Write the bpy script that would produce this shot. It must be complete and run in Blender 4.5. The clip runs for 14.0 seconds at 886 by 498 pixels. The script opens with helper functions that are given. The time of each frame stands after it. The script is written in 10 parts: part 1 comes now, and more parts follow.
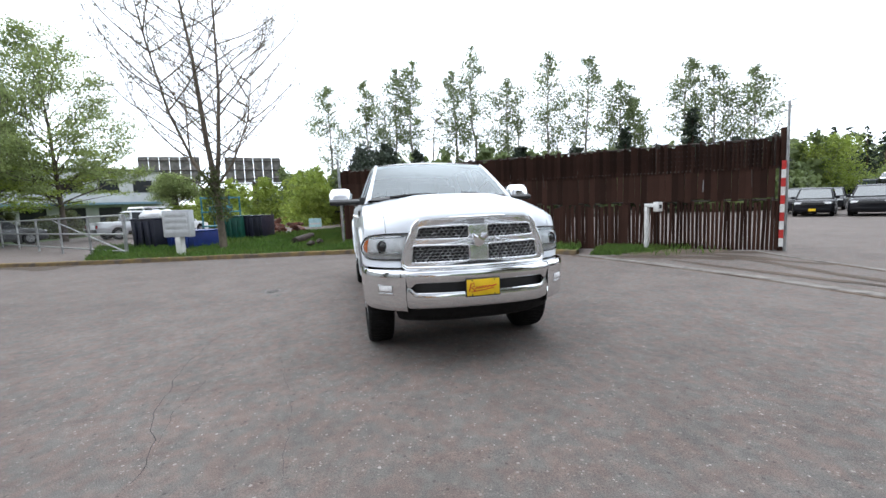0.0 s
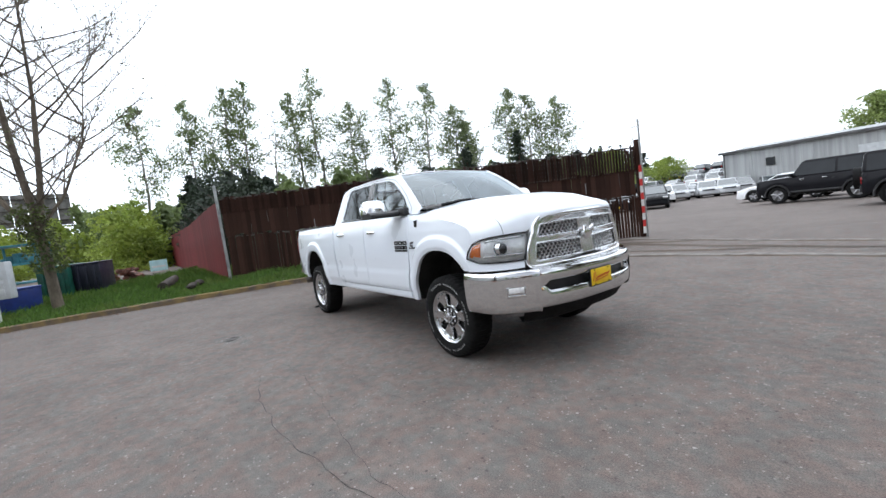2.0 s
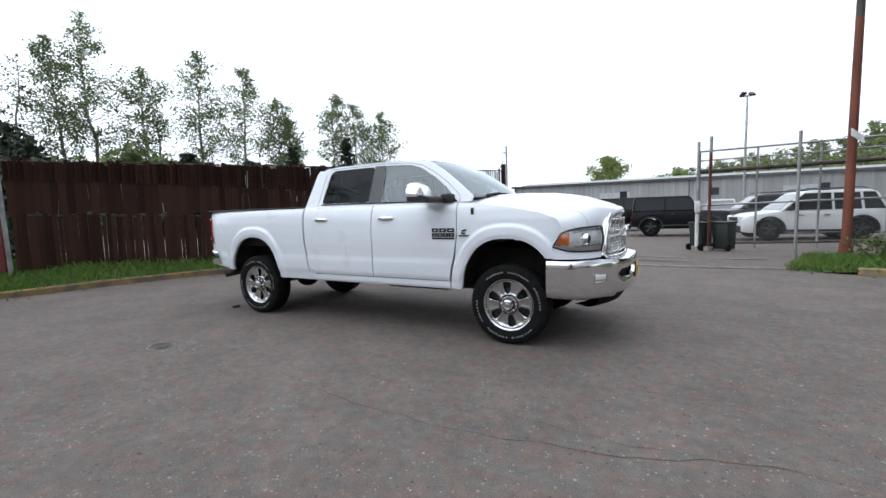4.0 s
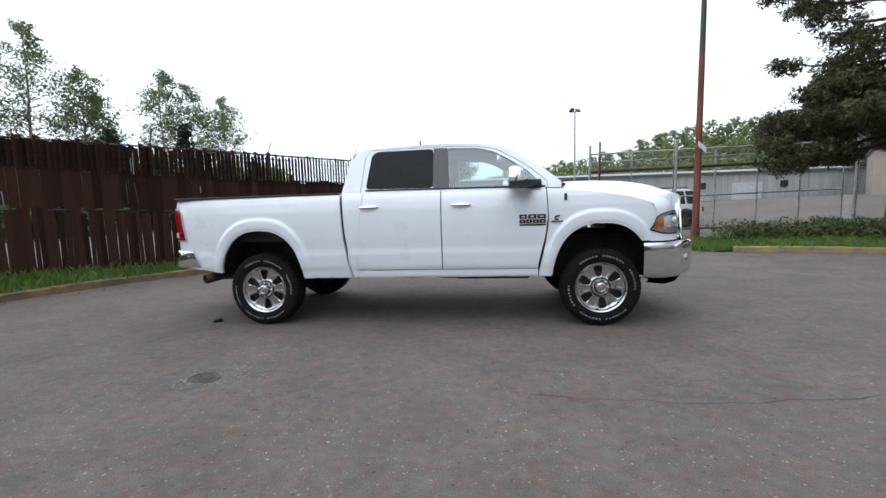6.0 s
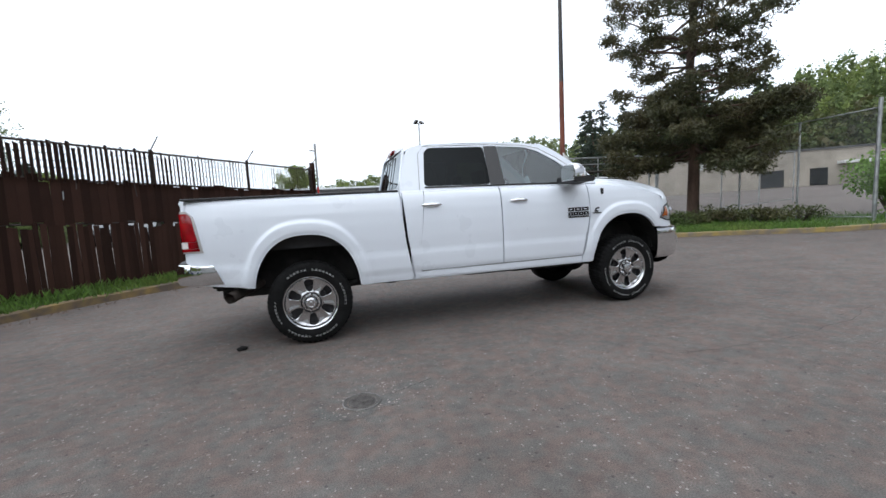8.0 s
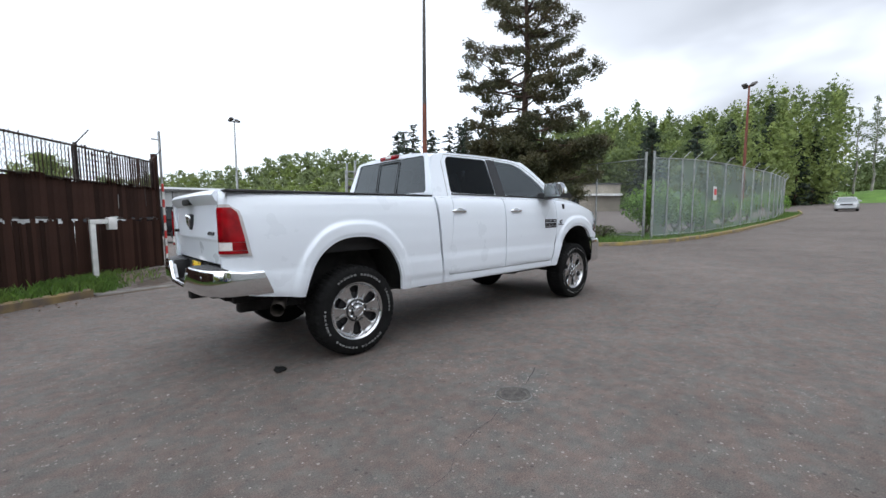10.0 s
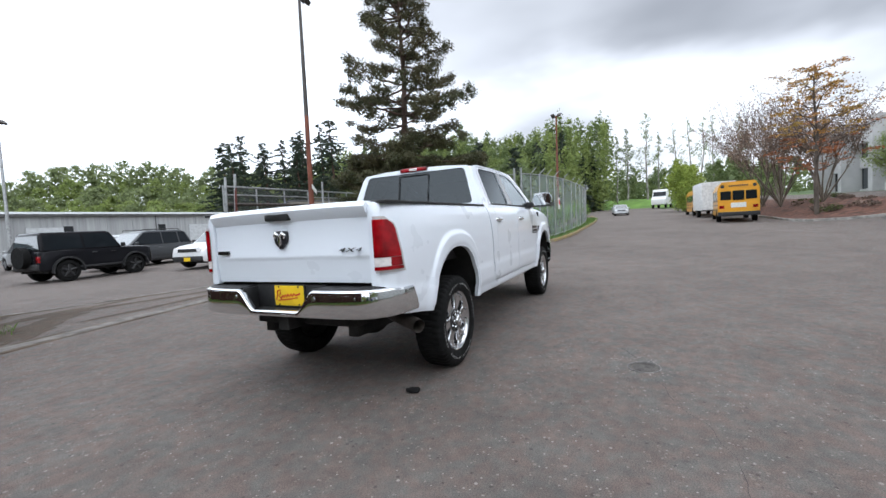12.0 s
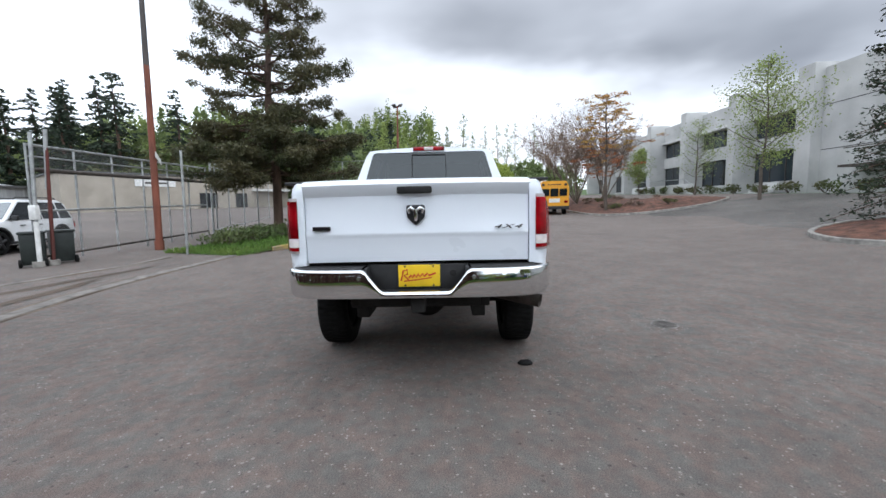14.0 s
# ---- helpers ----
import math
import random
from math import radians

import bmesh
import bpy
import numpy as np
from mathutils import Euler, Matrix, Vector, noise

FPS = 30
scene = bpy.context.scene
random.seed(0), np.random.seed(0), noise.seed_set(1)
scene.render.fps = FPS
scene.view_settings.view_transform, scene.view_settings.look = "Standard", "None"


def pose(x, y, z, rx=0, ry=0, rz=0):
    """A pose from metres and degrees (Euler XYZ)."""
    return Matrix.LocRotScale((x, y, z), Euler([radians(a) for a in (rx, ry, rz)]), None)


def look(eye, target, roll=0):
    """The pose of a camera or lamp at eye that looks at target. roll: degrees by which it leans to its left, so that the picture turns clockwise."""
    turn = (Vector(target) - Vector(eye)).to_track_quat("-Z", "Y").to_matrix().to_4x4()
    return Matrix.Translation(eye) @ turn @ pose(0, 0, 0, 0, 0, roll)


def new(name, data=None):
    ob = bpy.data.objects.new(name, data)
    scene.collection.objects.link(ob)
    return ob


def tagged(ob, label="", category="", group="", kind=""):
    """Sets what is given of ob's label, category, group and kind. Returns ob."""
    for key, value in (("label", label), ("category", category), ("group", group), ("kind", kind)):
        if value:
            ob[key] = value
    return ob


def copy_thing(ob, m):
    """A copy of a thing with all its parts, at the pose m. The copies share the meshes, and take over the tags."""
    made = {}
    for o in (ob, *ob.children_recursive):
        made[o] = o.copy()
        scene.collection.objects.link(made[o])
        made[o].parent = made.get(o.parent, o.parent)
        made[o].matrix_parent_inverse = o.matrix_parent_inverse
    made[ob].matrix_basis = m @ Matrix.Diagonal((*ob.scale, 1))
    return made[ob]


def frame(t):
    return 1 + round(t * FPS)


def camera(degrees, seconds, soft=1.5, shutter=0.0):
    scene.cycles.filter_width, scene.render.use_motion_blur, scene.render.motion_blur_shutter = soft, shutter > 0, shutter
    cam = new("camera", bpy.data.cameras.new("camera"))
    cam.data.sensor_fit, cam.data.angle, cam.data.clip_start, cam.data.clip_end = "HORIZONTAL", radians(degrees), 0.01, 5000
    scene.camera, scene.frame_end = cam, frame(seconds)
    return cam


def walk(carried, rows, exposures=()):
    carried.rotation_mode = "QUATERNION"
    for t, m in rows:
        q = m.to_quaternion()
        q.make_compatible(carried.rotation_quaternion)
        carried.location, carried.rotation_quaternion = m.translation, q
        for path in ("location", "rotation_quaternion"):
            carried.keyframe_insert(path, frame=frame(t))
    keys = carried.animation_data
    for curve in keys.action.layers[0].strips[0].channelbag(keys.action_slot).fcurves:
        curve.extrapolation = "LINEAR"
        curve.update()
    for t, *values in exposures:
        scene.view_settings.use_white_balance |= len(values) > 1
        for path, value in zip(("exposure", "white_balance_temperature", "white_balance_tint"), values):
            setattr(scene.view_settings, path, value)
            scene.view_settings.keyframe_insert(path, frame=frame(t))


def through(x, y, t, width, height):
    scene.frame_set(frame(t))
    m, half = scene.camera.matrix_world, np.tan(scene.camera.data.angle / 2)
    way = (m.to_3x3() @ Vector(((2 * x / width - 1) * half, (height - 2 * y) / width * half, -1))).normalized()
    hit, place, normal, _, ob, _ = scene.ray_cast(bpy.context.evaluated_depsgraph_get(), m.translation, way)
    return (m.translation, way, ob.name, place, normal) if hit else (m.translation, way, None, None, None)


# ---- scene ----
cam = camera(93.2, 14.0)
PATH = [
    (0, (6.394, -1.14, 1.425), (4.456, -0.691, 1.22), -2.1),
    (0.5, (6.22, -1.691, 1.421), (4.334, -1.065, 1.199), -3.0),
    (1, (5.973, -2.225, 1.424), (4.141, -1.452, 1.211), -3.3),
    (1.5, (5.668, -2.777, 1.441), (3.947, -1.776, 1.259), -5.6),
    (2, (5.264, -3.285, 1.421), (3.631, -2.142, 1.263), -7.0),
    (2.5, (4.847, -3.801, 1.413), (3.365, -2.465, 1.279), -5.7),
    (3, (4.342, -4.238, 1.392), (3.037, -2.729, 1.256), -3.9),
    (3.5, (3.824, -4.622, 1.376), (2.708, -2.97, 1.221), -2.4),
    (4, (3.273, -4.943, 1.363), (2.336, -3.185, 1.19), -1.6),
    (4.2, (3.042, -5.037, 1.366), (2.193, -3.235, 1.19), -1.7),
    (6.3, (0.405, -5.455, 1.296), (0.337, -3.465, 1.109), -1.2),
    (6.5, (0.175, -5.464, 1.296), (0.239, -3.470, 1.150), -0.8),
    (7, (-0.460, -5.455, 1.287), (-0.198, -3.477, 1.130), -0.7),
    (7.2, (-0.719, -5.432, 1.278), (-0.414, -3.462, 1.100), -1.5),
    (9.3, (-3.129, -4.714, 1.262), (-2.034, -3.045, 1.129), -1.4),
    (9.5, (-3.323, -4.602, 1.279), (-2.144, -2.992, 1.148), -0.9),
    (10, (-3.831, -4.266, 1.271), (-2.49, -2.792, 1.11), -0.8),
    (10.5, (-4.291, -3.861, 1.27), (-2.852, -2.484, 1.085), -1.7),
    (11, (-4.712, -3.429, 1.278), (-3.12, -2.231, 1.105), -3.0),
    (11.5, (-5.029, -2.956, 1.282), (-3.319, -1.925, 1.163), -3.0),
    (12, (-5.339, -2.472, 1.292), (-3.534, -1.619, 1.175), -3.3),
    (12.5, (-5.552, -1.922, 1.303), (-3.663, -1.282, 1.151), -3.8),
    (13, (-5.726, -1.372, 1.308), (-3.785, -0.912, 1.159), -2.3),
    (13.5, (-5.828, -0.81, 1.317), (-3.855, -0.529, 1.15), -2.5),
    (14, (-5.879, -0.232, 1.308), (-3.89, -0.198, 1.098), -1.2),
]
walk(cam, [(t, look(eye, target, roll)) for t, eye, target, roll in PATH],
     [(0, 0.84, 6250, 10), (1.5, 0.78, 6250, 10), (2.2, 0.62, 6250, 10), (3.0, 0.40, 6250, 10), (4.2, 0.31, 6250, 10), (9.5, 0.33, 6250, 10), (11.0, 0.48, 6250, 10), (14.0, 0.55, 6200, 10)])

# ---- world and light ----
world = bpy.data.worlds.new("overcast_sky")
scene.world = world
world.use_nodes = True
wn, wl = world.node_tree.nodes, world.node_tree.links
wn.clear()


def wnode(kind, **vals):
    n = wn.new(kind)
    for k, v in vals.items():
        n.inputs[k.replace("_", " ")].default_value = v
    return n


w_out = wn.new("ShaderNodeOutputWorld")
w_bg = wn.new("ShaderNodeBackground")
w_co = wn.new("ShaderNodeTexCoord")
w_sky = wn.new("ShaderNodeTexSky")
w_sky.sky_type = "NISHITA"
w_sky.sun_disc = False
w_sky.sun_elevation, w_sky.sun_rotation = radians(52), radians(200)
w_skys = wn.new("ShaderNodeVectorMath")
w_skys.operation = "SCALE"
w_skys.inputs["Scale"].default_value = 0.10
wl.new(w_sky.outputs[0], w_skys.inputs[0])
# cloud deck: soft noise on the stretched view of the sky, thicker towards the south-east
w_map = wn.new("ShaderNodeMapping")
w_map.inputs["Scale"].default_value = (1.0, 1.0, 2.4)
wl.new(w_co.outputs["Generated"], w_map.inputs[0])
w_noise = wnode("ShaderNodeTexNoise", Scale=1.5, Detail=4.0, Roughness=0.42, Distortion=0.0)
wl.new(w_map.outputs[0], w_noise.inputs["Vector"])
w_dir = wn.new("ShaderNodeVectorMath")
w_dir.operation = "DOT_PRODUCT"
w_dir.inputs[1].default_value = (0.956, -0.292, 0.0)
wl.new(w_co.outputs["Generated"], w_dir.inputs[0])
w_east = wn.new("ShaderNodeMapRange")
w_east.interpolation_type = "SMOOTHSTEP"
w_east.inputs[1].default_value, w_east.inputs[2].default_value = 0.25, 0.94
wl.new(w_dir.outputs["Value"], w_east.inputs[0])
w_sep = wn.new("ShaderNodeSeparateXYZ")
wl.new(w_co.outputs["Generated"], w_sep.inputs[0])
w_high = wn.new("ShaderNodeMapRange")
w_high.interpolation_type = "SMOOTHSTEP"
w_high.inputs[1].default_value, w_high.inputs[2].default_value = 0.08, 0.38
w_edge = wnode("ShaderNodeTexNoise", Scale=2.3, Detail=4.0, Roughness=0.45, Distortion=0.0)
wl.new(w_map.outputs[0], w_edge.inputs["Vector"])
w_rag = wn.new("ShaderNodeMath")
w_rag.operation = "MULTIPLY_ADD"
w_rag.inputs[1].default_value = 0.55
wl.new(w_edge.outputs[0], w_rag.inputs[0])
w_drop = wn.new("ShaderNodeMath")
w_drop.operation = "SUBTRACT"
w_drop.inputs[1].default_value = 0.27
wl.new(w_sep.outputs["Z"], w_rag.inputs[2])
wl.new(w_rag.outputs[0], w_drop.inputs[0])
wl.new(w_drop.outputs[0], w_high.inputs[0])
w_prod = wn.new("ShaderNodeMath")
w_prod.operation = "MULTIPLY"
wl.new(w_east.outputs[0], w_prod.inputs[0])
wl.new(w_high.outputs[0], w_prod.inputs[1])
w_add = wn.new("ShaderNodeMath")
w_add.operation = "MULTIPLY_ADD"
w_add.inputs[1].default_value = 0.53
wl.new(w_prod.outputs[0], w_add.inputs[0])
w_soft = wn.new("ShaderNodeMapRange")
w_soft.inputs[3].default_value, w_soft.inputs[4].default_value = 0.14, 0.80
wl.new(w_noise.outputs[0], w_soft.inputs[0])
wl.new(w_soft.outputs[0], w_add.inputs[2])
w_ramp = wn.new("ShaderNodeValToRGB")
el = w_ramp.color_ramp.elements
el[0].position, el[0].color = 0.40, (1.54, 1.65, 1.78, 1)
el[1].position, el[1].color = 1.06, (0.235, 0.248, 0.275, 1)
mid = el.new(0.65)
mid.color = (0.825, 0.86, 0.92, 1)
wl.new(w_add.outputs[0], w_ramp.inputs[0])
w_mix = wn.new("ShaderNodeMix")
w_mix.data_type = "RGBA"
w_mix.inputs[0].default_value = 0.93
wl.new(w_skys.outputs[0], w_mix.inputs[6])
wl.new(w_ramp.outputs[0], w_mix.inputs[7])
wl.new(w_mix.outputs[2], w_bg.inputs[0])
w_bg.inputs[1].default_value = 1.0
wl.new(w_bg.outputs[0], w_out.inputs[0])

sun_data = bpy.data.lights.new("sun", "SUN")
sun_data.energy, sun_data.angle, sun_data.color = 0.9, radians(110), (1.0, 0.97, 0.93)
sun = new("sun", sun_data)
sun.matrix_world = look((-10, -12, 30), (0, 0, 0))


# ---- materials ----
def mat(name, col, rough=0.6, metal=0.0, var=0.12, scale=3.0, bump=0.0, bscale=40.0, coat=0.0, rnd=0.0, fine=0.06, col2=None,
        cover=0.5, stretch=(1, 1, 1), spec=0.5, island=0.0, sheen=0.0, world_space=False):
    """A surface with broad blotches (var, or a second colour), fine grain and an optional relief."""
    m = bpy.data.materials.new(name)
    m.use_nodes = True
    n, l = m.node_tree.nodes, m.node_tree.links
    p = n["Principled BSDF"]
    p.inputs["Roughness"].default_value, p.inputs["Metallic"].default_value = rough, metal
    p.inputs["Coat Weight"].default_value = coat
    p.inputs["Coat Roughness"].default_value = 0.06
    p.inputs["Specular IOR Level"].default_value = spec
    if world_space:
        vec = n.new("ShaderNodeNewGeometry").outputs["Position"]
    else:
        vec = n.new("ShaderNodeTexCoord").outputs["Object"]
    mp = n.new("ShaderNodeMapping")
    mp.inputs["Scale"].default_value = stretch
    l.new(vec, mp.inputs[0])

    def noise_tex(sc, detail):
        t = n.new("ShaderNodeTexNoise")
        t.inputs["Scale"].default_value, t.inputs["Detail"].default_value = sc, detail
        l.new(mp.outputs[0], t.inputs["Vector"])
        return t.outputs[0]

    def ramp(src, a, b, lo, hi):
        r = n.new("ShaderNodeMapRange")
        r.inputs[1].default_value, r.inputs[2].default_value, r.inputs[3].default_value, r.inputs[4].default_value = a, b, lo, hi
        l.new(src, r.inputs[0])
        return r.outputs[0]

    def mixc(f, a, b, mode="MIX"):
        x = n.new("ShaderNodeMix")
        x.data_type, x.blend_type = "RGBA", mode
        for s, v in ((0, f), (6, a), (7, b)):
            if hasattr(v, "is_linked"):
                l.new(v, x.inputs[s])
            else:
                x.inputs[s].default_value = v if s == 0 else (*v[:3], 1)
        return x.outputs[2]

    big = noise_tex(scale, 4)
    second = col2 or tuple(c * (1 - 1.6 * var) for c in col)
    first = col if col2 else tuple(c * (1 + 0.5 * var) for c in col)
    c = mixc(ramp(big, cover - 0.17, cover + 0.17, 0, 1), first, second)
    if fine:
        g = ramp(noise_tex(bscale * 1.7, 3), 0.25, 0.75, 1 - fine, 1 + fine)
        c = mixc(1.0, c, g, "MULTIPLY")
    if rnd:
        o = n.new("ShaderNodeObjectInfo")
        c = mixc(1.0, c, ramp(o.outputs["Random"], 0, 1, 1 - rnd, 1 + rnd), "MULTIPLY")
    if island:
        o = n.new("ShaderNodeNewGeometry")
        c = mixc(1.0, c, ramp(o.outputs["Random Per Island"], 0, 1, 1 - island, 1 + island), "MULTIPLY")
    l.new(c, p.inputs["Base Color"])
    l.new(ramp(noise_tex(scale * 2.3, 3), 0.3, 0.7, max(rough - 0.06, 0.02), min(rough + 0.06, 1)), p.inputs["Roughness"])
    if bump:
        b = n.new("ShaderNodeBump")
        b.inputs["Strength"].default_value, b.inputs["Distance"].default_value = bump, 0.02
        l.new(noise_tex(bscale, 5), b.inputs["Height"])
        l.new(b.outputs[0], p.inputs["Normal"])
    return m


def glass_mat(name, tint, ior=1.55):
    m = bpy.data.materials.new(name)
    m.use_nodes = True
    n, l = m.node_tree.nodes, m.node_tree.links
    n.clear()
    out, mx = n.new("ShaderNodeOutputMaterial"), n.new("ShaderNodeMixShader")
    tr, gl, fr = n.new("ShaderNodeBsdfTransparent"), n.new("ShaderNodeBsdfGlossy"), n.new("ShaderNodeFresnel")
    tr.inputs[0].default_value = (*tint, 1)
    gl.inputs["Roughness"].default_value = 0.015
    gl.inputs[0].default_value = (0.90, 0.97, 1.0, 1)
    fr.inputs[0].default_value = ior
    l.new(fr.outputs[0], mx.inputs[0])
    l.new(tr.outputs[0], mx.inputs[1])
    l.new(gl.outputs[0], mx.inputs[2])
    l.new(mx.outputs[0], out.inputs[0])
    return m


def asphalt_mat(name, col, stone, amount, big=0.35):
    """Worn asphalt: pale aggregate showing through, broad tonal patches, darker seams."""
    m = bpy.data.materials.new(name)
    m.use_nodes = True
    n, l = m.node_tree.nodes, m.node_tree.links
    p = n["Principled BSDF"]
    p.inputs["Roughness"].default_value = 0.85
    p.inputs["Specular IOR Level"].default_value = 0.3
    pos = n.new("ShaderNodeNewGeometry").outputs["Position"]

    def tex(kind, sc, **kw):
        t = n.new(kind)
        t.inputs["Scale"].default_value = sc
        for k, v in kw.items():
            t.inputs[k].default_value = v
        l.new(pos, t.inputs["Vector"])
        return t

    def rng(src, a, b, lo, hi):
        r = n.new("ShaderNodeMapRange")
        r.inputs[1].default_value, r.inputs[2].default_value, r.inputs[3].default_value, r.inputs[4].default_value = a, b, lo, hi
        l.new(src, r.inputs[0])
        return r.outputs[0]

    def mul(a, b):
        x = n.new("ShaderNodeMix")
        x.data_type, x.blend_type = "RGBA", "MULTIPLY"
        x.inputs[0].default_value = 1
        l.new(a, x.inputs[6])
        l.new(b, x.inputs[7])
        return x.outputs[2]

    patch = tex("ShaderNodeTexNoise", 0.22, Detail=5.0).outputs[0]
    mid_n = tex("ShaderNodeTexNoise", 1.7, Detail=6.0, Roughness=0.6).outputs[0]
    grain = tex("ShaderNodeTexNoise", 130.0, Detail=4.0).outputs[0]
    vor = tex("ShaderNodeTexVoronoi", 56.0)
    vor2 = tex("ShaderNodeTexVoronoi", 27.0)
    mx = n.new("ShaderNodeMix")
    mx.data_type = "RGBA"
    mx.inputs[6].default_value = (*[c * (1 - big) for c in col], 1)
    mx.inputs[7].default_value = (*[c * (1 + big) for c in col], 1)
    l.new(rng(patch, 0.3, 0.7, 0, 1), mx.inputs[0])
    c = mul(mx.outputs[2], rng(mid_n, 0.25, 0.75, 0.84, 1.16))
    # hand-sized mottling, reddish to greenish grey
    mott = tex("ShaderNodeTexNoise", 11.0, Detail=4.0, Roughness=0.65).outputs[0]
    mott2 = tex("ShaderNodeTexNoise", 7.0, Detail=3.0).outputs[0]
    hue = n.new("ShaderNodeMix")
    hue.data_type = "RGBA"
    hue.inputs[6].default_value = (0.93, 1.02, 1.03, 1)
    hue.inputs[7].default_value = (1.08, 0.985, 0.95, 1)
    l.new(rng(mott2, 0.38, 0.62, 0, 1), hue.inputs[0])
    c = mul(c, hue.outputs[2])
    c = mul(c, rng(mott, 0.3, 0.7, 0.82, 1.18))
    c = mul(c, rng(grain, 0.3, 0.7, 0.70, 1.30))
    pits = tex("ShaderNodeTexVoronoi", 17.0)
    sep_p = n.new("ShaderNodeSeparateColor")
    l.new(pits.outputs["Color"], sep_p.inputs[0])
    pit = n.new("ShaderNodeMath")
    pit.operation = "MULTIPLY"
    l.new(rng(pits.outputs["Distance"], 0.10, 0.22, 1, 0), pit.inputs[0])
    l.new(rng(sep_p.outputs[1], 0.72, 0.74, 0, 1), pit.inputs[1])
    c = mul(c, rng(pit.outputs[0], 0, 1, 1.0, 0.55))

    # small and large chips of pale stone, thinned out by a broad noise
    def chips(v, reach, keep, base):
        sep = n.new("ShaderNodeSeparateColor")
        l.new(v.outputs["Color"], sep.inputs[0])
        inside = rng(v.outputs["Distance"], reach * 0.7, reach, 1, 0)
        pick = rng(sep.outputs[0], keep, keep + 0.02, 0, 1)
        a = n.new("ShaderNodeMath")
        a.operation = "MULTIPLY"
        l.new(inside, a.inputs[0])
        l.new(pick, a.inputs[1])
        b = n.new("ShaderNodeMath")
        b.operation = "MULTIPLY"
        l.new(a.outputs[0], b.inputs[0])
        l.new(rng(mid_n, 0.35, 0.65, 0.35, 1.0), b.inputs[1])
        x = n.new("ShaderNodeMix")
        x.data_type = "RGBA"
        l.new(b.outputs[0], x.inputs[0])
        l.new(base, x.inputs[6])
        tint = n.new("ShaderNodeMix")
        tint.data_type = "RGBA"
        tint.inputs[6].default_value = (*stone, 1)
        tint.inputs[7].default_value = (stone[0] * 0.55, stone[1] * 0.5, stone[2] * 0.46, 1)
        l.new(sep.outputs[1], tint.inputs[0])
        l.new(tint.outputs[2], x.inputs[7])
        return x.outputs[2]

    c = chips(vor, 0.42, 1 - amount * 0.72, c)
    c = chips(vor2, 0.32, 1 - amount * 0.42, c)
    l.new(c, p.inputs["Base Color"])
    b = n.new("ShaderNodeBump")
    b.inputs["Strength"].default_value, b.inputs["Distance"].default_value = 0.9, 0.014
    l.new(grain, b.inputs["Height"])
    l.new(b.outputs[0], p.inputs["Normal"])
    return m


M_ASPHALT = asphalt_mat("worn_asphalt", (0.143, 0.121, 0.110), (0.40, 0.37, 0.345), 0.125, 0.13)
M_LOT = asphalt_mat("lot_asphalt", (0.102, 0.097, 0.093), (0.40, 0.38, 0.36), 0.08)
M_SOIL = mat("bare_soil", (0.13, 0.095, 0.07), 0.95, var=0.4, scale=1.5, bump=0.8, bscale=25, fine=0.3, world_space=True)
M_MULCH = mat("bark_mulch", (0.125, 0.055, 0.035), 0.95, var=0.45, scale=3, bump=1.0, bscale=30, fine=0.4, world_space=True)
M_TURF = mat("turf_soil", (0.055, 0.115, 0.018), 0.95, var=0.3, scale=1.2, bump=0.8, bscale=40, fine=0.3, col2=(0.095, 0.10, 0.03), cover=0.62, world_space=True)
M_MEADOW = mat("far_meadow", (0.07, 0.12, 0.03), 0.95, var=0.4, scale=0.05, fine=0.2, world_space=True)
M_LAWN = mat("mown_lawn", (0.13, 0.24, 0.04), 0.9, var=0.25, scale=0.3, bump=0.5, bscale=12, fine=0.2, world_space=True)
M_GRASS = mat("grass_blades", (0.085, 0.165, 0.022), 0.7, var=0.3, scale=0.9, island=0.35, fine=0, col2=(0.15, 0.19, 0.035), cover=0.66, world_space=True)
M_CONC = mat("kerb_concrete", (0.30, 0.285, 0.26), 0.9, var=0.3, scale=4, bump=0.5, bscale=60, fine=0.15, world_space=True)
M_GUTTER = mat("dirty_gutter_concrete", (0.195, 0.178, 0.16), 0.95, var=0.3, scale=5, bump=0.5, bscale=50, fine=0.2, world_space=True)
M_YELLOWKERB = mat("worn_yellow_kerb_paint", (0.36, 0.26, 0.07), 0.85, var=0.25, scale=4, bump=0.4, bscale=60, col2=(0.19, 0.155, 0.115), cover=0.47, world_space=True)
M_KERBWEST = mat("soiled_yellow_kerb_paint", (0.27, 0.185, 0.065), 0.9, var=0.25, scale=4, bump=0.4, bscale=60, col2=(0.125, 0.098, 0.075), cover=0.46, world_space=True)
M_SLAT = mat("rusty_brown_slat", (0.047, 0.023, 0.016), 0.8, spec=0.12, var=0.35, scale=2.5, bump=0.3, bscale=30, rnd=0.4, col2=(0.027, 0.014, 0.011), stretch=(1, 1, 0.35))
M_REDPANEL = mat("dark_red_panel", (0.145, 0.020, 0.021), 0.75, spec=0.15, var=0.3, scale=1.0, bump=0.2, bscale=20, rnd=0.18)
M_GALV = mat("galvanised_pipe", (0.42, 0.43, 0.43), 0.5, 0.75, var=0.2, scale=6, fine=0.1)
M_DARKPIPE = mat("dark_weathered_pipe", (0.09, 0.075, 0.065), 0.7, 0.3, var=0.35, scale=5, fine=0.15)
M_GRILLE = mat("bright_grille_plating", (0.84, 0.85, 0.86), 0.19, 0.88, var=0.02, scale=2, fine=0.0)
M_MESHPLATE = mat("mesh_plating", (0.66, 0.67, 0.68), 0.25, 0.9, var=0.05, scale=6, fine=0.0)
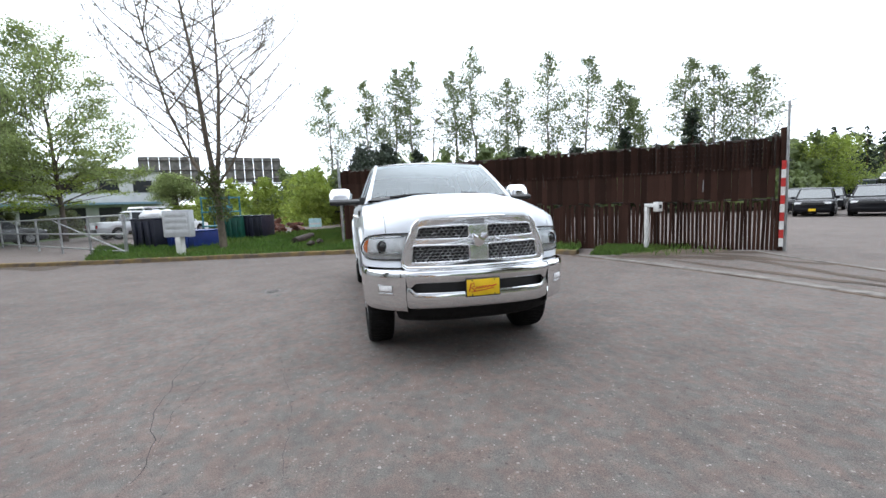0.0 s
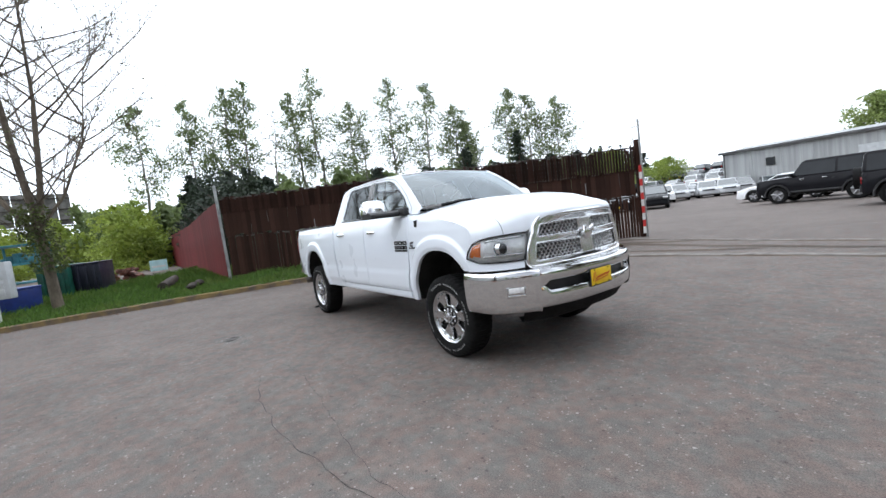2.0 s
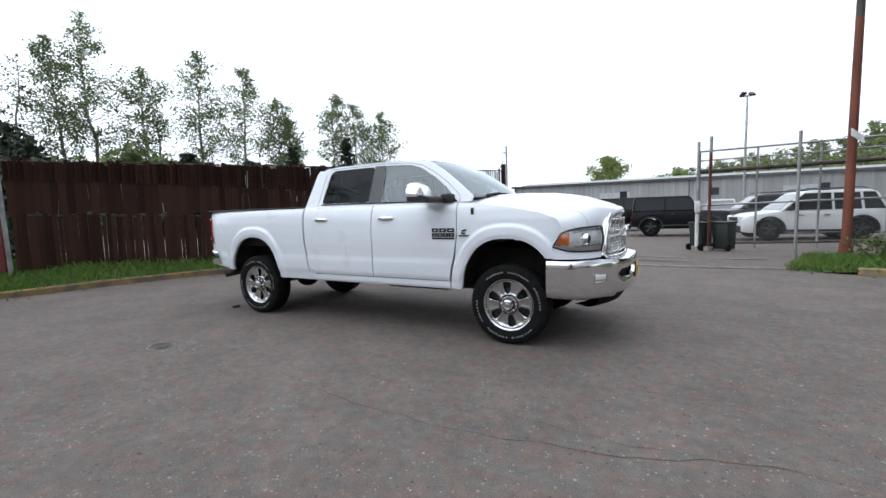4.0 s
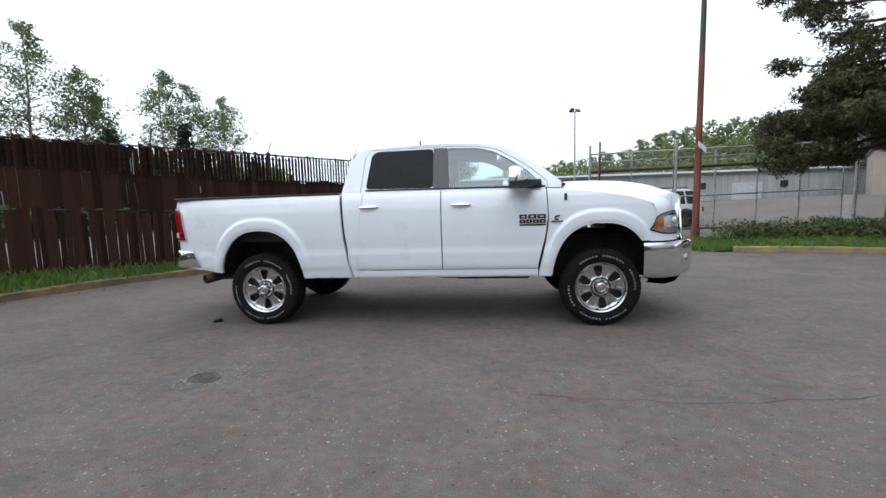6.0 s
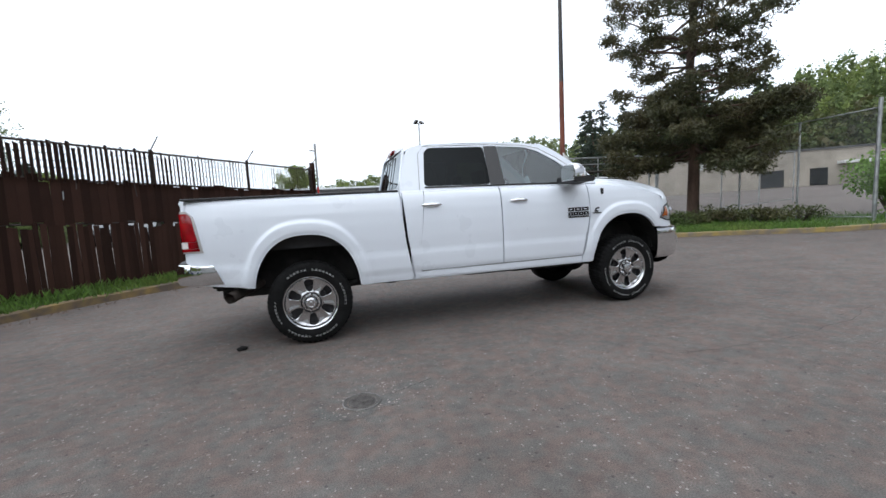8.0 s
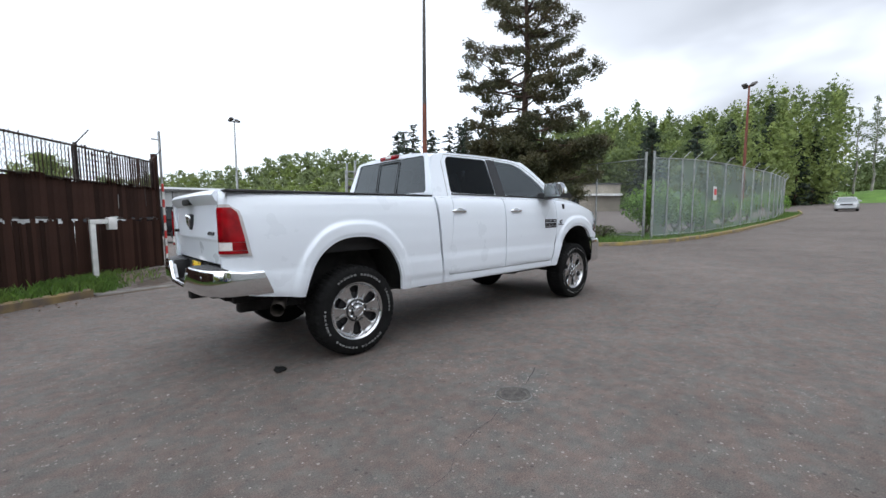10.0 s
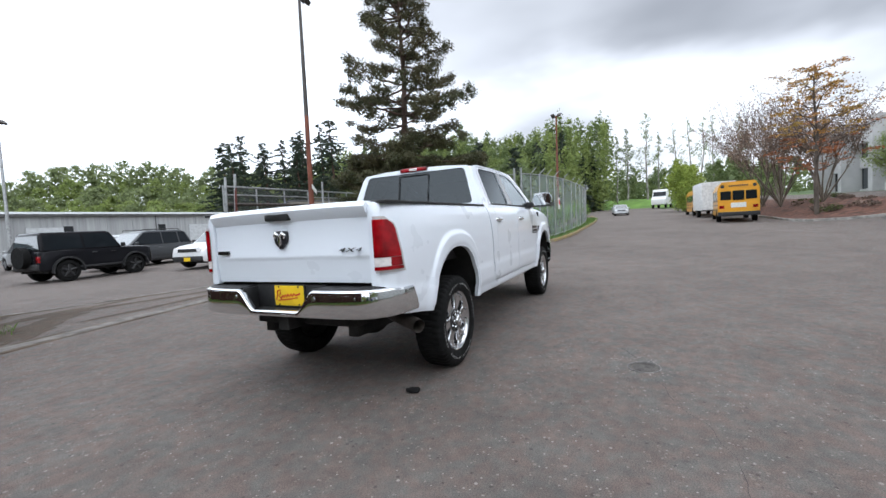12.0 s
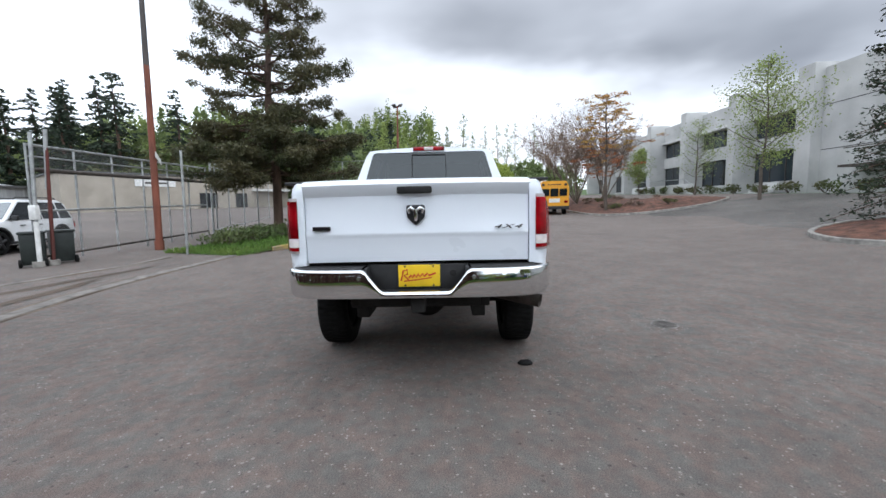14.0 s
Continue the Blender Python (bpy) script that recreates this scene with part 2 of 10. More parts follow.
M_RUSTRED = mat("rust_red_paint", (0.12, 0.030, 0.022), 0.7, var=0.35, scale=4, bump=0.2, bscale=40, stretch=(1, 1, 0.3))
M_RUSTPOLE = mat("oxide_brown_pole", (0.19, 0.058, 0.032), 0.72, var=0.3, scale=3, bump=0.2, bscale=30, stretch=(1, 1, 0.25))
M_POLEGREY = mat("dark_pole_metal", (0.085, 0.075, 0.07), 0.6, 0.4, var=0.25, scale=3, stretch=(1, 1, 0.25))
M_SIGNWHITE = mat("white_sign_paint", (0.72, 0.72, 0.70), 0.6, var=0.12, scale=6, fine=0.05)
M_SIGNRED = mat("red_sign_paint", (0.55, 0.035, 0.03), 0.6, var=0.15, scale=6)
M_WHITEPAINT = mat("truck_white_paint", (0.80, 0.845, 0.905), 0.32, var=0.003, scale=1.2, coat=0.7, fine=0.0)
M_CHROME = mat("chrome", (0.80, 0.81, 0.82), 0.07, 1.0, var=0.03, scale=4, fine=0.0)
M_LAMPSILVER = mat("silvered_lamp_housing", (0.92, 0.925, 0.93), 0.22, 0.12, var=0.12, scale=18, coat=0.6, fine=0.0)
M_LAMPTRIM = mat("pale_lamp_trim", (0.52, 0.50, 0.50), 0.25, 0.0, var=0.05, scale=5, coat=0.5, fine=0.0)
M_WHEEL = mat("polished_wheel_alloy", (0.60, 0.605, 0.615), 0.10, 1.0, var=0.05, scale=6, fine=0.02)
M_CHROMEDULL = mat("satin_chrome", (0.60, 0.61, 0.62), 0.22, 1.0, var=0.06, scale=5, fine=0.03)
M_BLACKPLASTIC = mat("black_plastic", (0.020, 0.020, 0.021), 0.55, var=0.2, scale=8, bump=0.15, bscale=180, fine=0.1)
M_GLOSSBLACK = mat("gloss_black", (0.012, 0.012, 0.013), 0.12, var=0.1, coat=0.4, fine=0.0)
M_RUBBER = mat("tyre_rubber", (0.010, 0.010, 0.010), 0.8, spec=0.15, var=0.25, scale=9, bump=0.25, bscale=90, fine=0.15)
M_TYREWHITE = mat("white_tyre_lettering", (0.36, 0.36, 0.355), 0.7, var=0.1)
M_CHASSIS = mat("dark_underbody", (0.022, 0.021, 0.020), 0.8, 0.2, var=0.4, scale=5, bump=0.3, bscale=30)
M_RIMDARK = mat("shaded_rim_barrel", (0.035, 0.035, 0.037), 0.5, 0.5, var=0.15, scale=8)
M_GLASS = glass_mat("clear_tinted_glass", (0.66, 0.78, 0.77), 2.15)
M_PRIVACY = glass_mat("privacy_glass", (0.032, 0.036, 0.040), 1.29)
M_BACKGLASS = glass_mat("rear_window_glass", (0.045, 0.050, 0.056), 1.62)
M_SCREEN = glass_mat("windscreen_glass", (0.50, 0.57, 0.60), 2.1)
M_LENS = glass_mat("clear_lens", (0.97, 0.975, 0.98))
M_REDLENS = mat("red_lamp_lens", (0.31, 0.003, 0.008), 0.14, var=0.45, scale=7, coat=0.4, spec=0.4, fine=0.0)
M_AMBER = mat("amber_reflector", (0.75, 0.19, 0.02), 0.15, var=0.1, scale=20, coat=0.6, fine=0.0)
M_LAMPWHITE = mat("reverse_lamp_lens", (0.78, 0.74, 0.72), 0.12, var=0.1, scale=30, coat=0.6, fine=0.0)
M_REFLECTOR = mat("lamp_reflector", (0.92, 0.92, 0.93), 0.30, 0.05, var=0.18, scale=24, fine=0.0)
M_PLATEYELLOW = mat("yellow_dealer_plate", (0.82, 0.55, 0.012), 0.45, var=0.06, scale=9, fine=0.02)
M_PLATERED = mat("red_plate_print", (0.55, 0.03, 0.02), 0.5, var=0.05, fine=0.0)
M_SEAT = mat("dark_leather_seat", (0.035, 0.033, 0.032), 0.5, var=0.2, scale=6, bump=0.15, bscale=60)
M_BADGE = mat("dark_chrome_badge", (0.045, 0.045, 0.05), 0.3, 0.6, var=0.1, fine=0.0)
M_BARK = mat("grey_bark", (0.115, 0.092, 0.075), 0.95, var=0.4, scale=2.5, bump=1.0, bscale=14, fine=0.25, stretch=(1, 1, 0.35))
M_BARKTWIG = mat("olive_grey_bark", (0.155, 0.125, 0.095), 0.95, var=0.35, scale=2.5, bump=0.8, bscale=14, fine=0.25, stretch=(1, 1, 0.35))
M_BARKPALE = mat("pale_bark", (0.30, 0.28, 0.25), 0.9, var=0.4, scale=2.0, bump=0.5, bscale=10, fine=0.2, stretch=(1, 1, 0.3))
M_BARKRED = mat("pine_bark", (0.10, 0.062, 0.045), 0.95, var=0.4, scale=2.0, bump=1.0, bscale=12, fine=0.25, stretch=(1, 1, 0.3))


def leaf_mat(name, col, col2, var=0.35, through=0.25, island=0.45):
    m = mat(name, col, 0.65, var=var, scale=0.6, island=island, fine=0, col2=col2, cover=0.52, world_space=True)
    n, l = m.node_tree.nodes, m.node_tree.links
    p = n["Principled BSDF"]
    tr, mx = n.new("ShaderNodeBsdfTranslucent"), n.new("ShaderNodeMixShader")
    mx.inputs[0].default_value = through
    l.new(p.inputs["Base Color"].links[0].from_socket, tr.inputs[0])
    out = n["Material Output"]
    l.new(p.outputs[0], mx.inputs[1])
    l.new(tr.outputs[0], mx.inputs[2])
    l.new(mx.outputs[0], out.inputs[0])
    return m


M_LEAFBIRCH = leaf_mat("young_birch_leaves", (0.19, 0.235, 0.10), (0.11, 0.145, 0.065), through=0.42)
M_LEAFLIME = leaf_mat("fresh_lime_leaves", (0.29, 0.35, 0.065), (0.20, 0.27, 0.05), through=0.45, island=0.3)
M_LEAFPALE = leaf_mat("thin_pale_leaves", (0.27, 0.33, 0.12), (0.19, 0.24, 0.09), through=0.45, island=0.3)
M_LEAFBUD = leaf_mat("opening_buds", (0.16, 0.17, 0.09), (0.11, 0.10, 0.07))
M_LEAFPINE = leaf_mat("pine_needles", (0.048, 0.056, 0.020), (0.082, 0.066, 0.026), through=0.15)
M_LEAFFIR = leaf_mat("dark_fir_needles", (0.016, 0.030, 0.016), (0.028, 0.042, 0.02), through=0.08)
M_LEAFWOOD = leaf_mat("spring_woodland_leaves", (0.185, 0.235, 0.085), (0.115, 0.155, 0.062), through=0.45, island=0.22)
M_LEAFWOOD2 = leaf_mat("yellow_green_woodland_leaves", (0.25, 0.30, 0.09), (0.17, 0.225, 0.07), through=0.45, island=0.3)
# distance haze is put into this paler, greyer leaf colour
M_LEAFFAR = leaf_mat("hazed_hillside_leaves", (0.225, 0.265, 0.115), (0.155, 0.195, 0.09), through=0.45, island=0.25)
M_LEAFORANGE = leaf_mat("orange_spring_leaves", (0.36, 0.17, 0.04), (0.34, 0.23, 0.05))
M_LEAFRUST = leaf_mat("rust_red_leaves", (0.32, 0.11, 0.04), (0.22, 0.09, 0.04))
M_LEAFBROWN = leaf_mat("brown_twig_haze", (0.20, 0.135, 0.10), (0.16, 0.115, 0.09))
M_LEAFSHRUB = leaf_mat("shrub_leaves", (0.075, 0.115, 0.03), (0.10, 0.085, 0.035))
M_LEAFHEDGE = leaf_mat("bright_shrub_leaves", (0.22, 0.36, 0.08), (0.16, 0.28, 0.06), through=0.4)


# ---- mesh helpers ----
def link_mesh(name, bm, material, parent=None, label="", smooth=None, mats=None):
    me = bpy.data.meshes.new(name)
    bmesh.ops.recalc_face_normals(bm, faces=bm.faces)
    bm.to_mesh(me)
    bm.free()
    for m in (mats or [material]):
        me.materials.append(m)
    if smooth is not None:
        for p in me.polygons:
            p.use_smooth = True
        me.set_sharp_from_angle(angle=radians(smooth))
    ob = new(name, me)
    if parent is not None:
        ob.parent = parent
    if label:
        ob["label"] = label
    return ob


def part(name, bm, material, parent, label="", smooth=None, mats=None):
    return link_mesh(name, bm, material, parent, label, smooth, mats)


def thing(name, label, category, group="", at=(0, 0, 0), rz=0.0):
    e = new(name)
    e.empty_display_size = 0.2
    e.matrix_basis = pose(*at, 0, 0, rz)
    return tagged(e, label, category, group)


def pydata(name, verts, faces, material, parent=None, kind="", smooth=False, label=""):
    me = bpy.data.meshes.new(name)
    me.from_pydata([tuple(v) for v in verts], [], [tuple(f) for f in faces])
    me.materials.append(material)
    if smooth:
        for p in me.polygons:
            p.use_smooth = True
    ob = new(name, me)
    if parent is not None:
        ob.parent = parent
    if kind:
        ob["kind"] = kind
    if label:
        ob["label"] = label
    return ob


def box(bm, x0, x1, y0, y1, z0, z1, bevel=0.0, m=None, seg=2):
    r = bmesh.ops.create_cube(bm, size=1)
    vs = r["verts"]
    bmesh.ops.scale(bm, verts=vs, vec=(x1 - x0, y1 - y0, z1 - z0))
    bmesh.ops.translate(bm, verts=vs, vec=((x0 + x1) / 2, (y0 + y1) / 2, (z0 + z1) / 2))
    if bevel:
        es = list({e for v in vs for e in v.link_edges})
        out = bmesh.ops.bevel(bm, geom=es, offset=bevel, segments=seg, affect="EDGES", profile=0.5)
        vs = list({v for f in out["faces"] for v in f.verts} | {v for v in vs if v.is_valid})
    if m is not None:
        bmesh.ops.transform(bm, verts=vs, matrix=m)
    return vs


def tube(bm, pts, r, seg=8, cap=True):
    """A pipe along points; r: one radius or one for each point."""
    pts = [Vector(p) for p in pts]
    rs = r if isinstance(r, (list, tuple)) else [r] * len(pts)
    rings = []
    for i, p in enumerate(pts):
        d = (pts[min(i + 1, len(pts) - 1)] - pts[max(i - 1, 0)]).normalized()
        a = d.cross(Vector((0, 0, 1)) if abs(d.z) < 0.9 else Vector((1, 0, 0))).normalized()
        b = d.cross(a)
        rings.append([bm.verts.new(p + (a * math.cos(t) + b * math.sin(t)) * rs[i]) for t in (math.tau * k / seg for k in range(seg))])
    for p, q in zip(rings, rings[1:]):
        for k in range(seg):
            bm.faces.new((p[k], p[(k + 1) % seg], q[(k + 1) % seg], q[k]))
    if cap:
        bm.faces.new(rings[0][::-1])
        bm.faces.new(rings[-1])
    return rings


def grid_sheet(bm, rows, close=False):
    """Quads over rows of points."""
    vs = [[bm.verts.new(p) for p in row] for row in rows]
    for a, b in zip(vs, vs[1:]):
        for k in range(len(a) - 1):
            bm.faces.new((a[k], a[k + 1], b[k + 1], b[k]))
        if close:
            bm.faces.new((a[-1], a[0], b[0], b[-1]))
    return vs


def extrude_profile(bm, prof, axis, a, b, bevel=0.0):
    """A closed outline in the plane across an axis, drawn out from a to b. axis y: (x, z); axis x: (y, z); axis z: (x, y)."""
    def at(p, t):
        return {"y": (p[0], t, p[1]), "x": (t, p[0], p[1]), "z": (p[0], p[1], t)}[axis]
    v0, v1 = [bm.verts.new(at(p, a)) for p in prof], [bm.verts.new(at(p, b)) for p in prof]
    n = len(prof)
    fs = [bm.faces.new(v0), bm.faces.new(v1[::-1])]
    fs += [bm.faces.new((v0[i], v1[i], v1[(i + 1) % n], v0[(i + 1) % n])) for i in range(n)]
    if bevel:
        es = list({e for f in fs for e in f.edges})
        bmesh.ops.bevel(bm, geom=es, offset=bevel, segments=2, affect="EDGES", profile=0.5)
    return v0 + v1


def fill_outline(bm, loops, to3d):
    """A flat sheet with holes: the first loop is the outside, the others are holes; to3d places the points."""
    es = []
    for lp in loops:
        vs = [bm.verts.new(to3d(*p)) for p in lp]
        es += [bm.edges.new((vs[i], vs[(i + 1) % len(vs)])) for i in range(len(vs))]
    bmesh.ops.triangle_fill(bm, edges=es, use_beauty=True)


def rounded(pts, r, seg=4):
    """The outline with its corners rounded."""
    out, n = [], len(pts)
    for i, p in enumerate(pts):
        p, a, b = Vector(p), Vector(pts[i - 1]), Vector(pts[(i + 1) % n])
        da, db = (a - p), (b - p)
        k = min(r, da.length * 0.45, db.length * 0.45)
        s, e = p + da.normalized() * k, p + db.normalized() * k
        for j in range(seg + 1):
            t = j / seg
            q = s * (1 - t) ** 2 + p * 2 * t * (1 - t) + e * t * t
            out.append((q.x, q.y))
    return out


def solidify(bm, d):
    """Gives a sheet thickness d along its normals."""
    bmesh.ops.recalc_face_normals(bm, faces=bm.faces)
    bmesh.ops.solidify(bm, geom=bm.faces[:], thickness=d)


def lerp_table(tab, x):
    if x <= tab[0][0]:
        return tab[0][1]
    for (a, p), (b, q) in zip(tab, tab[1:]):
        if x <= b:
            t = (x - a) / (b - a)
            return p + (q - p) * t
    return tab[-1][1]


def smooth01(t):
    t = min(1.0, max(0.0, t))
    return t * t * (3 - 2 * t)


def curve_pts(pts, step=0.25):
    """A smooth line through the points, sampled about every step."""
    p = [Vector((*q, 0)[:3]) for q in pts]
    p = [p[0] * 2 - p[1]] + p + [p[-1] * 2 - p[-2]]
    out = []
    for i in range(1, len(p) - 2):
        n = max(2, int((p[i + 1] - p[i]).length / step))
        for j in range(n):
            t = j / n
            out.append(0.5 * ((2 * p[i]) + (p[i + 1] - p[i - 1]) * t + (2 * p[i - 1] - 5 * p[i] + 4 * p[i + 1] - p[i + 2]) * t * t
                              + (3 * p[i] - p[i - 1] - 3 * p[i + 1] + p[i + 2]) * t ** 3))
    out.append(p[-2])
    return [(q.x, q.y) for q in out]


# ---- ground ----
def ground_z(x, y):
    """Height of the paving and the land around it."""
    g = 0.021 * max(0.0, x - 4.0) if x < 60 else 0.021 * 56 + 0.030 * (x - 60)
    if y > 11 and x > 8:
        g += 0.55 * smooth01((y - 11) / 22) * smooth01((x - 8) / 14)
    if y < -9:
        g += 1.2 * smooth01((-9 - y) / 12) * smooth01((x + 6) / 12)
    return g


def axis_steps(lo, hi, near, fine, grow):
    out, v, s = [near], near, fine
    while v < hi:
        s = fine if abs(v) < 26 else s * grow
        v += s
        out.append(min(v, hi))
    v, s, left = near, fine, []
    while v > lo:
        s = fine if abs(v) < 26 else s * grow
        v -= s
        left.append(max(v, lo))
    return left[::-1] + out


gx, gy = axis_steps(-900, 900, 0.0, 1.0, 1.25), axis_steps(-900, 900, 0.0, 1.0, 1.25)


def paved(x, y):
    return (-60 < x < 75 and -21 < y < 52) or (x >= 75 and -6 < y < 8 and x < 160)


bm = bmesh.new()
gv = [[bm.verts.new((x, y, ground_z(x, y))) for y in gy] for x in gx]
for i in range(len(gx) - 1):
    for j in range(len(gy) - 1):
        f = bm.faces.new((gv[i][j], gv[i + 1][j], gv[i + 1][j + 1], gv[i][j + 1]))
        f.smooth = True
        cx, cy = (gx[i] + gx[i + 1]) / 2, (gy[j] + gy[j + 1]) / 2
        f.material_index = 0 if paved(cx, cy) else 1
ground = link_mesh("ground", bm, None, mats=[M_ASPHALT, M_MEADOW])
tagged(ground, "worn grey asphalt court with pale aggregate, meadow beyond", "ground", kind="structure")


def strip(name, line, width, z0, z1, material, label, category, kind="structure", side=1, bevel=0.02):
    """A long raised strip (kerb, gutter) that follows a line on the ground."""
    bm = bmesh.new()
    rows = []
    n = len(line)
    for i, (x, y) in enumerate(line):
        a, b = line[max(i - 1, 0)], line[min(i + 1, n - 1)]
        d = Vector((b[0] - a[0], b[1] - a[1])).normalized()
        nx, ny = -d.y * side, d.x * side
        g = ground_z(x, y)
        prof = [(0, z0), (0, z1 - bevel), (bevel, z1), (width - bevel, z1), (width, z1 - bevel), (width, z0)]
        wob = 0.006 * math.sin(x * 3.1 + y * 2.3)
        rows.append([(x + nx * u, y + ny * u, g + v + (wob if v > z0 else 0)) for u, v in prof])
    grid_sheet(bm, rows)
    ob = link_mesh(name, bm, material, smooth=40)
    return tagged(ob, label, category, kind=kind)


KERB_W = curve_pts([(-9.6, -12.5), (-8.85, -9.6), (-8.4, -7.4), (-8.05, -5.2), (-7.75, -3.6), (-7.45, -1.8), (-6.8, 0.8), (-5.7, 2.7), (-4.55, 4.0), (-3.5, 4.75)], 0.4)
KERB_E = curve_pts([(5.4, 5.6), (6.3, 5.0), (7.6, 4.5), (8.7, 3.75), (9.6, 3.0), (10.5, 2.2), (11.6, 1.65), (13.0, 1.25), (15.0, 1.0), (17.5, 0.85), (21.5, 0.85), (35, 1.2), (48, 2.2), (60, 4)], 0.4)
strip("kerb_west", KERB_W, 0.16, -0.05, 0.13, M_KERBWEST, "worn concrete kerb with faded yellow paint", "kerb")
strip("kerb_east", KERB_E[2:], 0.16, -0.05, 0.13, M_YELLOWKERB, "curved concrete kerb with faded yellow paint", "kerb")
strip("gutter_road", curve_pts([(-3.45, 4.68), (-2.3, 4.98), (-1.2, 5.22), (0.4, 5.54), (1.7, 5.68), (3.4, 5.74), (5.5, 5.64)], 0.4), 0.24, -0.05, 0.022, M_GUTTER,
      "pale concrete gutter strip across the driveway", "gutter", bevel=0.008)
strip("gutter_gate", curve_pts([(-2.0, 8.8), (-0.9, 8.5), (0.7, 8.12), (1.7, 7.92), (3.1, 7.68), (4.3, 7.52), (5.4, 7.42)], 0.4), 0.14, -0.05, 0.016, M_GUTTER,
      "narrow concrete strip under the gateway", "gutter", bevel=0.006)

for side_k in (-0.05, 0.26):
    strip("gutter_dirt", [(x, y + side_k) for x, y in curve_pts([(-3.5, 4.66), (-2.3, 4.98), (-1.2, 5.22), (0.4, 5.54), (1.7, 5.68), (3.4, 5.74), (5.5, 5.64)], 0.3)], 0.07, -0.05, 0.009, M_SOIL,
          "dark dirt gathered along the gutter edge", "dirt", bevel=0.004)
for side_k in (-0.04, 0.16):
    strip("gutter_dirt", [(x, y + side_k) for x, y in curve_pts([(-2.0, 8.8), (-0.9, 8.5), (0.7, 8.12), (1.7, 7.92), (3.1, 7.68), (4.3, 7.52), (5.4, 7.42)], 0.3)], 0.05, -0.05, 0.007, M_SOIL,
          "dark dirt gathered along the gutter edge", "dirt", bevel=0.003)


def verge(name, line, far, rise, material, label):
    """A raised bed between a kerb line and points set back from it."""
    bm = bmesh.new()
    rows = []
    for i, (x, y) in enumerate(line):
        fx, fy, fz = far(i / (len(line) - 1), x, y)
        row = []
        for k in range(9):
            u = k / 8
            px, py = x + (fx - x) * u, y + (fy - y) * u
            row.append((px, py, ground_z(px, py) + (0.085 if rise > 0.1 else 0.0) * (1 - smooth01(u)) * (1.0 if name != "verge_east" else smooth01((x - 5.2) / 2.0)) + fz * smooth01(u) - (0.03 if name == "verge_east" and k == 8 else 0.0) + 0.02 * noise.noise((px * 1.3, py * 1.3, 0))))
        rows.append(row)
    grid_sheet(bm, rows)
    return tagged(link_mesh(name, bm, material, smooth=60), label, "verge", kind="structure")


FENCE_A, FENCE_B = Vector((-9.75, -1.15)), Vector((-1.85, 9.35))


def near_fence(x, y, back=0.35):
    d = (FENCE_B - FENCE_A)
    t = max(-0.02, min(1.02, (Vector((x, y)) - FENCE_A).dot(d) / d.length_squared))
    p = FENCE_A + d * t
    n_out = Vector((d.y, -d.x)).normalized()
    p = p - n_out * back
    return p.x, p.y


def west_far(u, x, y):
    if y < -1.6:
        k = smooth01((-1.6 - y) / 6)
        return x - 3.4 - 9.0 * (1 - k), y - 1.2 + 2.2 * (1 - k), 0.30
    fx, fy = near_fence(x, y)
    return fx, fy, 0.32 - 0.26 * smooth01((y + 1) / 7)


verge_w = verge("verge_west", [p for p in KERB_W if p[1] > -9.3], west_far, 0.3, M_TURF, "grassy bank between kerb and brown slat fence")
verge_end = verge("verge_fence_end", [(-3.35, 5.05), (-2.9, 5.6), (-2.45, 6.2), (-2.15, 6.9), (-2.1, 7.6), (-2.25, 8.3)], lambda u, x, y: (*near_fence(x, y + 0.4), 0.05), 0.05, M_SOIL,
                  "bare soil and thin grass at the gate end of the slat fence")
verge_e = verge("verge_east", [p for p in KERB_E if p[0] < 48], lambda u, x, y: (x + 1.0, y + lerp_table([(5, 2.6), (9, 3.8), (12, 6.0), (14, 1.6), (48, 1.6)], x), 0.02 + 0.14 * smooth01((x - 6.5) / 4)),
                0.2, M_TURF, "grass and soil strip along the kerb")


# ---- the white pickup truck ----
truck = thing("pickup_truck", "white crew-cab pickup truck with chrome bumpers parked on asphalt", "pickup truck")
WHEEL_X = 1.872
SIDE_Y = [(0.52, 0.930), (0.56, 0.952), (0.61, 0.956), (0.64, 0.962), (0.66, 0.975), (0.80, 0.986), (0.835, 0.985), (0.850, 0.979), (1.0, 0.989), (1.15, 0.988), (1.28, 0.978),
          (1.38, 0.960), (1.44, 0.938), (1.475, 0.905)]
PLAN = [(-2.96, -0.145), (-2.92, -0.095), (-2.86, -0.058), (-2.75, -0.034), (-2.4, -0.014), (-1.4, 0.0), (2.0, 0.0), (2.3, -0.012), (2.45, -0.035), (2.6, -0.085)]


def arch_d(x, z):
    out = 9.0
    for xc in (WHEEL_X, -WHEEL_X):
        u, v = abs(x - xc) / 0.505, max(0.0, z - 0.40) / 0.69
        out = min(out, (u ** 2.4 + v ** 2.4) ** (1 / 2.4))
    return out


def side_y(x, z):
    y = lerp_table(SIDE_Y, z) + lerp_table(PLAN, x)
    d = arch_d(x, z)
    return y + 0.024 * smooth01((1.225 - d) / 0.065) - 0.010 * smooth01((1.05 - d) / 0.04)


def arch_low(x, base):
    for xc in (WHEEL_X, -WHEEL_X):
        u = abs(x - xc) / 0.505
        if u < 1:
            base = max(base, 0.40 + 0.69 * (1 - u ** 2.4) ** (1 / 2.4))
    return base


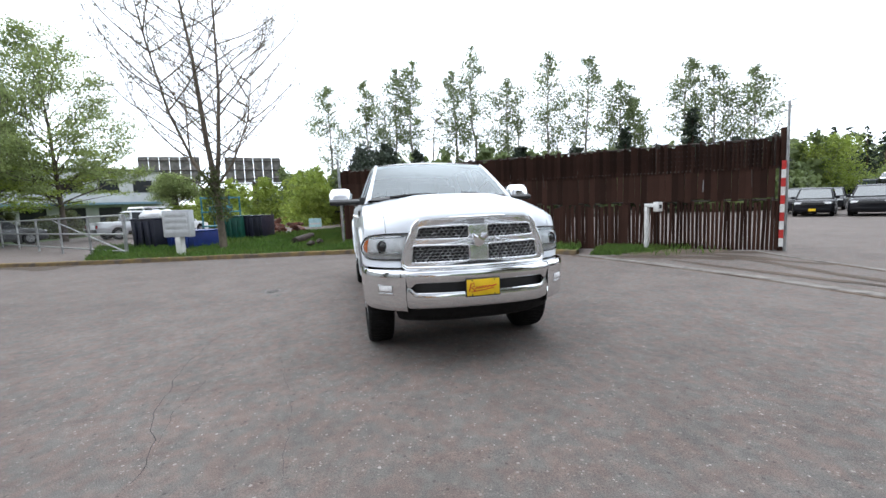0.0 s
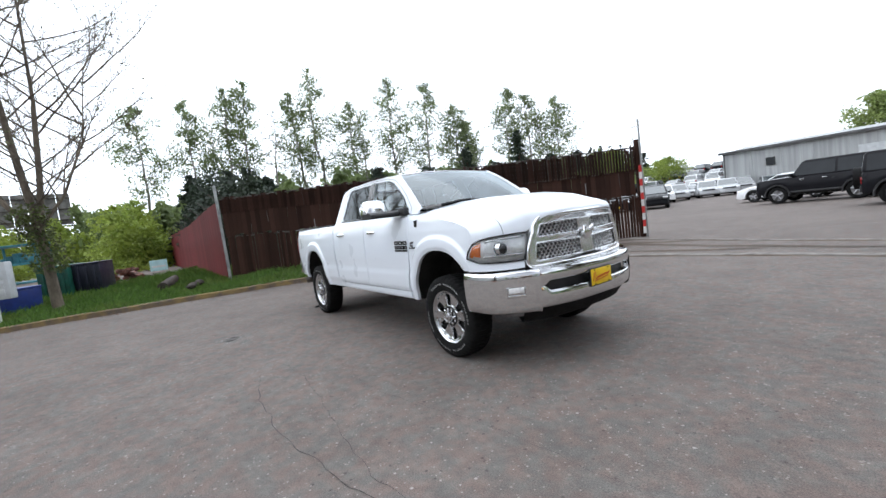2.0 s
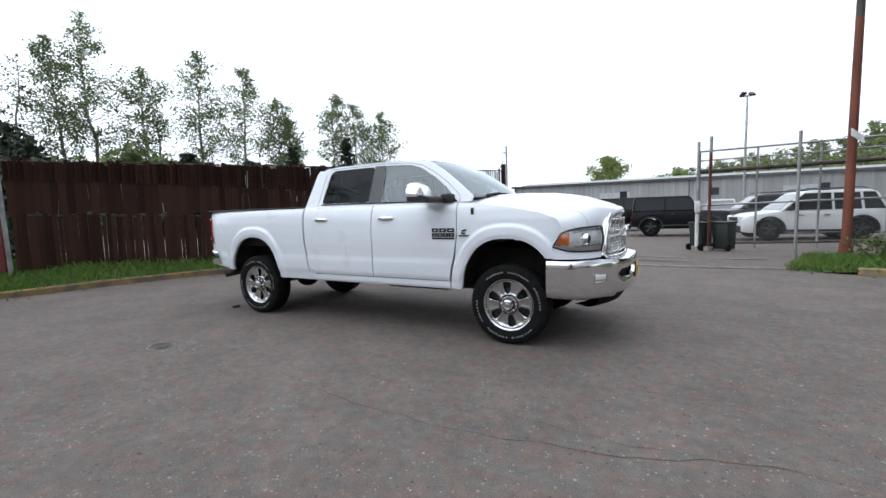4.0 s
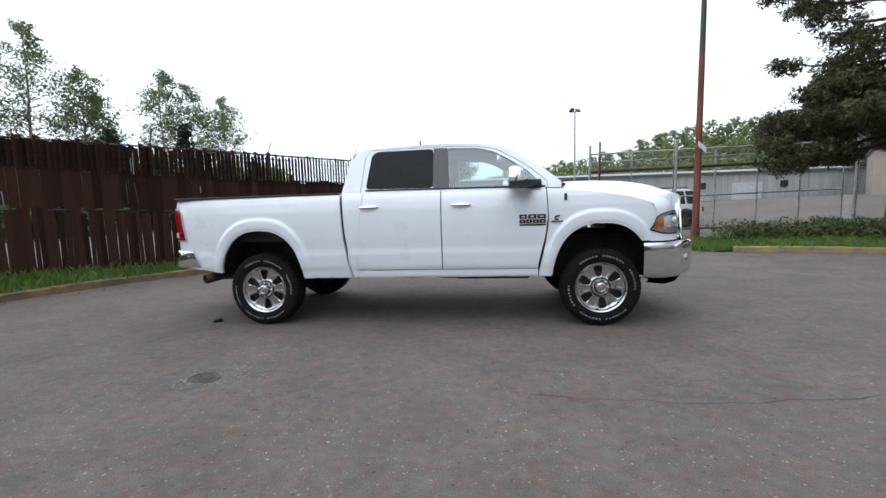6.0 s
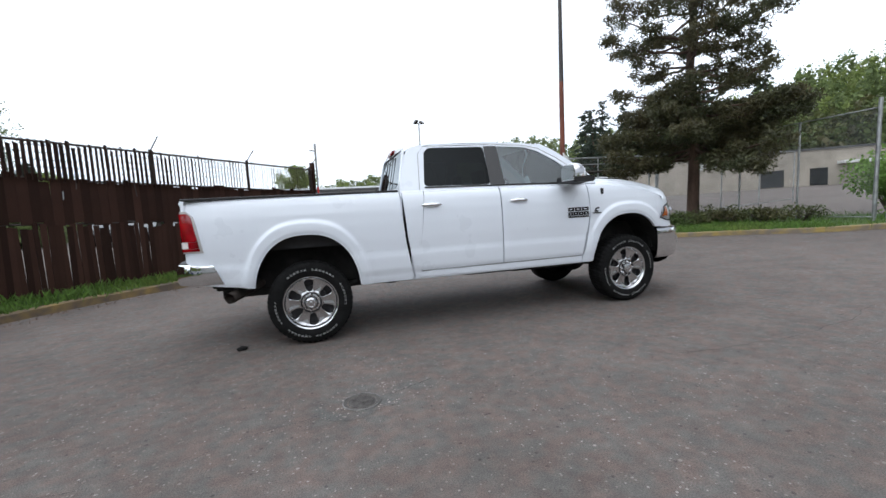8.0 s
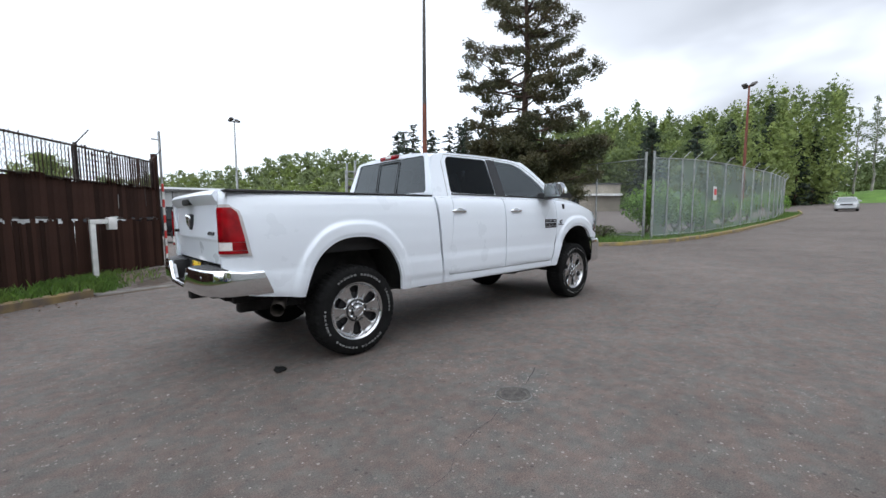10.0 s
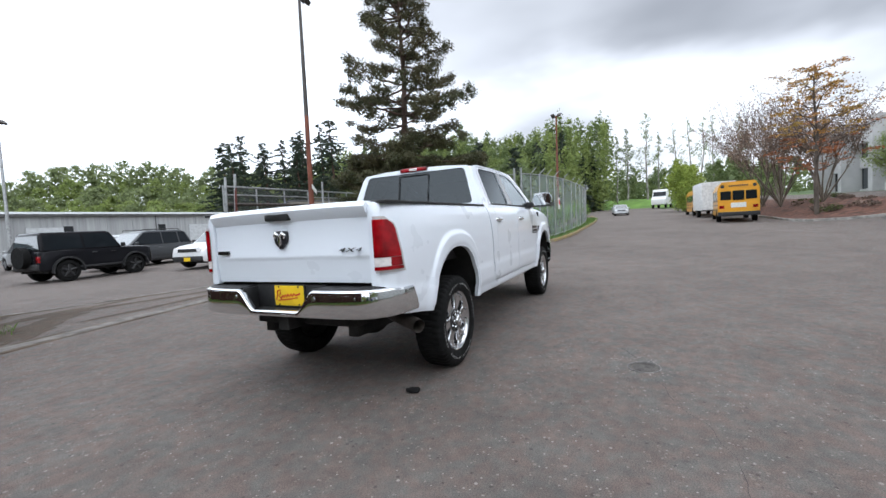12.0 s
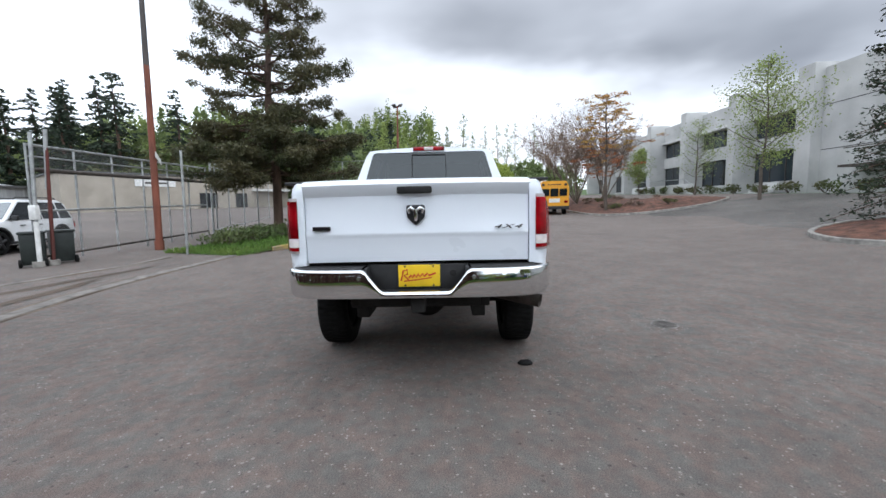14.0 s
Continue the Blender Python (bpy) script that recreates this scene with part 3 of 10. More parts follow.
def panel_columns(x0, x1, n):
    """Columns, closer together at the ends of the wheel openings."""
    xs = {x0 + (x1 - x0) * i / n for i in range(n + 1)}
    for xc in (WHEEL_X, -WHEEL_X):
        for s in (-1, 1):
            for k in range(12):
                x = xc + s * 0.505 * (1 - 0.16 * (k / 11) ** 2)
                if min(x0, x1) + 0.02 < x < max(x0, x1) - 0.02:
                    xs.add(x)
    return sorted(xs)


def body_panel(name, sgn, xl, xr, zlo, zhi, n, extra=None, rows=30, label="", flange=0.035):
    """One pressed panel of the truck's side. xl, xr: edges as functions of height; extra: further rows beyond the top."""
    bm = bmesh.new()
    xs = panel_columns(xl(1.0), xr(1.0), n)
    lo, hi = xs[0], xs[-1]
    vs = []
    for j in range(rows + 1):
        v = j / rows
        row = []
        for x in xs:
            u = (x - lo) / (hi - lo)
            zz = 0.55 + v * 0.92
            px = xl(zz) + u * (xr(zz) - xl(zz)) if (u < 0.08 or u > 0.92) else x
            if 0 < u < 0.08:
                px = xl(zz) + (x - lo) / (0.08 * (hi - lo)) * (lo + 0.08 * (hi - lo) - xl(zz))
            elif 0.92 < u < 1:
                a = lo + 0.92 * (hi - lo)
                px = a + (x - a) / (hi - a) * (xr(zz) - a)
            z0, z1 = zlo(px), zhi(px)
            z = z0 + (z1 - z0) * v
            row.append((px, sgn * side_y(px, z), z))
        vs.append(row)
    for f in (extra or []):
        vs.append([(*f(p[0], p[1], p[2]),) for p in vs[rows]])
    g = grid_sheet(bm, vs)
    ring = g[0] + [r[-1] for r in g[1:-1]] + g[-1][::-1] + [r[0] for r in g[1:-1]][::-1]
    inner = [bm.verts.new((v.co.x, v.co.y - sgn * flange, v.co.z)) for v in ring]
    for i in range(len(ring)):
        k = (i + 1) % len(ring)
        bm.faces.new((ring[i], ring[k], inner[k], inner[i]))
    return part(name, bm, M_WHITEPAINT, truck, label, smooth=38)


HOOD_C = [(1.45, 1.540), (1.9, 1.545), (2.2, 1.532), (2.5, 1.490), (2.7, 1.430), (2.82, 1.378)]
FENDER_TOP = [(1.2, 1.475), (1.33, 1.462), (1.6, 1.440), (1.9, 1.402), (2.2, 1.340), (2.42, 1.262), (2.55, 1.220), (2.7, 1.198), (2.9, 1.185)]


def hood_z(x, y):
    zc, ze, a = lerp_table(HOOD_C, x), lerp_table(FENDER_TOP, x), min(1.0, abs(y) / 0.95)
    return ze + (zc - ze) * (1 - a ** 3.1) + 0.014 * smooth01((0.50 - abs(y)) / 0.10) * smooth01((2.8 - x) / 0.5)


LAMP_TOP = [(0.60, 2.717, 1.192), (0.70, 2.680, 1.192), (0.80, 2.615, 1.188), (0.89, 2.535, 1.180), (0.938, 2.470, 1.166), (0.966, 2.405, 1.135)]
LAMP_LOW = [(0.672, 2.722, 0.962), (0.74, 2.692, 0.962), (0.82, 2.640, 0.962), (0.91, 2.555, 0.964), (0.962, 2.460, 0.972), (0.987, 2.335, 1.010)]


def nose(y):
    """Edge of the hood above the grille and the head lamps."""
    a = abs(y)
    if a < 0.60:
        t = a / 0.60
        return 2.862 - 0.035 * t * t - 0.110 * smooth01((a - 0.47) / 0.13), 1.325 - 0.02 * t ** 2 - 0.109 * smooth01((a - 0.48) / 0.12)
    for (y0, x0, z0), (y1, x1, z1) in zip(LAMP_TOP, LAMP_TOP[1:]):
        if a <= y1:
            t = (a - y0) / (y1 - y0)
            return x0 + (x1 - x0) * t, z0 + (z1 - z0) * t + 0.004
    return LAMP_TOP[-1][1], LAMP_TOP[-1][2]


def front_row(y, x0):
    """Line of the sheet metal from x0 to the leading edge above grille and lamps."""
    nx, nz = nose(y)
    xf = max(x0 + 0.001, nx - lerp_table([(0, 0.05), (0.55, 0.07), (0.785, 0.12), (0.97, 0.10)], abs(y)))
    row = [(x0 + (xf - x0) * j / 24, y, max(hood_z(x0 + (xf - x0) * j / 24, y), nz)) for j in range(25)]
    zf = row[-1][2]
    for t in (0.35, 0.7, 0.92, 1.0):
        row.append((xf + (nx - xf) * math.sin(t * math.pi / 2), y, nz + (zf - nz) * math.cos(t * math.pi / 2)))
    return row


def fender_top_at(k):
    def f(x, y, z):
        s = 1 if y > 0 else -1
        yy = abs(y) + (0.792 - abs(y)) * k
        return x, s * yy, z + (hood_z(x, yy) - hood_z(x, abs(y))) if k < 1 else hood_z(x, yy)
    return f


def bed_low(x):
    return arch_low(x, lerp_table([(-2.95, 0.70), (-2.62, 0.648), (-2.3, 0.60), (-2.0, 0.56), (-1.3, 0.542), (0, 0.542)], x))


def fender_low(x):
    base = 0.542 if x < WHEEL_X else 0.542 + 0.358 * smooth01((x - 2.20) / 0.06)
    return arch_low(x, base)


GAP = [(0.57, -0.805), (0.75, -0.835), (1.0, -0.872), (1.475, -0.905)]
DOOR_F = [(0.57, 1.235), (0.66, 1.25), (0.9, 1.305), (1.13, 1.338), (1.475, 1.325)]
for sgn in (-1, 1):
    body_panel("bed_side", sgn, lambda z: -2.945, lambda z: lerp_table(GAP, z) - 0.017, bed_low, lambda x: 1.462, 96,
               [lambda x, y, z: (x, y - sgn * 0.012, z + 0.012), lambda x, y, z: (x, y - sgn * 0.035, z + 0.016), lambda x, y, z: (x, y - sgn * 0.11, z + 0.012)])
    body_panel("cab_corner", sgn, lambda z: lerp_table(GAP, z) + 0.012, lambda z: lerp_table([(0.57, -0.74), (0.75, -0.742), (1.1, -0.70), (1.475, -0.655)], z),
               lambda x: 0.542, lambda x: 1.475, 8)
    body_panel("rear_door", sgn, lambda z: lerp_table([(0.57, -0.733), (0.75, -0.735), (1.1, -0.693), (1.475, -0.648)], z), lambda z: 0.203,
               lambda x: 0.628, lambda x: 1.475, 30)
    body_panel("front_door", sgn, lambda z: 0.215, lambda z: lerp_table(DOOR_F, z) - 0.011, lambda x: 0.628, lambda x: 1.475, 36)
    body_panel("rocker_panel", sgn, lambda z: -0.735, lambda z: 1.225, lambda x: 0.538, lambda x: 0.620, 30, rows=8)
    body_panel("front_fender", sgn, lambda z: lerp_table(DOOR_F, z), lambda z: 2.35, fender_low, lambda x: lerp_table(FENDER_TOP, x), 60,
               [fender_top_at(k) for k in (0.15, 0.35, 0.6, 0.8, 1.0)])
    # corner of the fender above the head lamp
    bm = bmesh.new()
    rows = []
    for k in range(13):
        y = 0.792 + (0.976 - 0.792) * k / 12
        rows.append([(p[0], sgn * min(p[1], side_y(2.34, 1.2)), p[2]) for p in front_row(y, 2.34)])
    grid_sheet(bm, rows)
    part("fender_nose", bm, M_WHITEPAINT, truck, smooth=50)
    # side of the fender behind the lamp
    bm = bmesh.new()
    rows = []
    for k in range(15):
        z = 0.903 + 0.386 * k / 14
        xr = lerp_table([(0.90, 2.352), (1.0, 2.345), (1.02, 2.348), (1.135, 2.410), (1.165, 2.455), (1.185, 2.45), (1.22, 2.415), (1.26, 2.375), (1.29, 2.352)], z)
        rows.append([(x, sgn * (side_y(x, z) - 0.001), z) for x in (2.340, (2.340 + xr) / 2, xr)])
    grid_sheet(bm, rows)
    part("fender_corner", bm, M_WHITEPAINT, truck, smooth=50)

# hood
bm = bmesh.new()
rows = []
for i in range(29):
    y = -0.788 + 1.576 * i / 28
    xb = 1.60 - 0.10 * (y / 0.785) ** 2
    rows.append([(xb, y, hood_z(xb, y) - 0.03)] + front_row(y, xb + 0.01))
grid_sheet(bm, rows)
hood = part("hood", bm, M_WHITEPAINT, truck, smooth=50)


# grille
def grille_at(y, z, push=0.0):
    return 2.888 - 0.060 * (z - 0.90) - 0.125 * (abs(y) / 0.68) ** 2 + push, y, z - 0.016


def densify(pts, step=0.06):
    out = []
    for i, p in enumerate(pts):
        q = pts[(i + 1) % len(pts)]
        n = max(1, int(math.dist(p, q) / step))
        out += [(p[0] + (q[0] - p[0]) * k / n, p[1] + (q[1] - p[1]) * k / n) for k in range(n)]
    return out


grille = part("grille", bmesh.new(), M_BLACKPLASTIC, truck, "chrome cross-bar grille with honeycomb inserts")
bm = bmesh.new()
outer = rounded([(-0.675, 0.905), (0.675, 0.905), (0.655, 1.05), (0.535, 1.335), (-0.535, 1.335), (-0.655, 1.05)], 0.09)
cells = []
for s in (-1, 1):
    cells.append([(s * 0.085, 1.150), (s * 0.555, 1.155), (s * 0.515, 1.262), (s * 0.085, 1.272)])
    cells.append([(s * 0.085, 0.955), (s * 0.595, 0.950), (s * 0.575, 1.105), (s * 0.085, 1.098)])
fill_outline(bm, [densify(outer)] + [densify(rounded(c, 0.025)) for c in cells], lambda y, z: grille_at(y, z, -0.17))
out_g = bmesh.ops.extrude_face_region(bm, geom=bm.faces[:])
bmesh.ops.translate(bm, verts=[v for v in out_g["geom"] if isinstance(v, bmesh.types.BMVert)], vec=(0.17, 0, 0))
part("grille_surround", bm, M_GRILLE, grille, "polished chrome surround", smooth=35)
bm = bmesh.new()
fill_outline(bm, [densify(outer, 0.1)], lambda y, z: grille_at(y * 0.97, z, -0.055))
part("backing", bm, M_BLACKPLASTIC, grille)
for nm, loop, rad in [("rim_bead", outer, 0.017)] + [("cell_bead", rounded(c, 0.025), 0.0085) for c in cells]:
    bm = bmesh.new()
    path = densify(loop, 0.05)
    tube(bm, [grille_at(y, z, -0.002) for y, z in path + path[:1]], rad, 8, cap=False)
    part(nm, bm, M_CHROME, grille, smooth=60)
bm = bmesh.new()
fill_outline(bm, [densify([(-0.74, 0.90), (0.74, 0.90), (0.72, 1.05), (0.64, 1.22), (-0.64, 1.22), (-0.72, 1.05)], 0.05)], lambda y, z: grille_at(y, z, -0.16))
part("nose_panel", bm, M_WHITEPAINT, truck, smooth=50)
for c in cells:
    bm = bmesh.new()
    ys, zs = [p[0] for p in c], [p[1] for p in c]
    w, hgt = 0.043, 0.0275
    for r in range(int((max(zs) - min(zs)) / hgt) + 1):
        for q in range(int((max(ys) - min(ys)) / w) + 1):
            cy, cz = min(ys) + (q + 0.5 + 0.5 * (r % 2)) * w, min(zs) + (r + 0.45) * hgt
            edge = abs(c[1][0]) - (cz - c[1][1]) * 0.3
            if abs(cy) > edge - 0.005 or abs(cy) < 0.075 or cz > max(zs) - 0.008:
                continue
            ring_o, ring_i = [], []
            for k in range(6):
                a = math.tau * k / 6 + math.pi / 6
                ring_o.append(bm.verts.new(grille_at(cy + math.cos(a) * w * 0.585, cz + math.sin(a) * hgt * 0.70, -0.018)))
                ring_i.append(bm.verts.new(grille_at(cy + math.cos(a) * w * 0.40, cz + math.sin(a) * hgt * 0.40, -0.030)))
            for k in range(6):
                bm.faces.new((ring_o[k], ring_o[(k + 1) % 6], ring_i[(k + 1) % 6], ring_i[k]))
    part("honeycomb_insert", bm, M_MESHPLATE, grille)
bm = bmesh.new()
extrude_profile(bm, rounded([(-0.055, 1.165), (0.055, 1.165), (0.05, 1.09), (0.0, 1.05), (-0.05, 1.09)], 0.02), "x", 2.865, 2.903, 0.006)
for s in (-1, 1):
    tube(bm, [(2.903, s * 0.02, 1.14), (2.908, s * 0.058, 1.165), (2.903, s * 0.070, 1.135), (2.893, s * 0.052, 1.118)], [0.016, 0.018, 0.014, 0.008], 8)
part("emblem", bm, M_CHROME, grille, "plain shield-shaped chrome emblem", smooth=40)

# head lamps
for sgn in (-1, 1):
    lamp = part("head_lamp", bmesh.new(), M_REFLECTOR, truck, "clear head lamp with amber outer reflector")

    def lamp_grid(push, k0=0.0, k1=1.0, shrink=0.0):
        rws = []
        for i in range(15):
            t = k0 + (k1 - k0) * i / 14
            f = t * (len(LAMP_TOP) - 1)
            a = min(int(f), len(LAMP_TOP) - 2)
            f -= a
            tp = Vector(LAMP_TOP[a]).lerp(Vector(LAMP_TOP[a + 1]), f)
            lw = Vector(LAMP_LOW[a]).lerp(Vector(LAMP_LOW[a + 1]), f)
            out = Vector((0.25 + 0.75 * t, 1.0 - 0.75 * t, 0)).normalized()
            rw = []
            for j in range(9):
                u = shrink + (1 - 2 * shrink) * j / 8
                p = lw.lerp(tp, u) + out * (push + 0.018 * math.sin(u * math.pi))
                rw.append((p[1], sgn * p[0], p[2]))
            rws.append(rw)
        return rws
    bm = bmesh.new()
    grid_sheet(bm, lamp_grid(-0.014))
    part("reflector", bm, M_REFLECTOR, lamp, smooth=50)
    bm = bmesh.new()
    grid_sheet(bm, lamp_grid(-0.008, 0.77, 0.97, 0.14))
    part("turn_signal", bm, M_AMBER, lamp, "amber side marker", smooth=50)
    bm = bmesh.new()
    grid_sheet(bm, lamp_grid(0.004))
    edge = lamp_grid(0.004)
    loop = [r[0] for r in edge] + edge[-1][1:] + [r[-1] for r in edge[-2::-1]] + edge[0][-2:0:-1]
    # black bead added in place of the dark gap round the lamp
    rim_b = bmesh.new()
    tube(rim_b, loop + loop[:1], 0.0085, 6, cap=False)
    part("lamp_seal", rim_b, M_GLOSSBLACK, lamp, smooth=60)
    bm_s = bmesh.new()
    grid_sheet(bm_s, [r[1:3] for r in lamp_grid(-0.004, 0.03, 0.90)])
    part("light_strip", bm_s, M_SIGNWHITE, lamp, "white light strip along the foot of the lamp", smooth=50)
    bm_s = bmesh.new()
    grid_sheet(bm_s, [[(x + 0.005 * (j % 2), y, z + 0.003 * ((i // 2) % 2)) for i, (x, y, z) in enumerate(r[3:8])] for j, r in enumerate(lamp_grid(-0.012, 0.02, 0.70))])
    part("lamp_housing", bm_s, M_LAMPSILVER, lamp, "silvered inner housing", smooth=50)
    ledge = lamp_grid(-0.006, 0.06, 0.70)
    rim_b = bmesh.new()
    tube(rim_b, [r[2] for r in ledge], 0.011, 6)
    tube(rim_b, [r[7] for r in ledge], 0.010, 6)
    part("chrome_blade", rim_b, M_CHROME, lamp, smooth=60)
    o = part("lens", bm, M_LENS, lamp, "clear curved lens", smooth=50)
    o.visible_shadow = False
    for nm, k, hgt, rad, mt in (("bezel", 0.40, 0.5, 0.062, M_CHROME), ("projector", 0.40, 0.5, 0.047, M_GLOSSBLACK)):
        bm = bmesh.new()
        f = k * (len(LAMP_TOP) - 1)
        a = int(f)
        tp = Vector(LAMP_TOP[a]).lerp(Vector(LAMP_TOP[a + 1]), f - a)
        lw = Vector(LAMP_LOW[a]).lerp(Vector(LAMP_LOW[a + 1]), f - a)
        p = lw.lerp(tp, hgt)
        q = Vector((p[1] - 0.002, sgn * p[0], p[2]))
        if "projector" in nm:
            bmesh.ops.create_uvsphere(bm, u_segments=16, v_segments=10, radius=rad, matrix=Matrix.Translation(q) @ Matrix.Diagonal((0.6, 1, 1, 1)))
        else:
            tube(bm, [q + Vector((-0.05, 0, 0)), q + Vector((0.008, sgn * 0.0, 0))], [rad * 1.15, rad], 20, cap=False)
            tube(bm, [q + Vector((0.008, 0, 0)), q + Vector((-0.02, 0, 0))], [rad, rad * 0.7], 20, cap=False)
        part(nm, bm, mt, lamp, smooth=50)
    bm = bmesh.new()
    rws = []
    for t in range(11):
        f = t / 10 * (len(LAMP_LOW) - 1)
        a = min(int(f), len(LAMP_LOW) - 2)
        p = Vector(LAMP_LOW[a]).lerp(Vector(LAMP_LOW[a + 1]), f - a)
        rws.append([(p[1] - 0.004, sgn * p[0], p[2] - 0.004), (p[1] + 0.004, sgn * (p[0] + 0.002), p[2] - 0.03), (p[1] + 0.004, sgn * (p[0] + 0.002), min(p[2] - 0.031, 0.893))])
    grid_sheet(bm, rws)
    part("lamp_apron", bm, M_WHITEPAINT, truck, smooth=60)

# front bumper
BUMP = [(0.0, 2.972), (0.30, 2.958), (0.50, 2.915), (0.62, 2.870), (0.75, 2.792), (0.86, 2.705), (0.94, 2.610), (0.985, 2.50), (1.0, 2.37), (1.002, 2.275)]


def bumper_plan(s):
    n = len(BUMP) - 1
    f = min(max(s, 0.0), 0.9999) * n
    a = int(f)
    f -= a
    p = [BUMP[max(a - 1, 0)], BUMP[a], BUMP[a + 1], BUMP[min(a + 2, n)]]
    if a == 0:
        p[0] = (-BUMP[1][0], BUMP[1][1])
    r = []
    for d in (0, 1):
        m1, m2 = (p[2][d] - p[0][d]) / 2, (p[3][d] - p[1][d]) / 2
        h1, h2, h3, h4 = 2 * f ** 3 - 3 * f * f + 1, f ** 3 - 2 * f * f + f, -2 * f ** 3 + 3 * f * f, f ** 3 - f * f
        r.append(h1 * p[1][d] + h2 * m1 + h3 * p[2][d] + h4 * m2)
    return r[1], r[0]


def bumper_band(bm, sections, s0, s1, sides=(-1, 1), step=0):
    """A band of the bumper between two stations; sections: (push, height)."""
    n = 26
    for sg in sides:
        rws = []
        for i in range(n + 1):
            s = s0 + (s1 - s0) * i / n
            x, y = bumper_plan(s)
            x2, y2 = bumper_plan(s + 0.01) if s < 0.98 else bumper_plan(s)
            x1, y1 = bumper_plan(s - 0.01)
            d = Vector((x2 - x1, y2 - y1)).normalized()
            nx, ny = d.y, -d.x
            k = step * smooth01((0.40 - s) / 0.05)
            shut = smooth01((s - 0.28) / 0.06) if step else 0.0
            rws.append([(x + nx * (pu + k), sg * (y + ny * (pu + k)), z + ((0.731 - z) * shut if abs(z - 0.731) < 0.045 else 0.0)) for pu, z in sections])
        grid_sheet(bm, rws)
    bmesh.ops.remove_doubles(bm, verts=bm.verts, dist=0.0005)


bumper_f = part("front_bumper", bmesh.new(), M_CHROME, truck, "chrome front bumper with dark centre slot")
bm = bmesh.new()
bumper_band(bm, [(-0.10, 0.880), (-0.035, 0.880), (-0.008, 0.873), (0.004, 0.856), (0.005, 0.815), (0.0, 0.786), (-0.012, 0.773), (-0.05, 0.770)], 0.0, 0.36, step=0.022)
bumper_band(bm, [(-0.05, 0.690), (-0.010, 0.688), (0.0, 0.674), (-0.004, 0.620), (-0.012, 0.565), (-0.04, 0.540), (-0.12, 0.535)], 0.0, 0.36, step=0.022)
bumper_band(bm, [(-0.10, 0.880), (-0.035, 0.880), (-0.010, 0.875), (0.001, 0.860), (0.006, 0.82), (0.007, 0.778), (0.006, 0.682), (0.003, 0.63), (-0.004, 0.57), (-0.02, 0.525), (-0.05, 0.507), (-0.12, 0.502)], 0.36, 1.0, step=0.022)
part("bumper_skin", bm, M_CHROME, bumper_f, smooth=40)
bm = bmesh.new()
bumper_band(bm, [(-0.055, 0.80), (-0.055, 0.665)], 0.0, 0.37)
part("slot", bm, M_BLACKPLASTIC, bumper_f, "black recessed slot", smooth=50)
bm = bmesh.new()
bumper_band(bm, [(-0.125, 0.84), (-0.125, 0.898)], 0.0, 0.95)
part("bumper_gap", bm, M_BLACKPLASTIC, bumper_f, "dark gap above the bumper", smooth=50)
bm = bmesh.new()
bumper_band(bm, [(-0.05, 0.555), (-0.07, 0.49), (-0.11, 0.43), (-0.20, 0.39), (-0.40, 0.39)], 0.0, 0.47)
part("air_dam", bm, M_RUBBER, bumper_f, "black plastic air dam", smooth=50)
for sgn in (-1, 1):
    s = 0.515
    x, y = bumper_plan(s)
    ang = math.degrees(math.atan2(0.82, 1.0)) * 0.9
    m = pose(x + 0.004, sgn * y, 0.705, 0, 0, sgn * 38)
    fog = part("fog_lamp", bmesh.new(), M_CHROME, bumper_f)
    bm = bmesh.new()
    box(bm, -0.03, 0.004, -0.085, 0.085, -0.052, 0.052, 0.012, m)
    part("fog_bezel", bm, M_CHROMEDULL, fog, smooth=40)
    bm = bmesh.new()
    box(bm, -0.02, 0.008, -0.066, 0.066, -0.010, 0.040, 0.008, m)
    part("fog_glass", bm, M_REFLECTOR, fog, smooth=40)
    bm = bmesh.new()
    box(bm, -0.02, 0.009, -0.075, 0.075, -0.044, -0.022, 0.006, m)
    part("fog_trim", bm, M_CHROME, fog, smooth=40)


def plate(at, rz, tall=1.0):
    holder = thing("dealer_plate", "yellow dealer plate with a red script stroke, screwed to the bumper", "number plate", at=at, rz=rz)
    bm = bmesh.new()
    box(bm, -0.012, 0.0, -0.156, 0.156, -0.081, 0.081, 0.006)
    part("plate_frame", bm, M_BLACKPLASTIC, holder, smooth=40)
    bm = bmesh.new()
    box(bm, -0.004, 0.004, -0.148, 0.148, -0.071, 0.071, 0.004)
    part("plate_face", bm, M_PLATEYELLOW, holder, smooth=40)
    bm = bmesh.new()
    for pts, r in (([(-0.128, -0.030), (-0.112, 0.034), (-0.085, 0.040), (-0.082, 0.012), (-0.108, 0.004), (-0.075, -0.026)], 0.0065),
                   ([(-0.075, -0.014), (-0.058, 0.004), (-0.048, -0.012), (-0.034, 0.008), (-0.022, -0.010), (-0.006, 0.012), (0.006, -0.006), (0.024, 0.014), (0.036, -0.004), (0.056, 0.016), (0.070, 0.002), (0.118, 0.018)], 0.0065),
                   ([(-0.11, -0.034), (-0.02, -0.026), (0.09, -0.012)], 0.004)):
        tube(bm, [(0.0065, y, z) for y, z in pts], r, 6)
    bmesh.ops.scale(bm, verts=bm.verts, vec=(0.25, 1, 1), space=Matrix.Translation((-0.0065, 0, 0)))
    part("script_stroke", bm, M_PLATERED, holder, smooth=60)
    for yy in (-0.10, 0.10):
        for zz in (-0.062, 0.062):
            bm = bmesh.new()
            tube(bm, [(0.003, yy, zz), (0.007, yy, zz)], 0.007, 8)
            part("screw", bm, M_DARKPIPE, holder)
    holder.parent = None
    holder.scale = (1, 1, tall)
    return holder


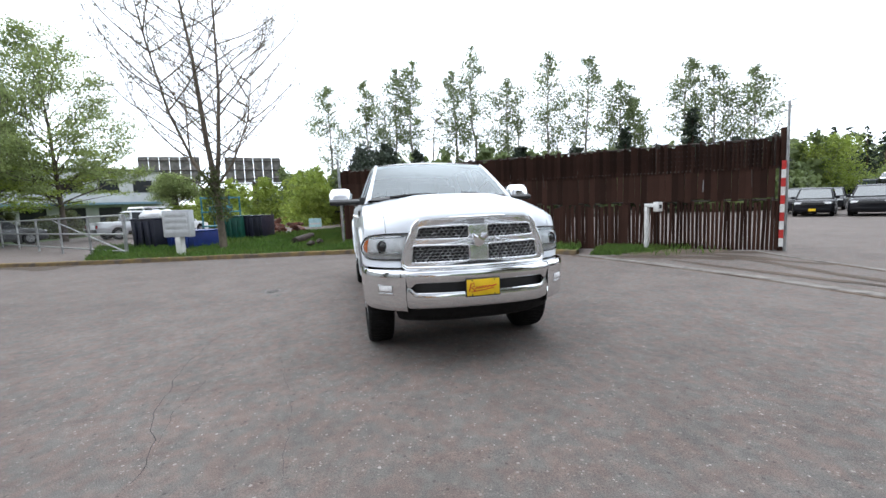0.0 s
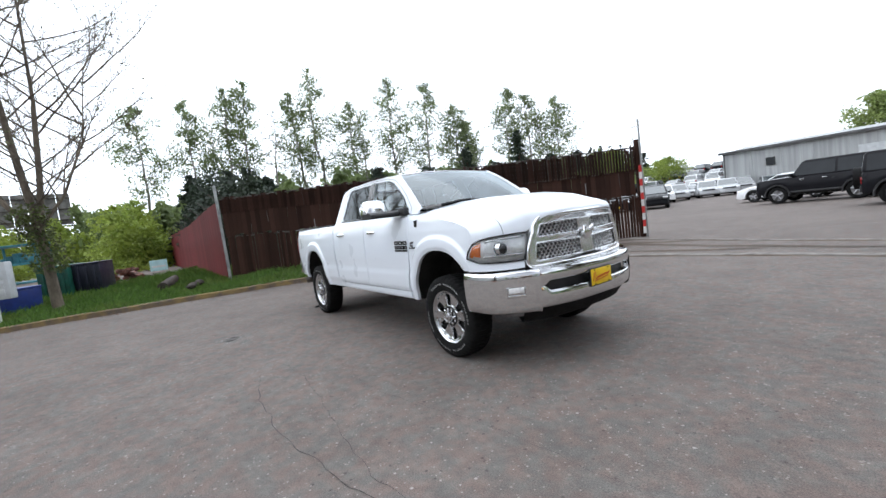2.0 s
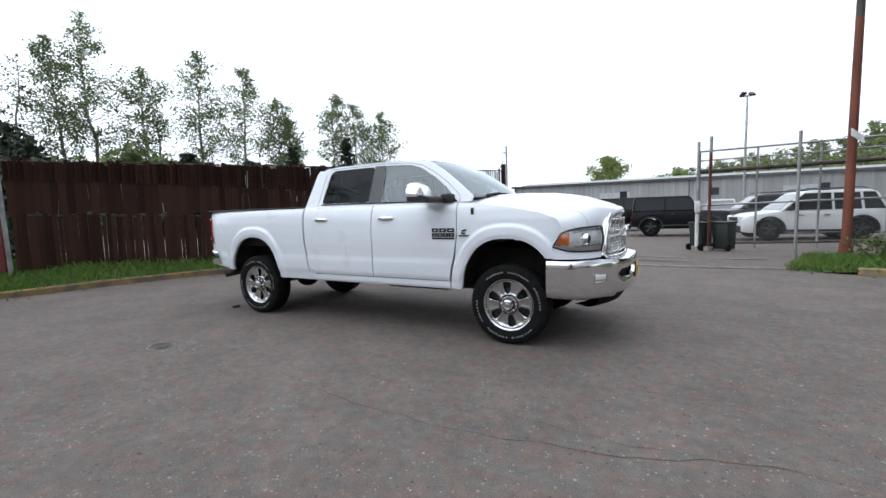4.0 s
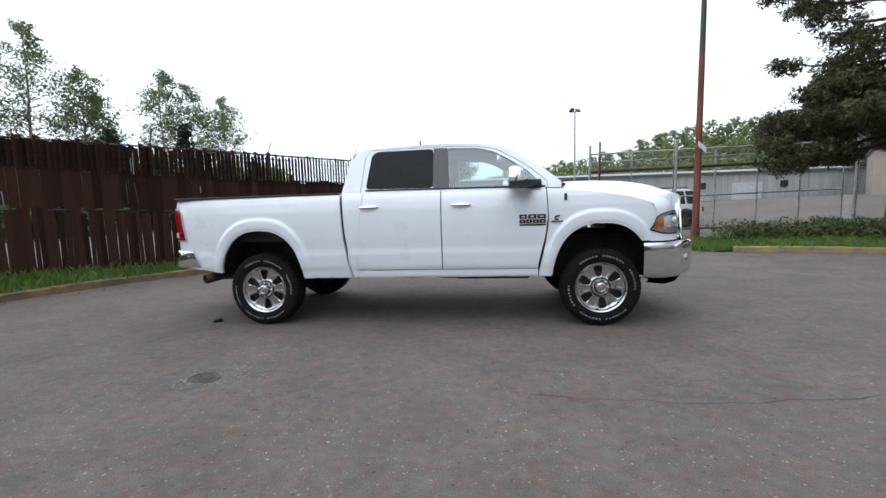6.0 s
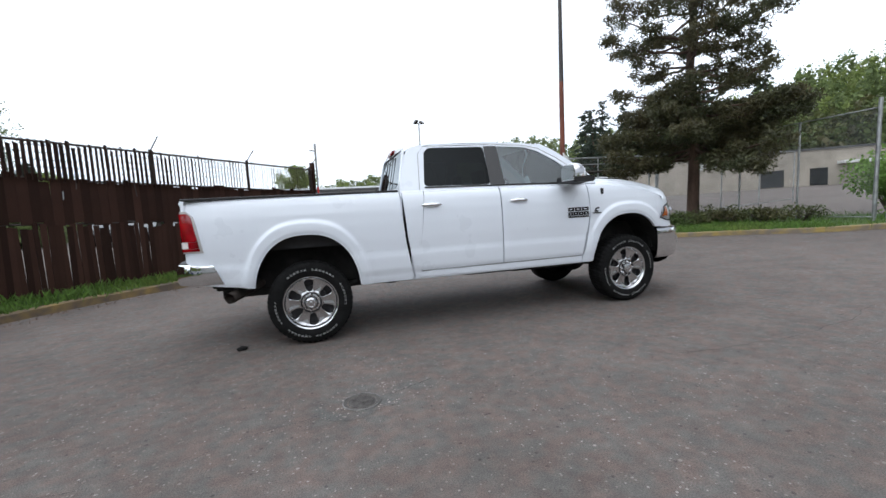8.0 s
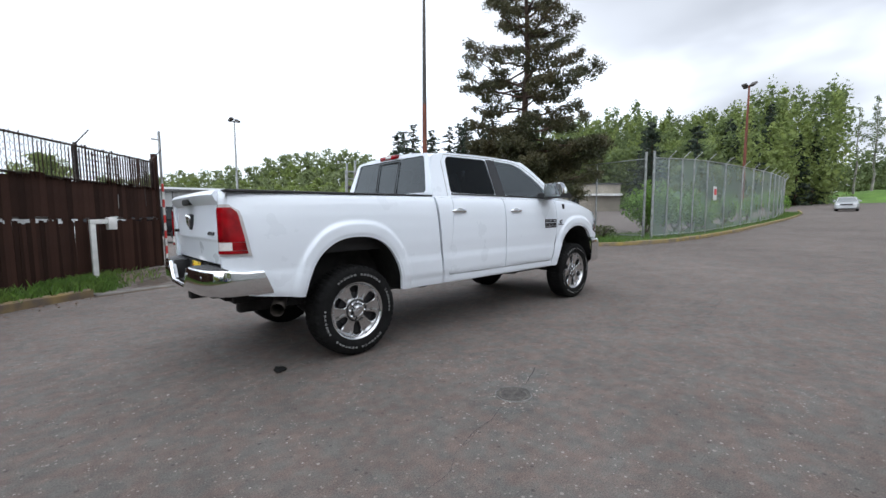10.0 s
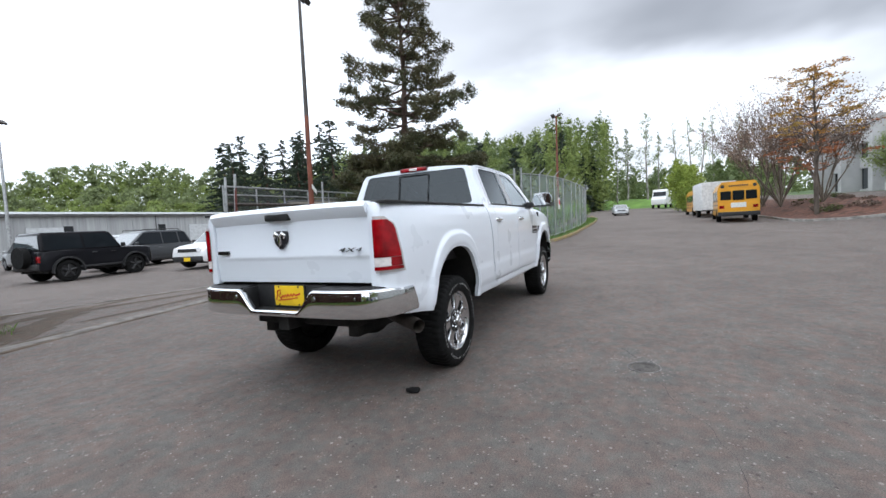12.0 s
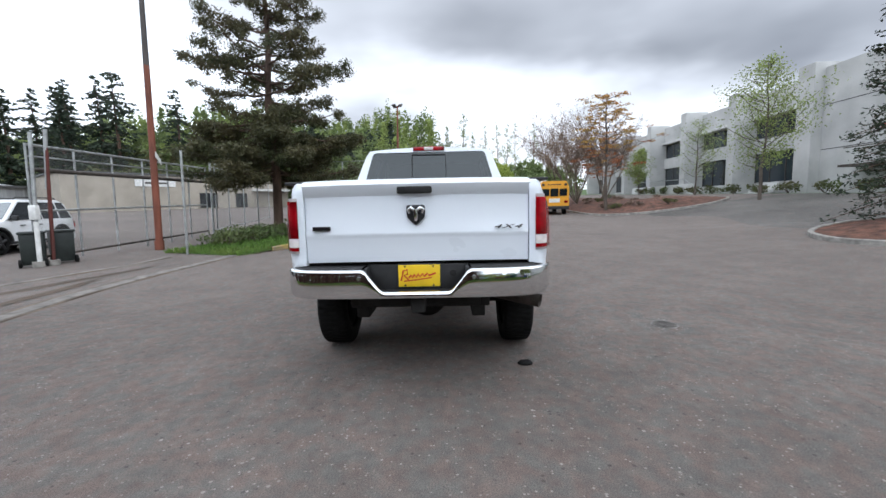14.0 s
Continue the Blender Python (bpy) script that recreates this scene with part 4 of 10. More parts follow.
plate((3.004, -0.01, 0.718), 0)

M_SEAM = mat("grey_shut_line", (0.30, 0.305, 0.31), 0.8, var=0.1)
# cab: sides with window openings, roof, glass
def green_y(z):
    return 0.905 - (z - 1.475) * 0.385


SHELL = [(-0.900, 1.475), (1.475, 1.475), (1.455, 1.540), (1.32, 1.652), (1.16, 1.775), (1.00, 1.885), (0.90, 1.938), (0.80, 1.965), (0.55, 1.985), (0.0, 1.992),
         (-0.5, 1.984), (-0.66, 1.968), (-0.755, 1.930), (-0.805, 1.86), (-0.865, 1.62)]
REAR_WIN = rounded([(-0.635, 1.515), (0.128, 1.508), (0.118, 1.945), (-0.53, 1.940), (-0.585, 1.895)], 0.05)
FRONT_WIN = rounded([(0.300, 1.505), (1.30, 1.492), (1.14, 1.655), (0.99, 1.765), (0.79, 1.882), (0.62, 1.930), (0.272, 1.945)], 0.03)
for sgn in (-1, 1):
    bm = bmesh.new()
    fill_outline(bm, [SHELL, REAR_WIN, FRONT_WIN], lambda x, z: (x, sgn * green_y(z), z))
    solidify(bm, 0.03)
    part("cab_side", bm, M_WHITEPAINT, truck, smooth=30)
    for nm, win, mt in (("rear_door_glass", REAR_WIN, M_PRIVACY), ("front_door_glass", FRONT_WIN, M_GLASS)):
        bm = bmesh.new()
        fill_outline(bm, [win], lambda x, z: (x, sgn * (green_y(z) - 0.012), z))
        o = part(nm, bm, mt, truck, "dark privacy glass" if mt is M_PRIVACY else "lightly tinted glass")
        o.visible_shadow = False
    bm = bmesh.new()
    fill_outline(bm, [[(0.118, 1.500), (0.300, 1.497), (0.276, 1.948), (0.120, 1.949)]], lambda x, z: (x, sgn * (green_y(z) + 0.004), z))
    solidify(bm, 0.004)
    part("centre_pillar", bm, M_GLOSSBLACK, truck, "black window pillar")
    bm = bmesh.new()
    tube(bm, [(-0.63, sgn * (green_y(1.505) + 0.004), 1.503), (0.2, sgn * (green_y(1.5) + 0.004), 1.498), (1.31, sgn * (green_y(1.488) + 0.004), 1.486)], 0.010, 6)
    part("belt_moulding", bm, M_BLACKPLASTIC, truck, smooth=60)
    for nm, line in (("rear_door_seam", [(-0.690, 1.478), (-0.655, 1.87), (-0.585, 1.958), (0.195, 1.968), (0.197, 1.95)]),
                     ("front_door_seam", [(0.215, 1.95), (0.218, 1.968), (0.60, 1.955), (0.80, 1.915), (1.00, 1.805), (1.16, 1.695), (1.33, 1.545), (1.338, 1.478)])):
        bm = bmesh.new()
        tube(bm, [(x, sgn * (green_y(z) + 0.0005), z) for x, z in line], 0.0035, 5)
        part(nm, bm, M_SEAM, truck, "fine shut line")
ROOF = [(-0.80, 1.958), (-0.72, 2.003), (-0.45, 2.030), (-0.1, 2.045), (0.25, 2.045), (0.55, 2.032), (0.74, 2.012), (0.86, 1.988)]


def roof_z(x, y):
    return lerp_table(ROOF, x) - 0.052 * (abs(y) / 0.71) ** 2.4


bm = bmesh.new()
rows = []
for i in range(25):
    y = -0.712 + 1.424 * i / 24
    xe, xr = 0.83 - 0.05 * (1 - (y / 0.71) ** 2) * -0.2, -0.79
    rows.append([(xr + (xe - xr) * j / 24, y, roof_z(xr + (xe - xr) * j / 24, y)) for j in range(25)])
grid_sheet(bm, rows)
solidify(bm, 0.03)
part("roof", bm, M_WHITEPAINT, truck, smooth=50)
bm = bmesh.new()
tube(bm, [(0.43, 0.0, 2.030), (0.39, 0, 2.058), (0.35, 0, 2.075)], [0.035, 0.022, 0.008], 10)
part("aerial_fin", bm, M_BLACKPLASTIC, truck, "small black roof aerial", smooth=50)


def screen_pt(u, v, push=0.0):
    """Windscreen: u across from -1 to 1, v up from 0 to 1."""
    yb, yt = 0.835, 0.690
    xb, xt = 1.615 - 0.145 * u * u, 0.845 + 0.015 * u * u
    zb, zt = 1.535 - 0.012 * u * u, 1.992 - 0.030 * u * u
    bow = 0.03 * math.sin(v * math.pi) * (1 - 0.5 * u * u)
    return (xb + (xt - xb) * v + bow * 0.55 + push, u * (yb + (yt - yb) * v), zb + (zt - zb) * v + bow * 0.8)


bm = bmesh.new()
grid_sheet(bm, [[screen_pt(-1 + i / 8, j / 10) for j in range(11)] for i in range(17)])
o = part("windscreen", bm, M_SCREEN, truck, "large sloping windscreen", smooth=60)
o.visible_shadow = False
bm = bmesh.new()
grid_sheet(bm, [[screen_pt(-0.99 + i * 0.99 / 8, v, 0.002) for v in (0.0, 0.05)] for i in range(17)])
grid_sheet(bm, [[screen_pt(-0.99 + i * 0.99 / 8, v, 0.002) for v in (0.965, 1.0)] for i in range(17)])
part("screen_band", bm, M_GLOSSBLACK, truck)
for sgn in (-1, 1):
    bm = bmesh.new()
    edge = [(1.475, 1.47)] + SHELL[2:8]
    rws = []
    for i, (x, z) in enumerate(edge):
        v = max(0.0, (i - 1)) / (len(edge) - 2)
        a = screen_pt(sgn * 0.995, v, 0.0)
        b = (x, sgn * green_y(z), z)
        m_ = [(a[k] + b[k]) / 2 + (0.010 if k == 0 else (sgn * 0.006 if k == 1 else 0.010)) for k in range(3)]
        rws.append([a, m_, b])
    grid_sheet(bm, rws)
    part("windscreen_pillar", bm, M_WHITEPAINT, truck, smooth=60)
# cowl and wipers
bm = bmesh.new()
grid_sheet(bm, [[(1.49 - 0.0 * u, 0, 0), (1.0, 0, 0)] for u in ()] or [[(1.58 - 0.125 * (i / 8 - 1) ** 2 + d, 0.84 * (i / 8 - 1), 1.528 - k) for d, k in ((-0.05, -0.006), (0.06, 0.015))] for i in range(17)])
part("cowl", bm, M_BLACKPLASTIC, truck)
for y0, y1 in ((-0.62, -0.05), (0.05, 0.60)):
    bm = bmesh.new()
    tube(bm, [screen_pt(y0 / 0.83, 0.035, 0.02), screen_pt((y0 + y1) / 1.66, 0.075, 0.022), screen_pt(y1 / 0.83, 0.05, 0.02)], [0.010, 0.012, 0.008], 6)
    part("wiper", bm, M_BLACKPLASTIC, truck, smooth=60)


# cab back with sliding window
def back_at(y, z):
    return (-0.905 + (z - 1.475) * 0.20 if z > 1.475 else -0.905), y, z


bm = bmesh.new()
out_l = [(-0.90, 1.2), (0.90, 1.2), (0.905, 1.475), (0.849, 1.62), (0.780, 1.80), (0.74, 1.90), (0.70, 1.955), (0.40, 1.982), (0, 1.990), (-0.40, 1.982), (-0.70, 1.955),
         (-0.74, 1.90), (-0.780, 1.80), (-0.849, 1.62), (-0.905, 1.475)]
BACKWIN = rounded([(-0.775, 1.52), (0.775, 1.52), (0.660, 1.935), (-0.660, 1.935)], 0.05)
fill_outline(bm, [out_l, BACKWIN], back_at)
solidify(bm, 0.02)
part("cab_back", bm, M_WHITEPAINT, truck, smooth=30)
bm = bmesh.new()
fill_outline(bm, [BACKWIN], lambda y, z: (back_at(y, z)[0] + 0.012, y, z))
o = part("rear_window", bm, M_BACKGLASS, truck, "dark rear window with sliding centre pane")
o.visible_shadow = False
bm = bmesh.new()
for pts in ([(-0.20, 1.53), (-0.20, 1.905), (0.20, 1.905), (0.20, 1.53)],):
    tube(bm, [(back_at(y, z)[0] - 0.002, y, z) for y, z in pts], 0.007, 6)
part("slider_frame", bm, M_BLACKPLASTIC, truck)
bm = bmesh.new()
box(bm, -0.832, -0.75, -0.185, 0.185, 1.950, 1.998, 0.012)
stop_lamp = part("high_stop_lamp", bm, M_REDLENS, truck, "red high-level brake lamp", smooth=40)
bm = bmesh.new()
box(bm, -0.836, -0.76, -0.055, 0.055, 1.957, 1.990, 0.008)
part("cargo_lens", bm, M_LAMPWHITE, stop_lamp, smooth=40)

# interior
for y in (-0.40, 0.40):
    for x0, hgt in ((0.28, 1.50), (-0.62, 1.44)):
        seat = part("seat", bmesh.new(), M_SEAT, truck, "dark leather seat")
        bm = bmesh.new()
        box(bm, x0 - 0.02, x0 + 0.50, y - 0.27, y + 0.27, 0.98, 1.14, 0.05)
        part("cushion", bm, M_SEAT, seat, smooth=40)
        bm = bmesh.new()
        box(bm, -0.07, 0.07, -0.26, 0.26, 0, hgt - 1.06, 0.05, pose(x0 + 0.02, y, 1.06, 0, -12, 0))
        part("backrest", bm, M_SEAT, seat, smooth=40)
        bm = bmesh.new()
        box(bm, -0.05, 0.05, -0.13, 0.13, 0, 0.19, 0.04, pose(x0 - 0.10, y, hgt + 0.02, 0, -8, 0))
        part("headrest", bm, M_SEAT, seat, smooth=40)
bm = bmesh.new()
extrude_profile(bm, [(1.05, 1.0), (0.98, 1.30), (1.02, 1.42), (1.20, 1.47), (1.52, 1.48), (1.55, 1.0)], "y", -0.82, 0.82)
part("dashboard", bm, M_BLACKPLASTIC, truck, smooth=30)
bm = bmesh.new()
ringp = [Vector((0.80 + 0.055 * math.sin(a), 0.40 + 0.19 * math.cos(a), 1.34 + 0.18 * math.sin(a))) for a in (math.tau * k / 24 for k in range(25))]
tube(bm, ringp, 0.016, 6, cap=False)
tube(bm, [(0.80, 0.22, 1.34), (0.80, 0.58, 1.34)], 0.018, 6)
tube(bm, [(0.80, 0.40, 1.34), (1.05, 0.40, 1.22)], 0.03, 8)
part("steering_wheel", bm, M_BLACKPLASTIC, truck, smooth=60)
bm = bmesh.new()
box(bm, -1.34, 1.34, -0.89, 0.89, 0.53, 0.98, 0.01)
for s in (-1, 1):
    box(bm, -0.86, 1.30, s * 0.90 - 0.02, s * 0.90 + 0.02, 0.9, 1.46)
box(bm, -2.80, 2.62, -0.52, 0.52, 0.55, 0.96, 0.01)
box(bm, 1.34, 2.25, -0.86, 0.86, 1.13, 1.22, 0.01)
box(bm, 2.35, 2.46, -0.80, 0.80, 0.62, 1.14, 0.01)
box(bm, -2.86, -2.42, -0.90, 0.90, 0.70, 0.94, 0.01)
part("inner_body", bm, M_CHASSIS, truck)
for xc in (WHEEL_X, -WHEEL_X):
    for sgn in (-1, 1):
        bm = bmesh.new()
        rws = []
        for k in range(19):
            a = math.pi * (0.07 + 0.86 * k / 18)
            x, z = xc + 0.545 * math.cos(a), 0.42 + 0.705 * math.sin(a)
            rws.append([(x, sgn * 0.50, z), (x, sgn * (side_y(x, min(max(z, 0.6), 1.2)) - 0.045), z)])
        grid_sheet(bm, rws)
        part("wheel_liner", bm, M_CHASSIS, truck, smooth=50)

# cargo bed
liner = part("bed_liner", bmesh.new(), M_BLACKPLASTIC, truck, "black ribbed bed liner")
liner_boxes = [("liner_side", (-2.90, -0.93, s * 0.80 - 0.015, s * 0.80 + 0.015, 0.96, 1.47, 0)) for s in (-1, 1)]
liner_boxes += [("wheel_box", (-2.40, -1.36, s * 0.69 - 0.11, s * 0.69 + 0.11, 0.98, 1.22, 0.05)) for s in (-1, 1)]
liner_boxes += [("bed_floor", (-2.92, -0.93, -0.80, 0.80, 0.95, 0.99, 0)), ("bed_front", (-0.96, -0.925, -0.80, 0.80, 0.96, 1.47, 0))]
liner_boxes += [("floor_rib", (-2.90, -0.95, -0.68 + i * 0.16, -0.60 + i * 0.16, 0.985, 1.005, 0)) for i in range(9)]
for nm, b in liner_boxes:
    bm = bmesh.new()
    box(bm, *b)
    part(nm, bm, M_BLACKPLASTIC, liner)
bm = bmesh.new()
for s in (-1, 1):
    box(bm, -2.93, -0.925, s * 0.86 - 0.062, s * 0.86 + 0.062, 1.466, 1.486, 0.007)
box(bm, -0.955, -0.915, -0.80, 0.80, 1.464, 1.484, 0.006)
part("bed_rail_cap", bm, M_BLACKPLASTIC, truck, "black plastic bed rail caps", smooth=40)

# tailgate with tail lamps
gate_prof = [(-2.905, 0.915), (-2.955, 0.918), (-2.962, 0.96), (-2.966, 1.082), (-2.972, 1.100), (-2.977, 1.112), (-2.976, 1.124), (-2.968, 1.165), (-2.962, 1.30), (-2.965, 1.378), (-2.998, 1.418),
             (-3.014, 1.455), (-2.998, 1.482), (-2.965, 1.492), (-2.91, 1.490)]
tailgate = part("tailgate", bmesh.new(), M_WHITEPAINT, truck, "white tailgate with black handle")
bm = bmesh.new()
n_y = 20
rows = []
for i in range(n_y + 1):
    y = -0.781 + 1.562 * i / n_y
    k = 0.012 * (abs(y) / 0.775) ** 4
    rows.append([(x + k * 1.5 + 0.012 * (y / 0.775) ** 2, y, z - k * 0.5) for x, z in gate_prof])
g = grid_sheet(bm, rows, close=True)
bm.faces.new(g[0])
bm.faces.new(g[-1][::-1])
part("gate_skin", bm, M_WHITEPAINT, tailgate, smooth=32)
bm = bmesh.new()
box(bm, -3.012, -2.955, -0.115, 0.125, 1.388, 1.440, 0.012)
part("handle", bm, M_CHASSIS, tailgate, "black release handle", smooth=40)
bm = bmesh.new()
extrude_profile(bm, rounded([(-0.065, 1.312), (0.065, 1.312), (0.062, 1.225), (0.0, 1.165), (-0.062, 1.225)], 0.02), "x", -2.986, -2.960, 0.004)
part("emblem", bm, M_BADGE, tailgate, "dark shield-shaped emblem", smooth=40)
bm = bmesh.new()
for s in (-1, 1):
    tube(bm, [(-2.990, s * 0.010, 1.275), (-2.995, s * 0.034, 1.297), (-2.992, s * 0.052, 1.280), (-2.990, s * 0.042, 1.255)], [0.012, 0.015, 0.013, 0.008], 8)
tube(bm, [(-2.990, 0, 1.285), (-2.992, 0, 1.24), (-2.988, 0, 1.20)], [0.014, 0.018, 0.010], 8)
part("emblem_relief", bm, M_CHROME, tailgate, "raised chrome relief", smooth=60)
bm = bmesh.new()
box(bm, -2.978, -2.955, 0.60, 0.725, 1.142, 1.172, 0.004)
part("badge", bm, M_GLOSSBLACK, tailgate, "small black badge", smooth=40)
txt = bpy.data.curves.new("lettering", "FONT")
txt.body, txt.size, txt.extrude, txt.align_x, txt.shear = "4X4", 0.085, 0.004, "CENTER", 0.35
txt.space_character = 1.15
tob = new("lettering_source", txt)
lme = bpy.data.meshes.new_from_object(tob.evaluated_get(bpy.context.evaluated_depsgraph_get()))
bpy.data.objects.remove(tob)
lme.materials.clear()
lme.materials.append(M_BADGE)
letters = new("lettering", lme)
letters.parent = tailgate
letters.matrix_basis = pose(-2.972, -0.628, 1.138, 90, 0, -90) @ Matrix.Diagonal((1.22, 0.50, 1, 1))
letters["label"] = "dark 4X4 lettering"
for sgn in (-1, 1):
    # rear corner pillar of the bed
    bm = bmesh.new()
    rws = []
    for k in range(17):
        z = 0.895 + (1.474 - 0.895) * k / 16
        top = 0.02 * smooth01((z - 1.42) / 0.05)
        rws.append([(-2.90, sgn * 0.785, z), (-2.952 + top, sgn * 0.786, z), (-2.958 + top, sgn * 0.83, z), (-2.948 + top, sgn * (0.858 - top), z), (-2.925 + top, sgn * (0.876 - top), z),
                    (-2.90 + top, sgn * (side_y(-2.90, z) - 0.002), z)])
    grid_sheet(bm, rws)
    part("bed_corner", bm, M_WHITEPAINT, truck, smooth=50)
    tl = part("tail_lamp", bmesh.new(), M_REDLENS, truck, "red tail lamp with clear lower lens")

    def tl_grid(z0, z1, push, nrow, edge=0.0):
        rws = []
        for k in range(nrow + 1):
            z = z0 + (z1 - z0) * k / nrow
            t = (z - 1.005) / (1.350 - 1.005)
            fx = -2.800 - 0.062 * t - 0.030 * max(0.0, (t - 0.86) / 0.14) ** 2 + edge
            pts = [(-2.955, 0.828), (-2.964, 0.843), (-2.958, 0.866), (-2.935, 0.890), (-2.90, side_y(-2.90, z) + 0.006), (-2.85, side_y(-2.85, z) + 0.006), (fx, side_y(fx, z) + 0.006)]
            if fx < -2.845:
                pts[5] = ((-2.90 + fx) / 2, side_y((-2.90 + fx) / 2, z) + 0.006)
            rws.append([(x - (push if i < 4 else 0), sgn * (y + (push if i > 2 else 0)), z) for i, (x, y) in enumerate(pts)])
        return rws
    for nm, a, b, pu, mt, c0, c1 in (("lamp_surround", 0.984, 1.372, 0.004, M_LAMPTRIM, 0, 7), ("upper_lens", 1.092, 1.350, 0.012, M_REDLENS, 0, 7), ("reverse_lens", 1.030, 1.089, 0.011, M_LAMPWHITE, 0, 5),
                                     ("side_lens", 1.030, 1.089, 0.0115, M_REDLENS, 4, 7), ("lower_lens", 1.003, 1.027, 0.012, M_REDLENS, 0, 7)):
        bm = bmesh.new()
        grid_sheet(bm, [r[c0:c1] for r in tl_grid(a, b, pu, 8, 0.024 if nm == "lamp_surround" else 0.0)])
        solidify(bm, 0.008)
        part(nm, bm, mt, tl, smooth=50)

# rear bumper
bumper_r = part("rear_bumper", bmesh.new(), M_CHROME, truck, "chrome rear bumper with plate recess and parking sensors")
RB = [(0.0, -3.105), (0.35, -3.105), (0.60, -3.095), (0.77, -3.062), (0.86, -3.005), (0.922, -2.925), (0.955, -2.83), (0.968, -2.76), (0.976, -2.62)]
RBL = curve_pts([(x, y) for y, x in RB], 0.02)


def rb_in(i, d):
    """Point i of the rear bumper's plan, moved inwards by d."""
    a, b = Vector(RBL[max(i - 1, 0)]), Vector(RBL[min(i + 1, len(RBL) - 1)])
    t = (b - a).normalized()
    return RBL[i][0] + t.y * d, RBL[i][1] - t.x * d


for sgn in (-1, 1):
    bm = bmesh.new()
    rws = []
    for i, (px, py) in enumerate(RBL):
        zt = lerp_table([(0.0, 0.728), (0.228, 0.728), (0.25, 0.745), (0.345, 0.865), (0.37, 0.880), (2.0, 0.880)], py)
        zt -= 0.012 * smooth01((px + 2.93) / 0.12)
        zb = 0.672
        row = []
        for d, z in ((0.055, zt - 0.006), (0.040, zt - 0.001), (0.016, zt), (0.005, zt - 0.006), (0.0, zt - 0.018), (-0.002, zb + (zt - zb) * 0.5), (0.003, zb + 0.035), (0.015, zb + 0.010), (0.06, zb)):
            x, y = rb_in(i, d)
            if x > -2.85:
                x = -2.85 + (x + 2.85) * (1 - 0.36 * (z - zb) / 0.2)
            row.append((x, sgn * y, z))
        rws.append(row)
    grid_sheet(bm, rws)
    part("bumper_shell", bm, M_CHROME, bumper_r, smooth=40)
    for yy in (0.39, 0.715):
        bm = bmesh.new()
        x = lerp_table([(p[0], p[1]) for p in RB], yy)
        tube(bm, [(x + 0.01, sgn * yy, 0.822), (x - 0.005, sgn * yy, 0.822)], [0.017, 0.014], 12)
        part("parking_sensor", bm, M_CHROMEDULL, bumper_r, smooth=40)
for sgn in (-1, 1):
    bm = bmesh.new()
    rws = []
    for i, (px, py) in enumerate(RBL):
        if px < -2.93 and py > 0.35:
            (xa, ya), (xb, yb) = rb_in(i, 0.034), rb_in(i, 0.042)
            rws.append([(xa, sgn * ya, 0.866), (xa, sgn * ya, 0.882), (xb, sgn * yb, 0.888), (min(-2.90, xb + 0.2), sgn * yb * 0.985, 0.888)])
    grid_sheet(bm, rws)
    part("step_pad", bm, M_BLACKPLASTIC, bumper_r, "black ribbed step pad", smooth=40)
bm = bmesh.new()
box(bm, -2.935, -2.90, -0.36, 0.36, 0.70, 0.895, 0.006)
box(bm, -3.065, -2.936, -0.30, 0.30, 0.692, 0.716, 0.006)
for s in (-1, 1):
    box(bm, -3.065, -2.936, *sorted((s * 0.335, s * 0.36)), 0.70, 0.884, 0.006)
part("plate_recess", bm, M_BLACKPLASTIC, bumper_r, "black plate recess", smooth=40)
bm = bmesh.new()
tube(bm, [(-2.955, -0.25, 0.83), (-2.934, -0.25, 0.83)], 0.024, 10)
part("socket_cap", bm, M_CHASSIS, bumper_r)
plate((-2.950, -0.01, 0.812), 180, 1.10)
# hitch, axle, exhaust and frame under the truck
bm = bmesh.new()
box(bm, -3.02, -2.70, -0.05, 0.05, 0.56, 0.66, 0.008)
box(bm, -2.85, -2.75, -0.45, 0.45, 0.57, 0.67, 0.01)
part("hitch", bm, M_CHASSIS, truck, "black tow hitch receiver")
bm = bmesh.new()
for xc in (WHEEL_X, -WHEEL_X):
    tube(bm, [(xc, -0.75, 0.43), (xc, 0.75, 0.43)], 0.06, 10)
    bmesh.ops.create_uvsphere(bm, u_segments=14, v_segments=10, radius=0.19, matrix=Matrix.Translation((xc, 0.0 if xc < 0 else 0.25, 0.43)))
for s in (-1, 1):
    box(bm, -2.75, 2.6, s * 0.44 - 0.05, s * 0.44 + 0.05, 0.46, 0.62, 0.01)
    tube(bm, [(-WHEEL_X - 0.35, s * 0.55, 0.50), (-WHEEL_X, s * 0.55, 0.40), (-WHEEL_X + 0.5, s * 0.55, 0.52)], 0.035, 6)
tube(bm, [(1.0, 0.12, 0.45), (-1.7, 0.05, 0.44)], 0.045, 8)
box(bm, 0.1, 0.9, -0.35, 0.25, 0.42, 0.55, 0.03)
box(bm, 0.35, 1.15, -0.86, -0.60, 0.50, 0.56, 0.02)
box(bm, 0.35, 1.15, 0.60, 0.86, 0.50, 0.56, 0.02)
for x in (-1.05, -0.15):
    box(bm, x - 0.06, x + 0.06, -0.90, -0.62, 0.52, 0.58, 0.01)
part("underframe", bm, M_CHASSIS, truck, "dark axles and frame rails", smooth=40)
bm = bmesh.new()
tube(bm, [(-0.4, -0.40, 0.52), (-1.5, -0.45, 0.62), (-2.25, -0.42, 0.62), (-2.38, -0.50, 0.60), (-2.46, -0.66, 0.575), (-2.60, -0.94, 0.535)], [0.045, 0.045, 0.045, 0.050, 0.054, 0.054], 14, cap=False)
tube(bm, [(-2.50, -0.745, 0.563), (-2.47, -0.68, 0.572)], [0.047, 0.042], 14)
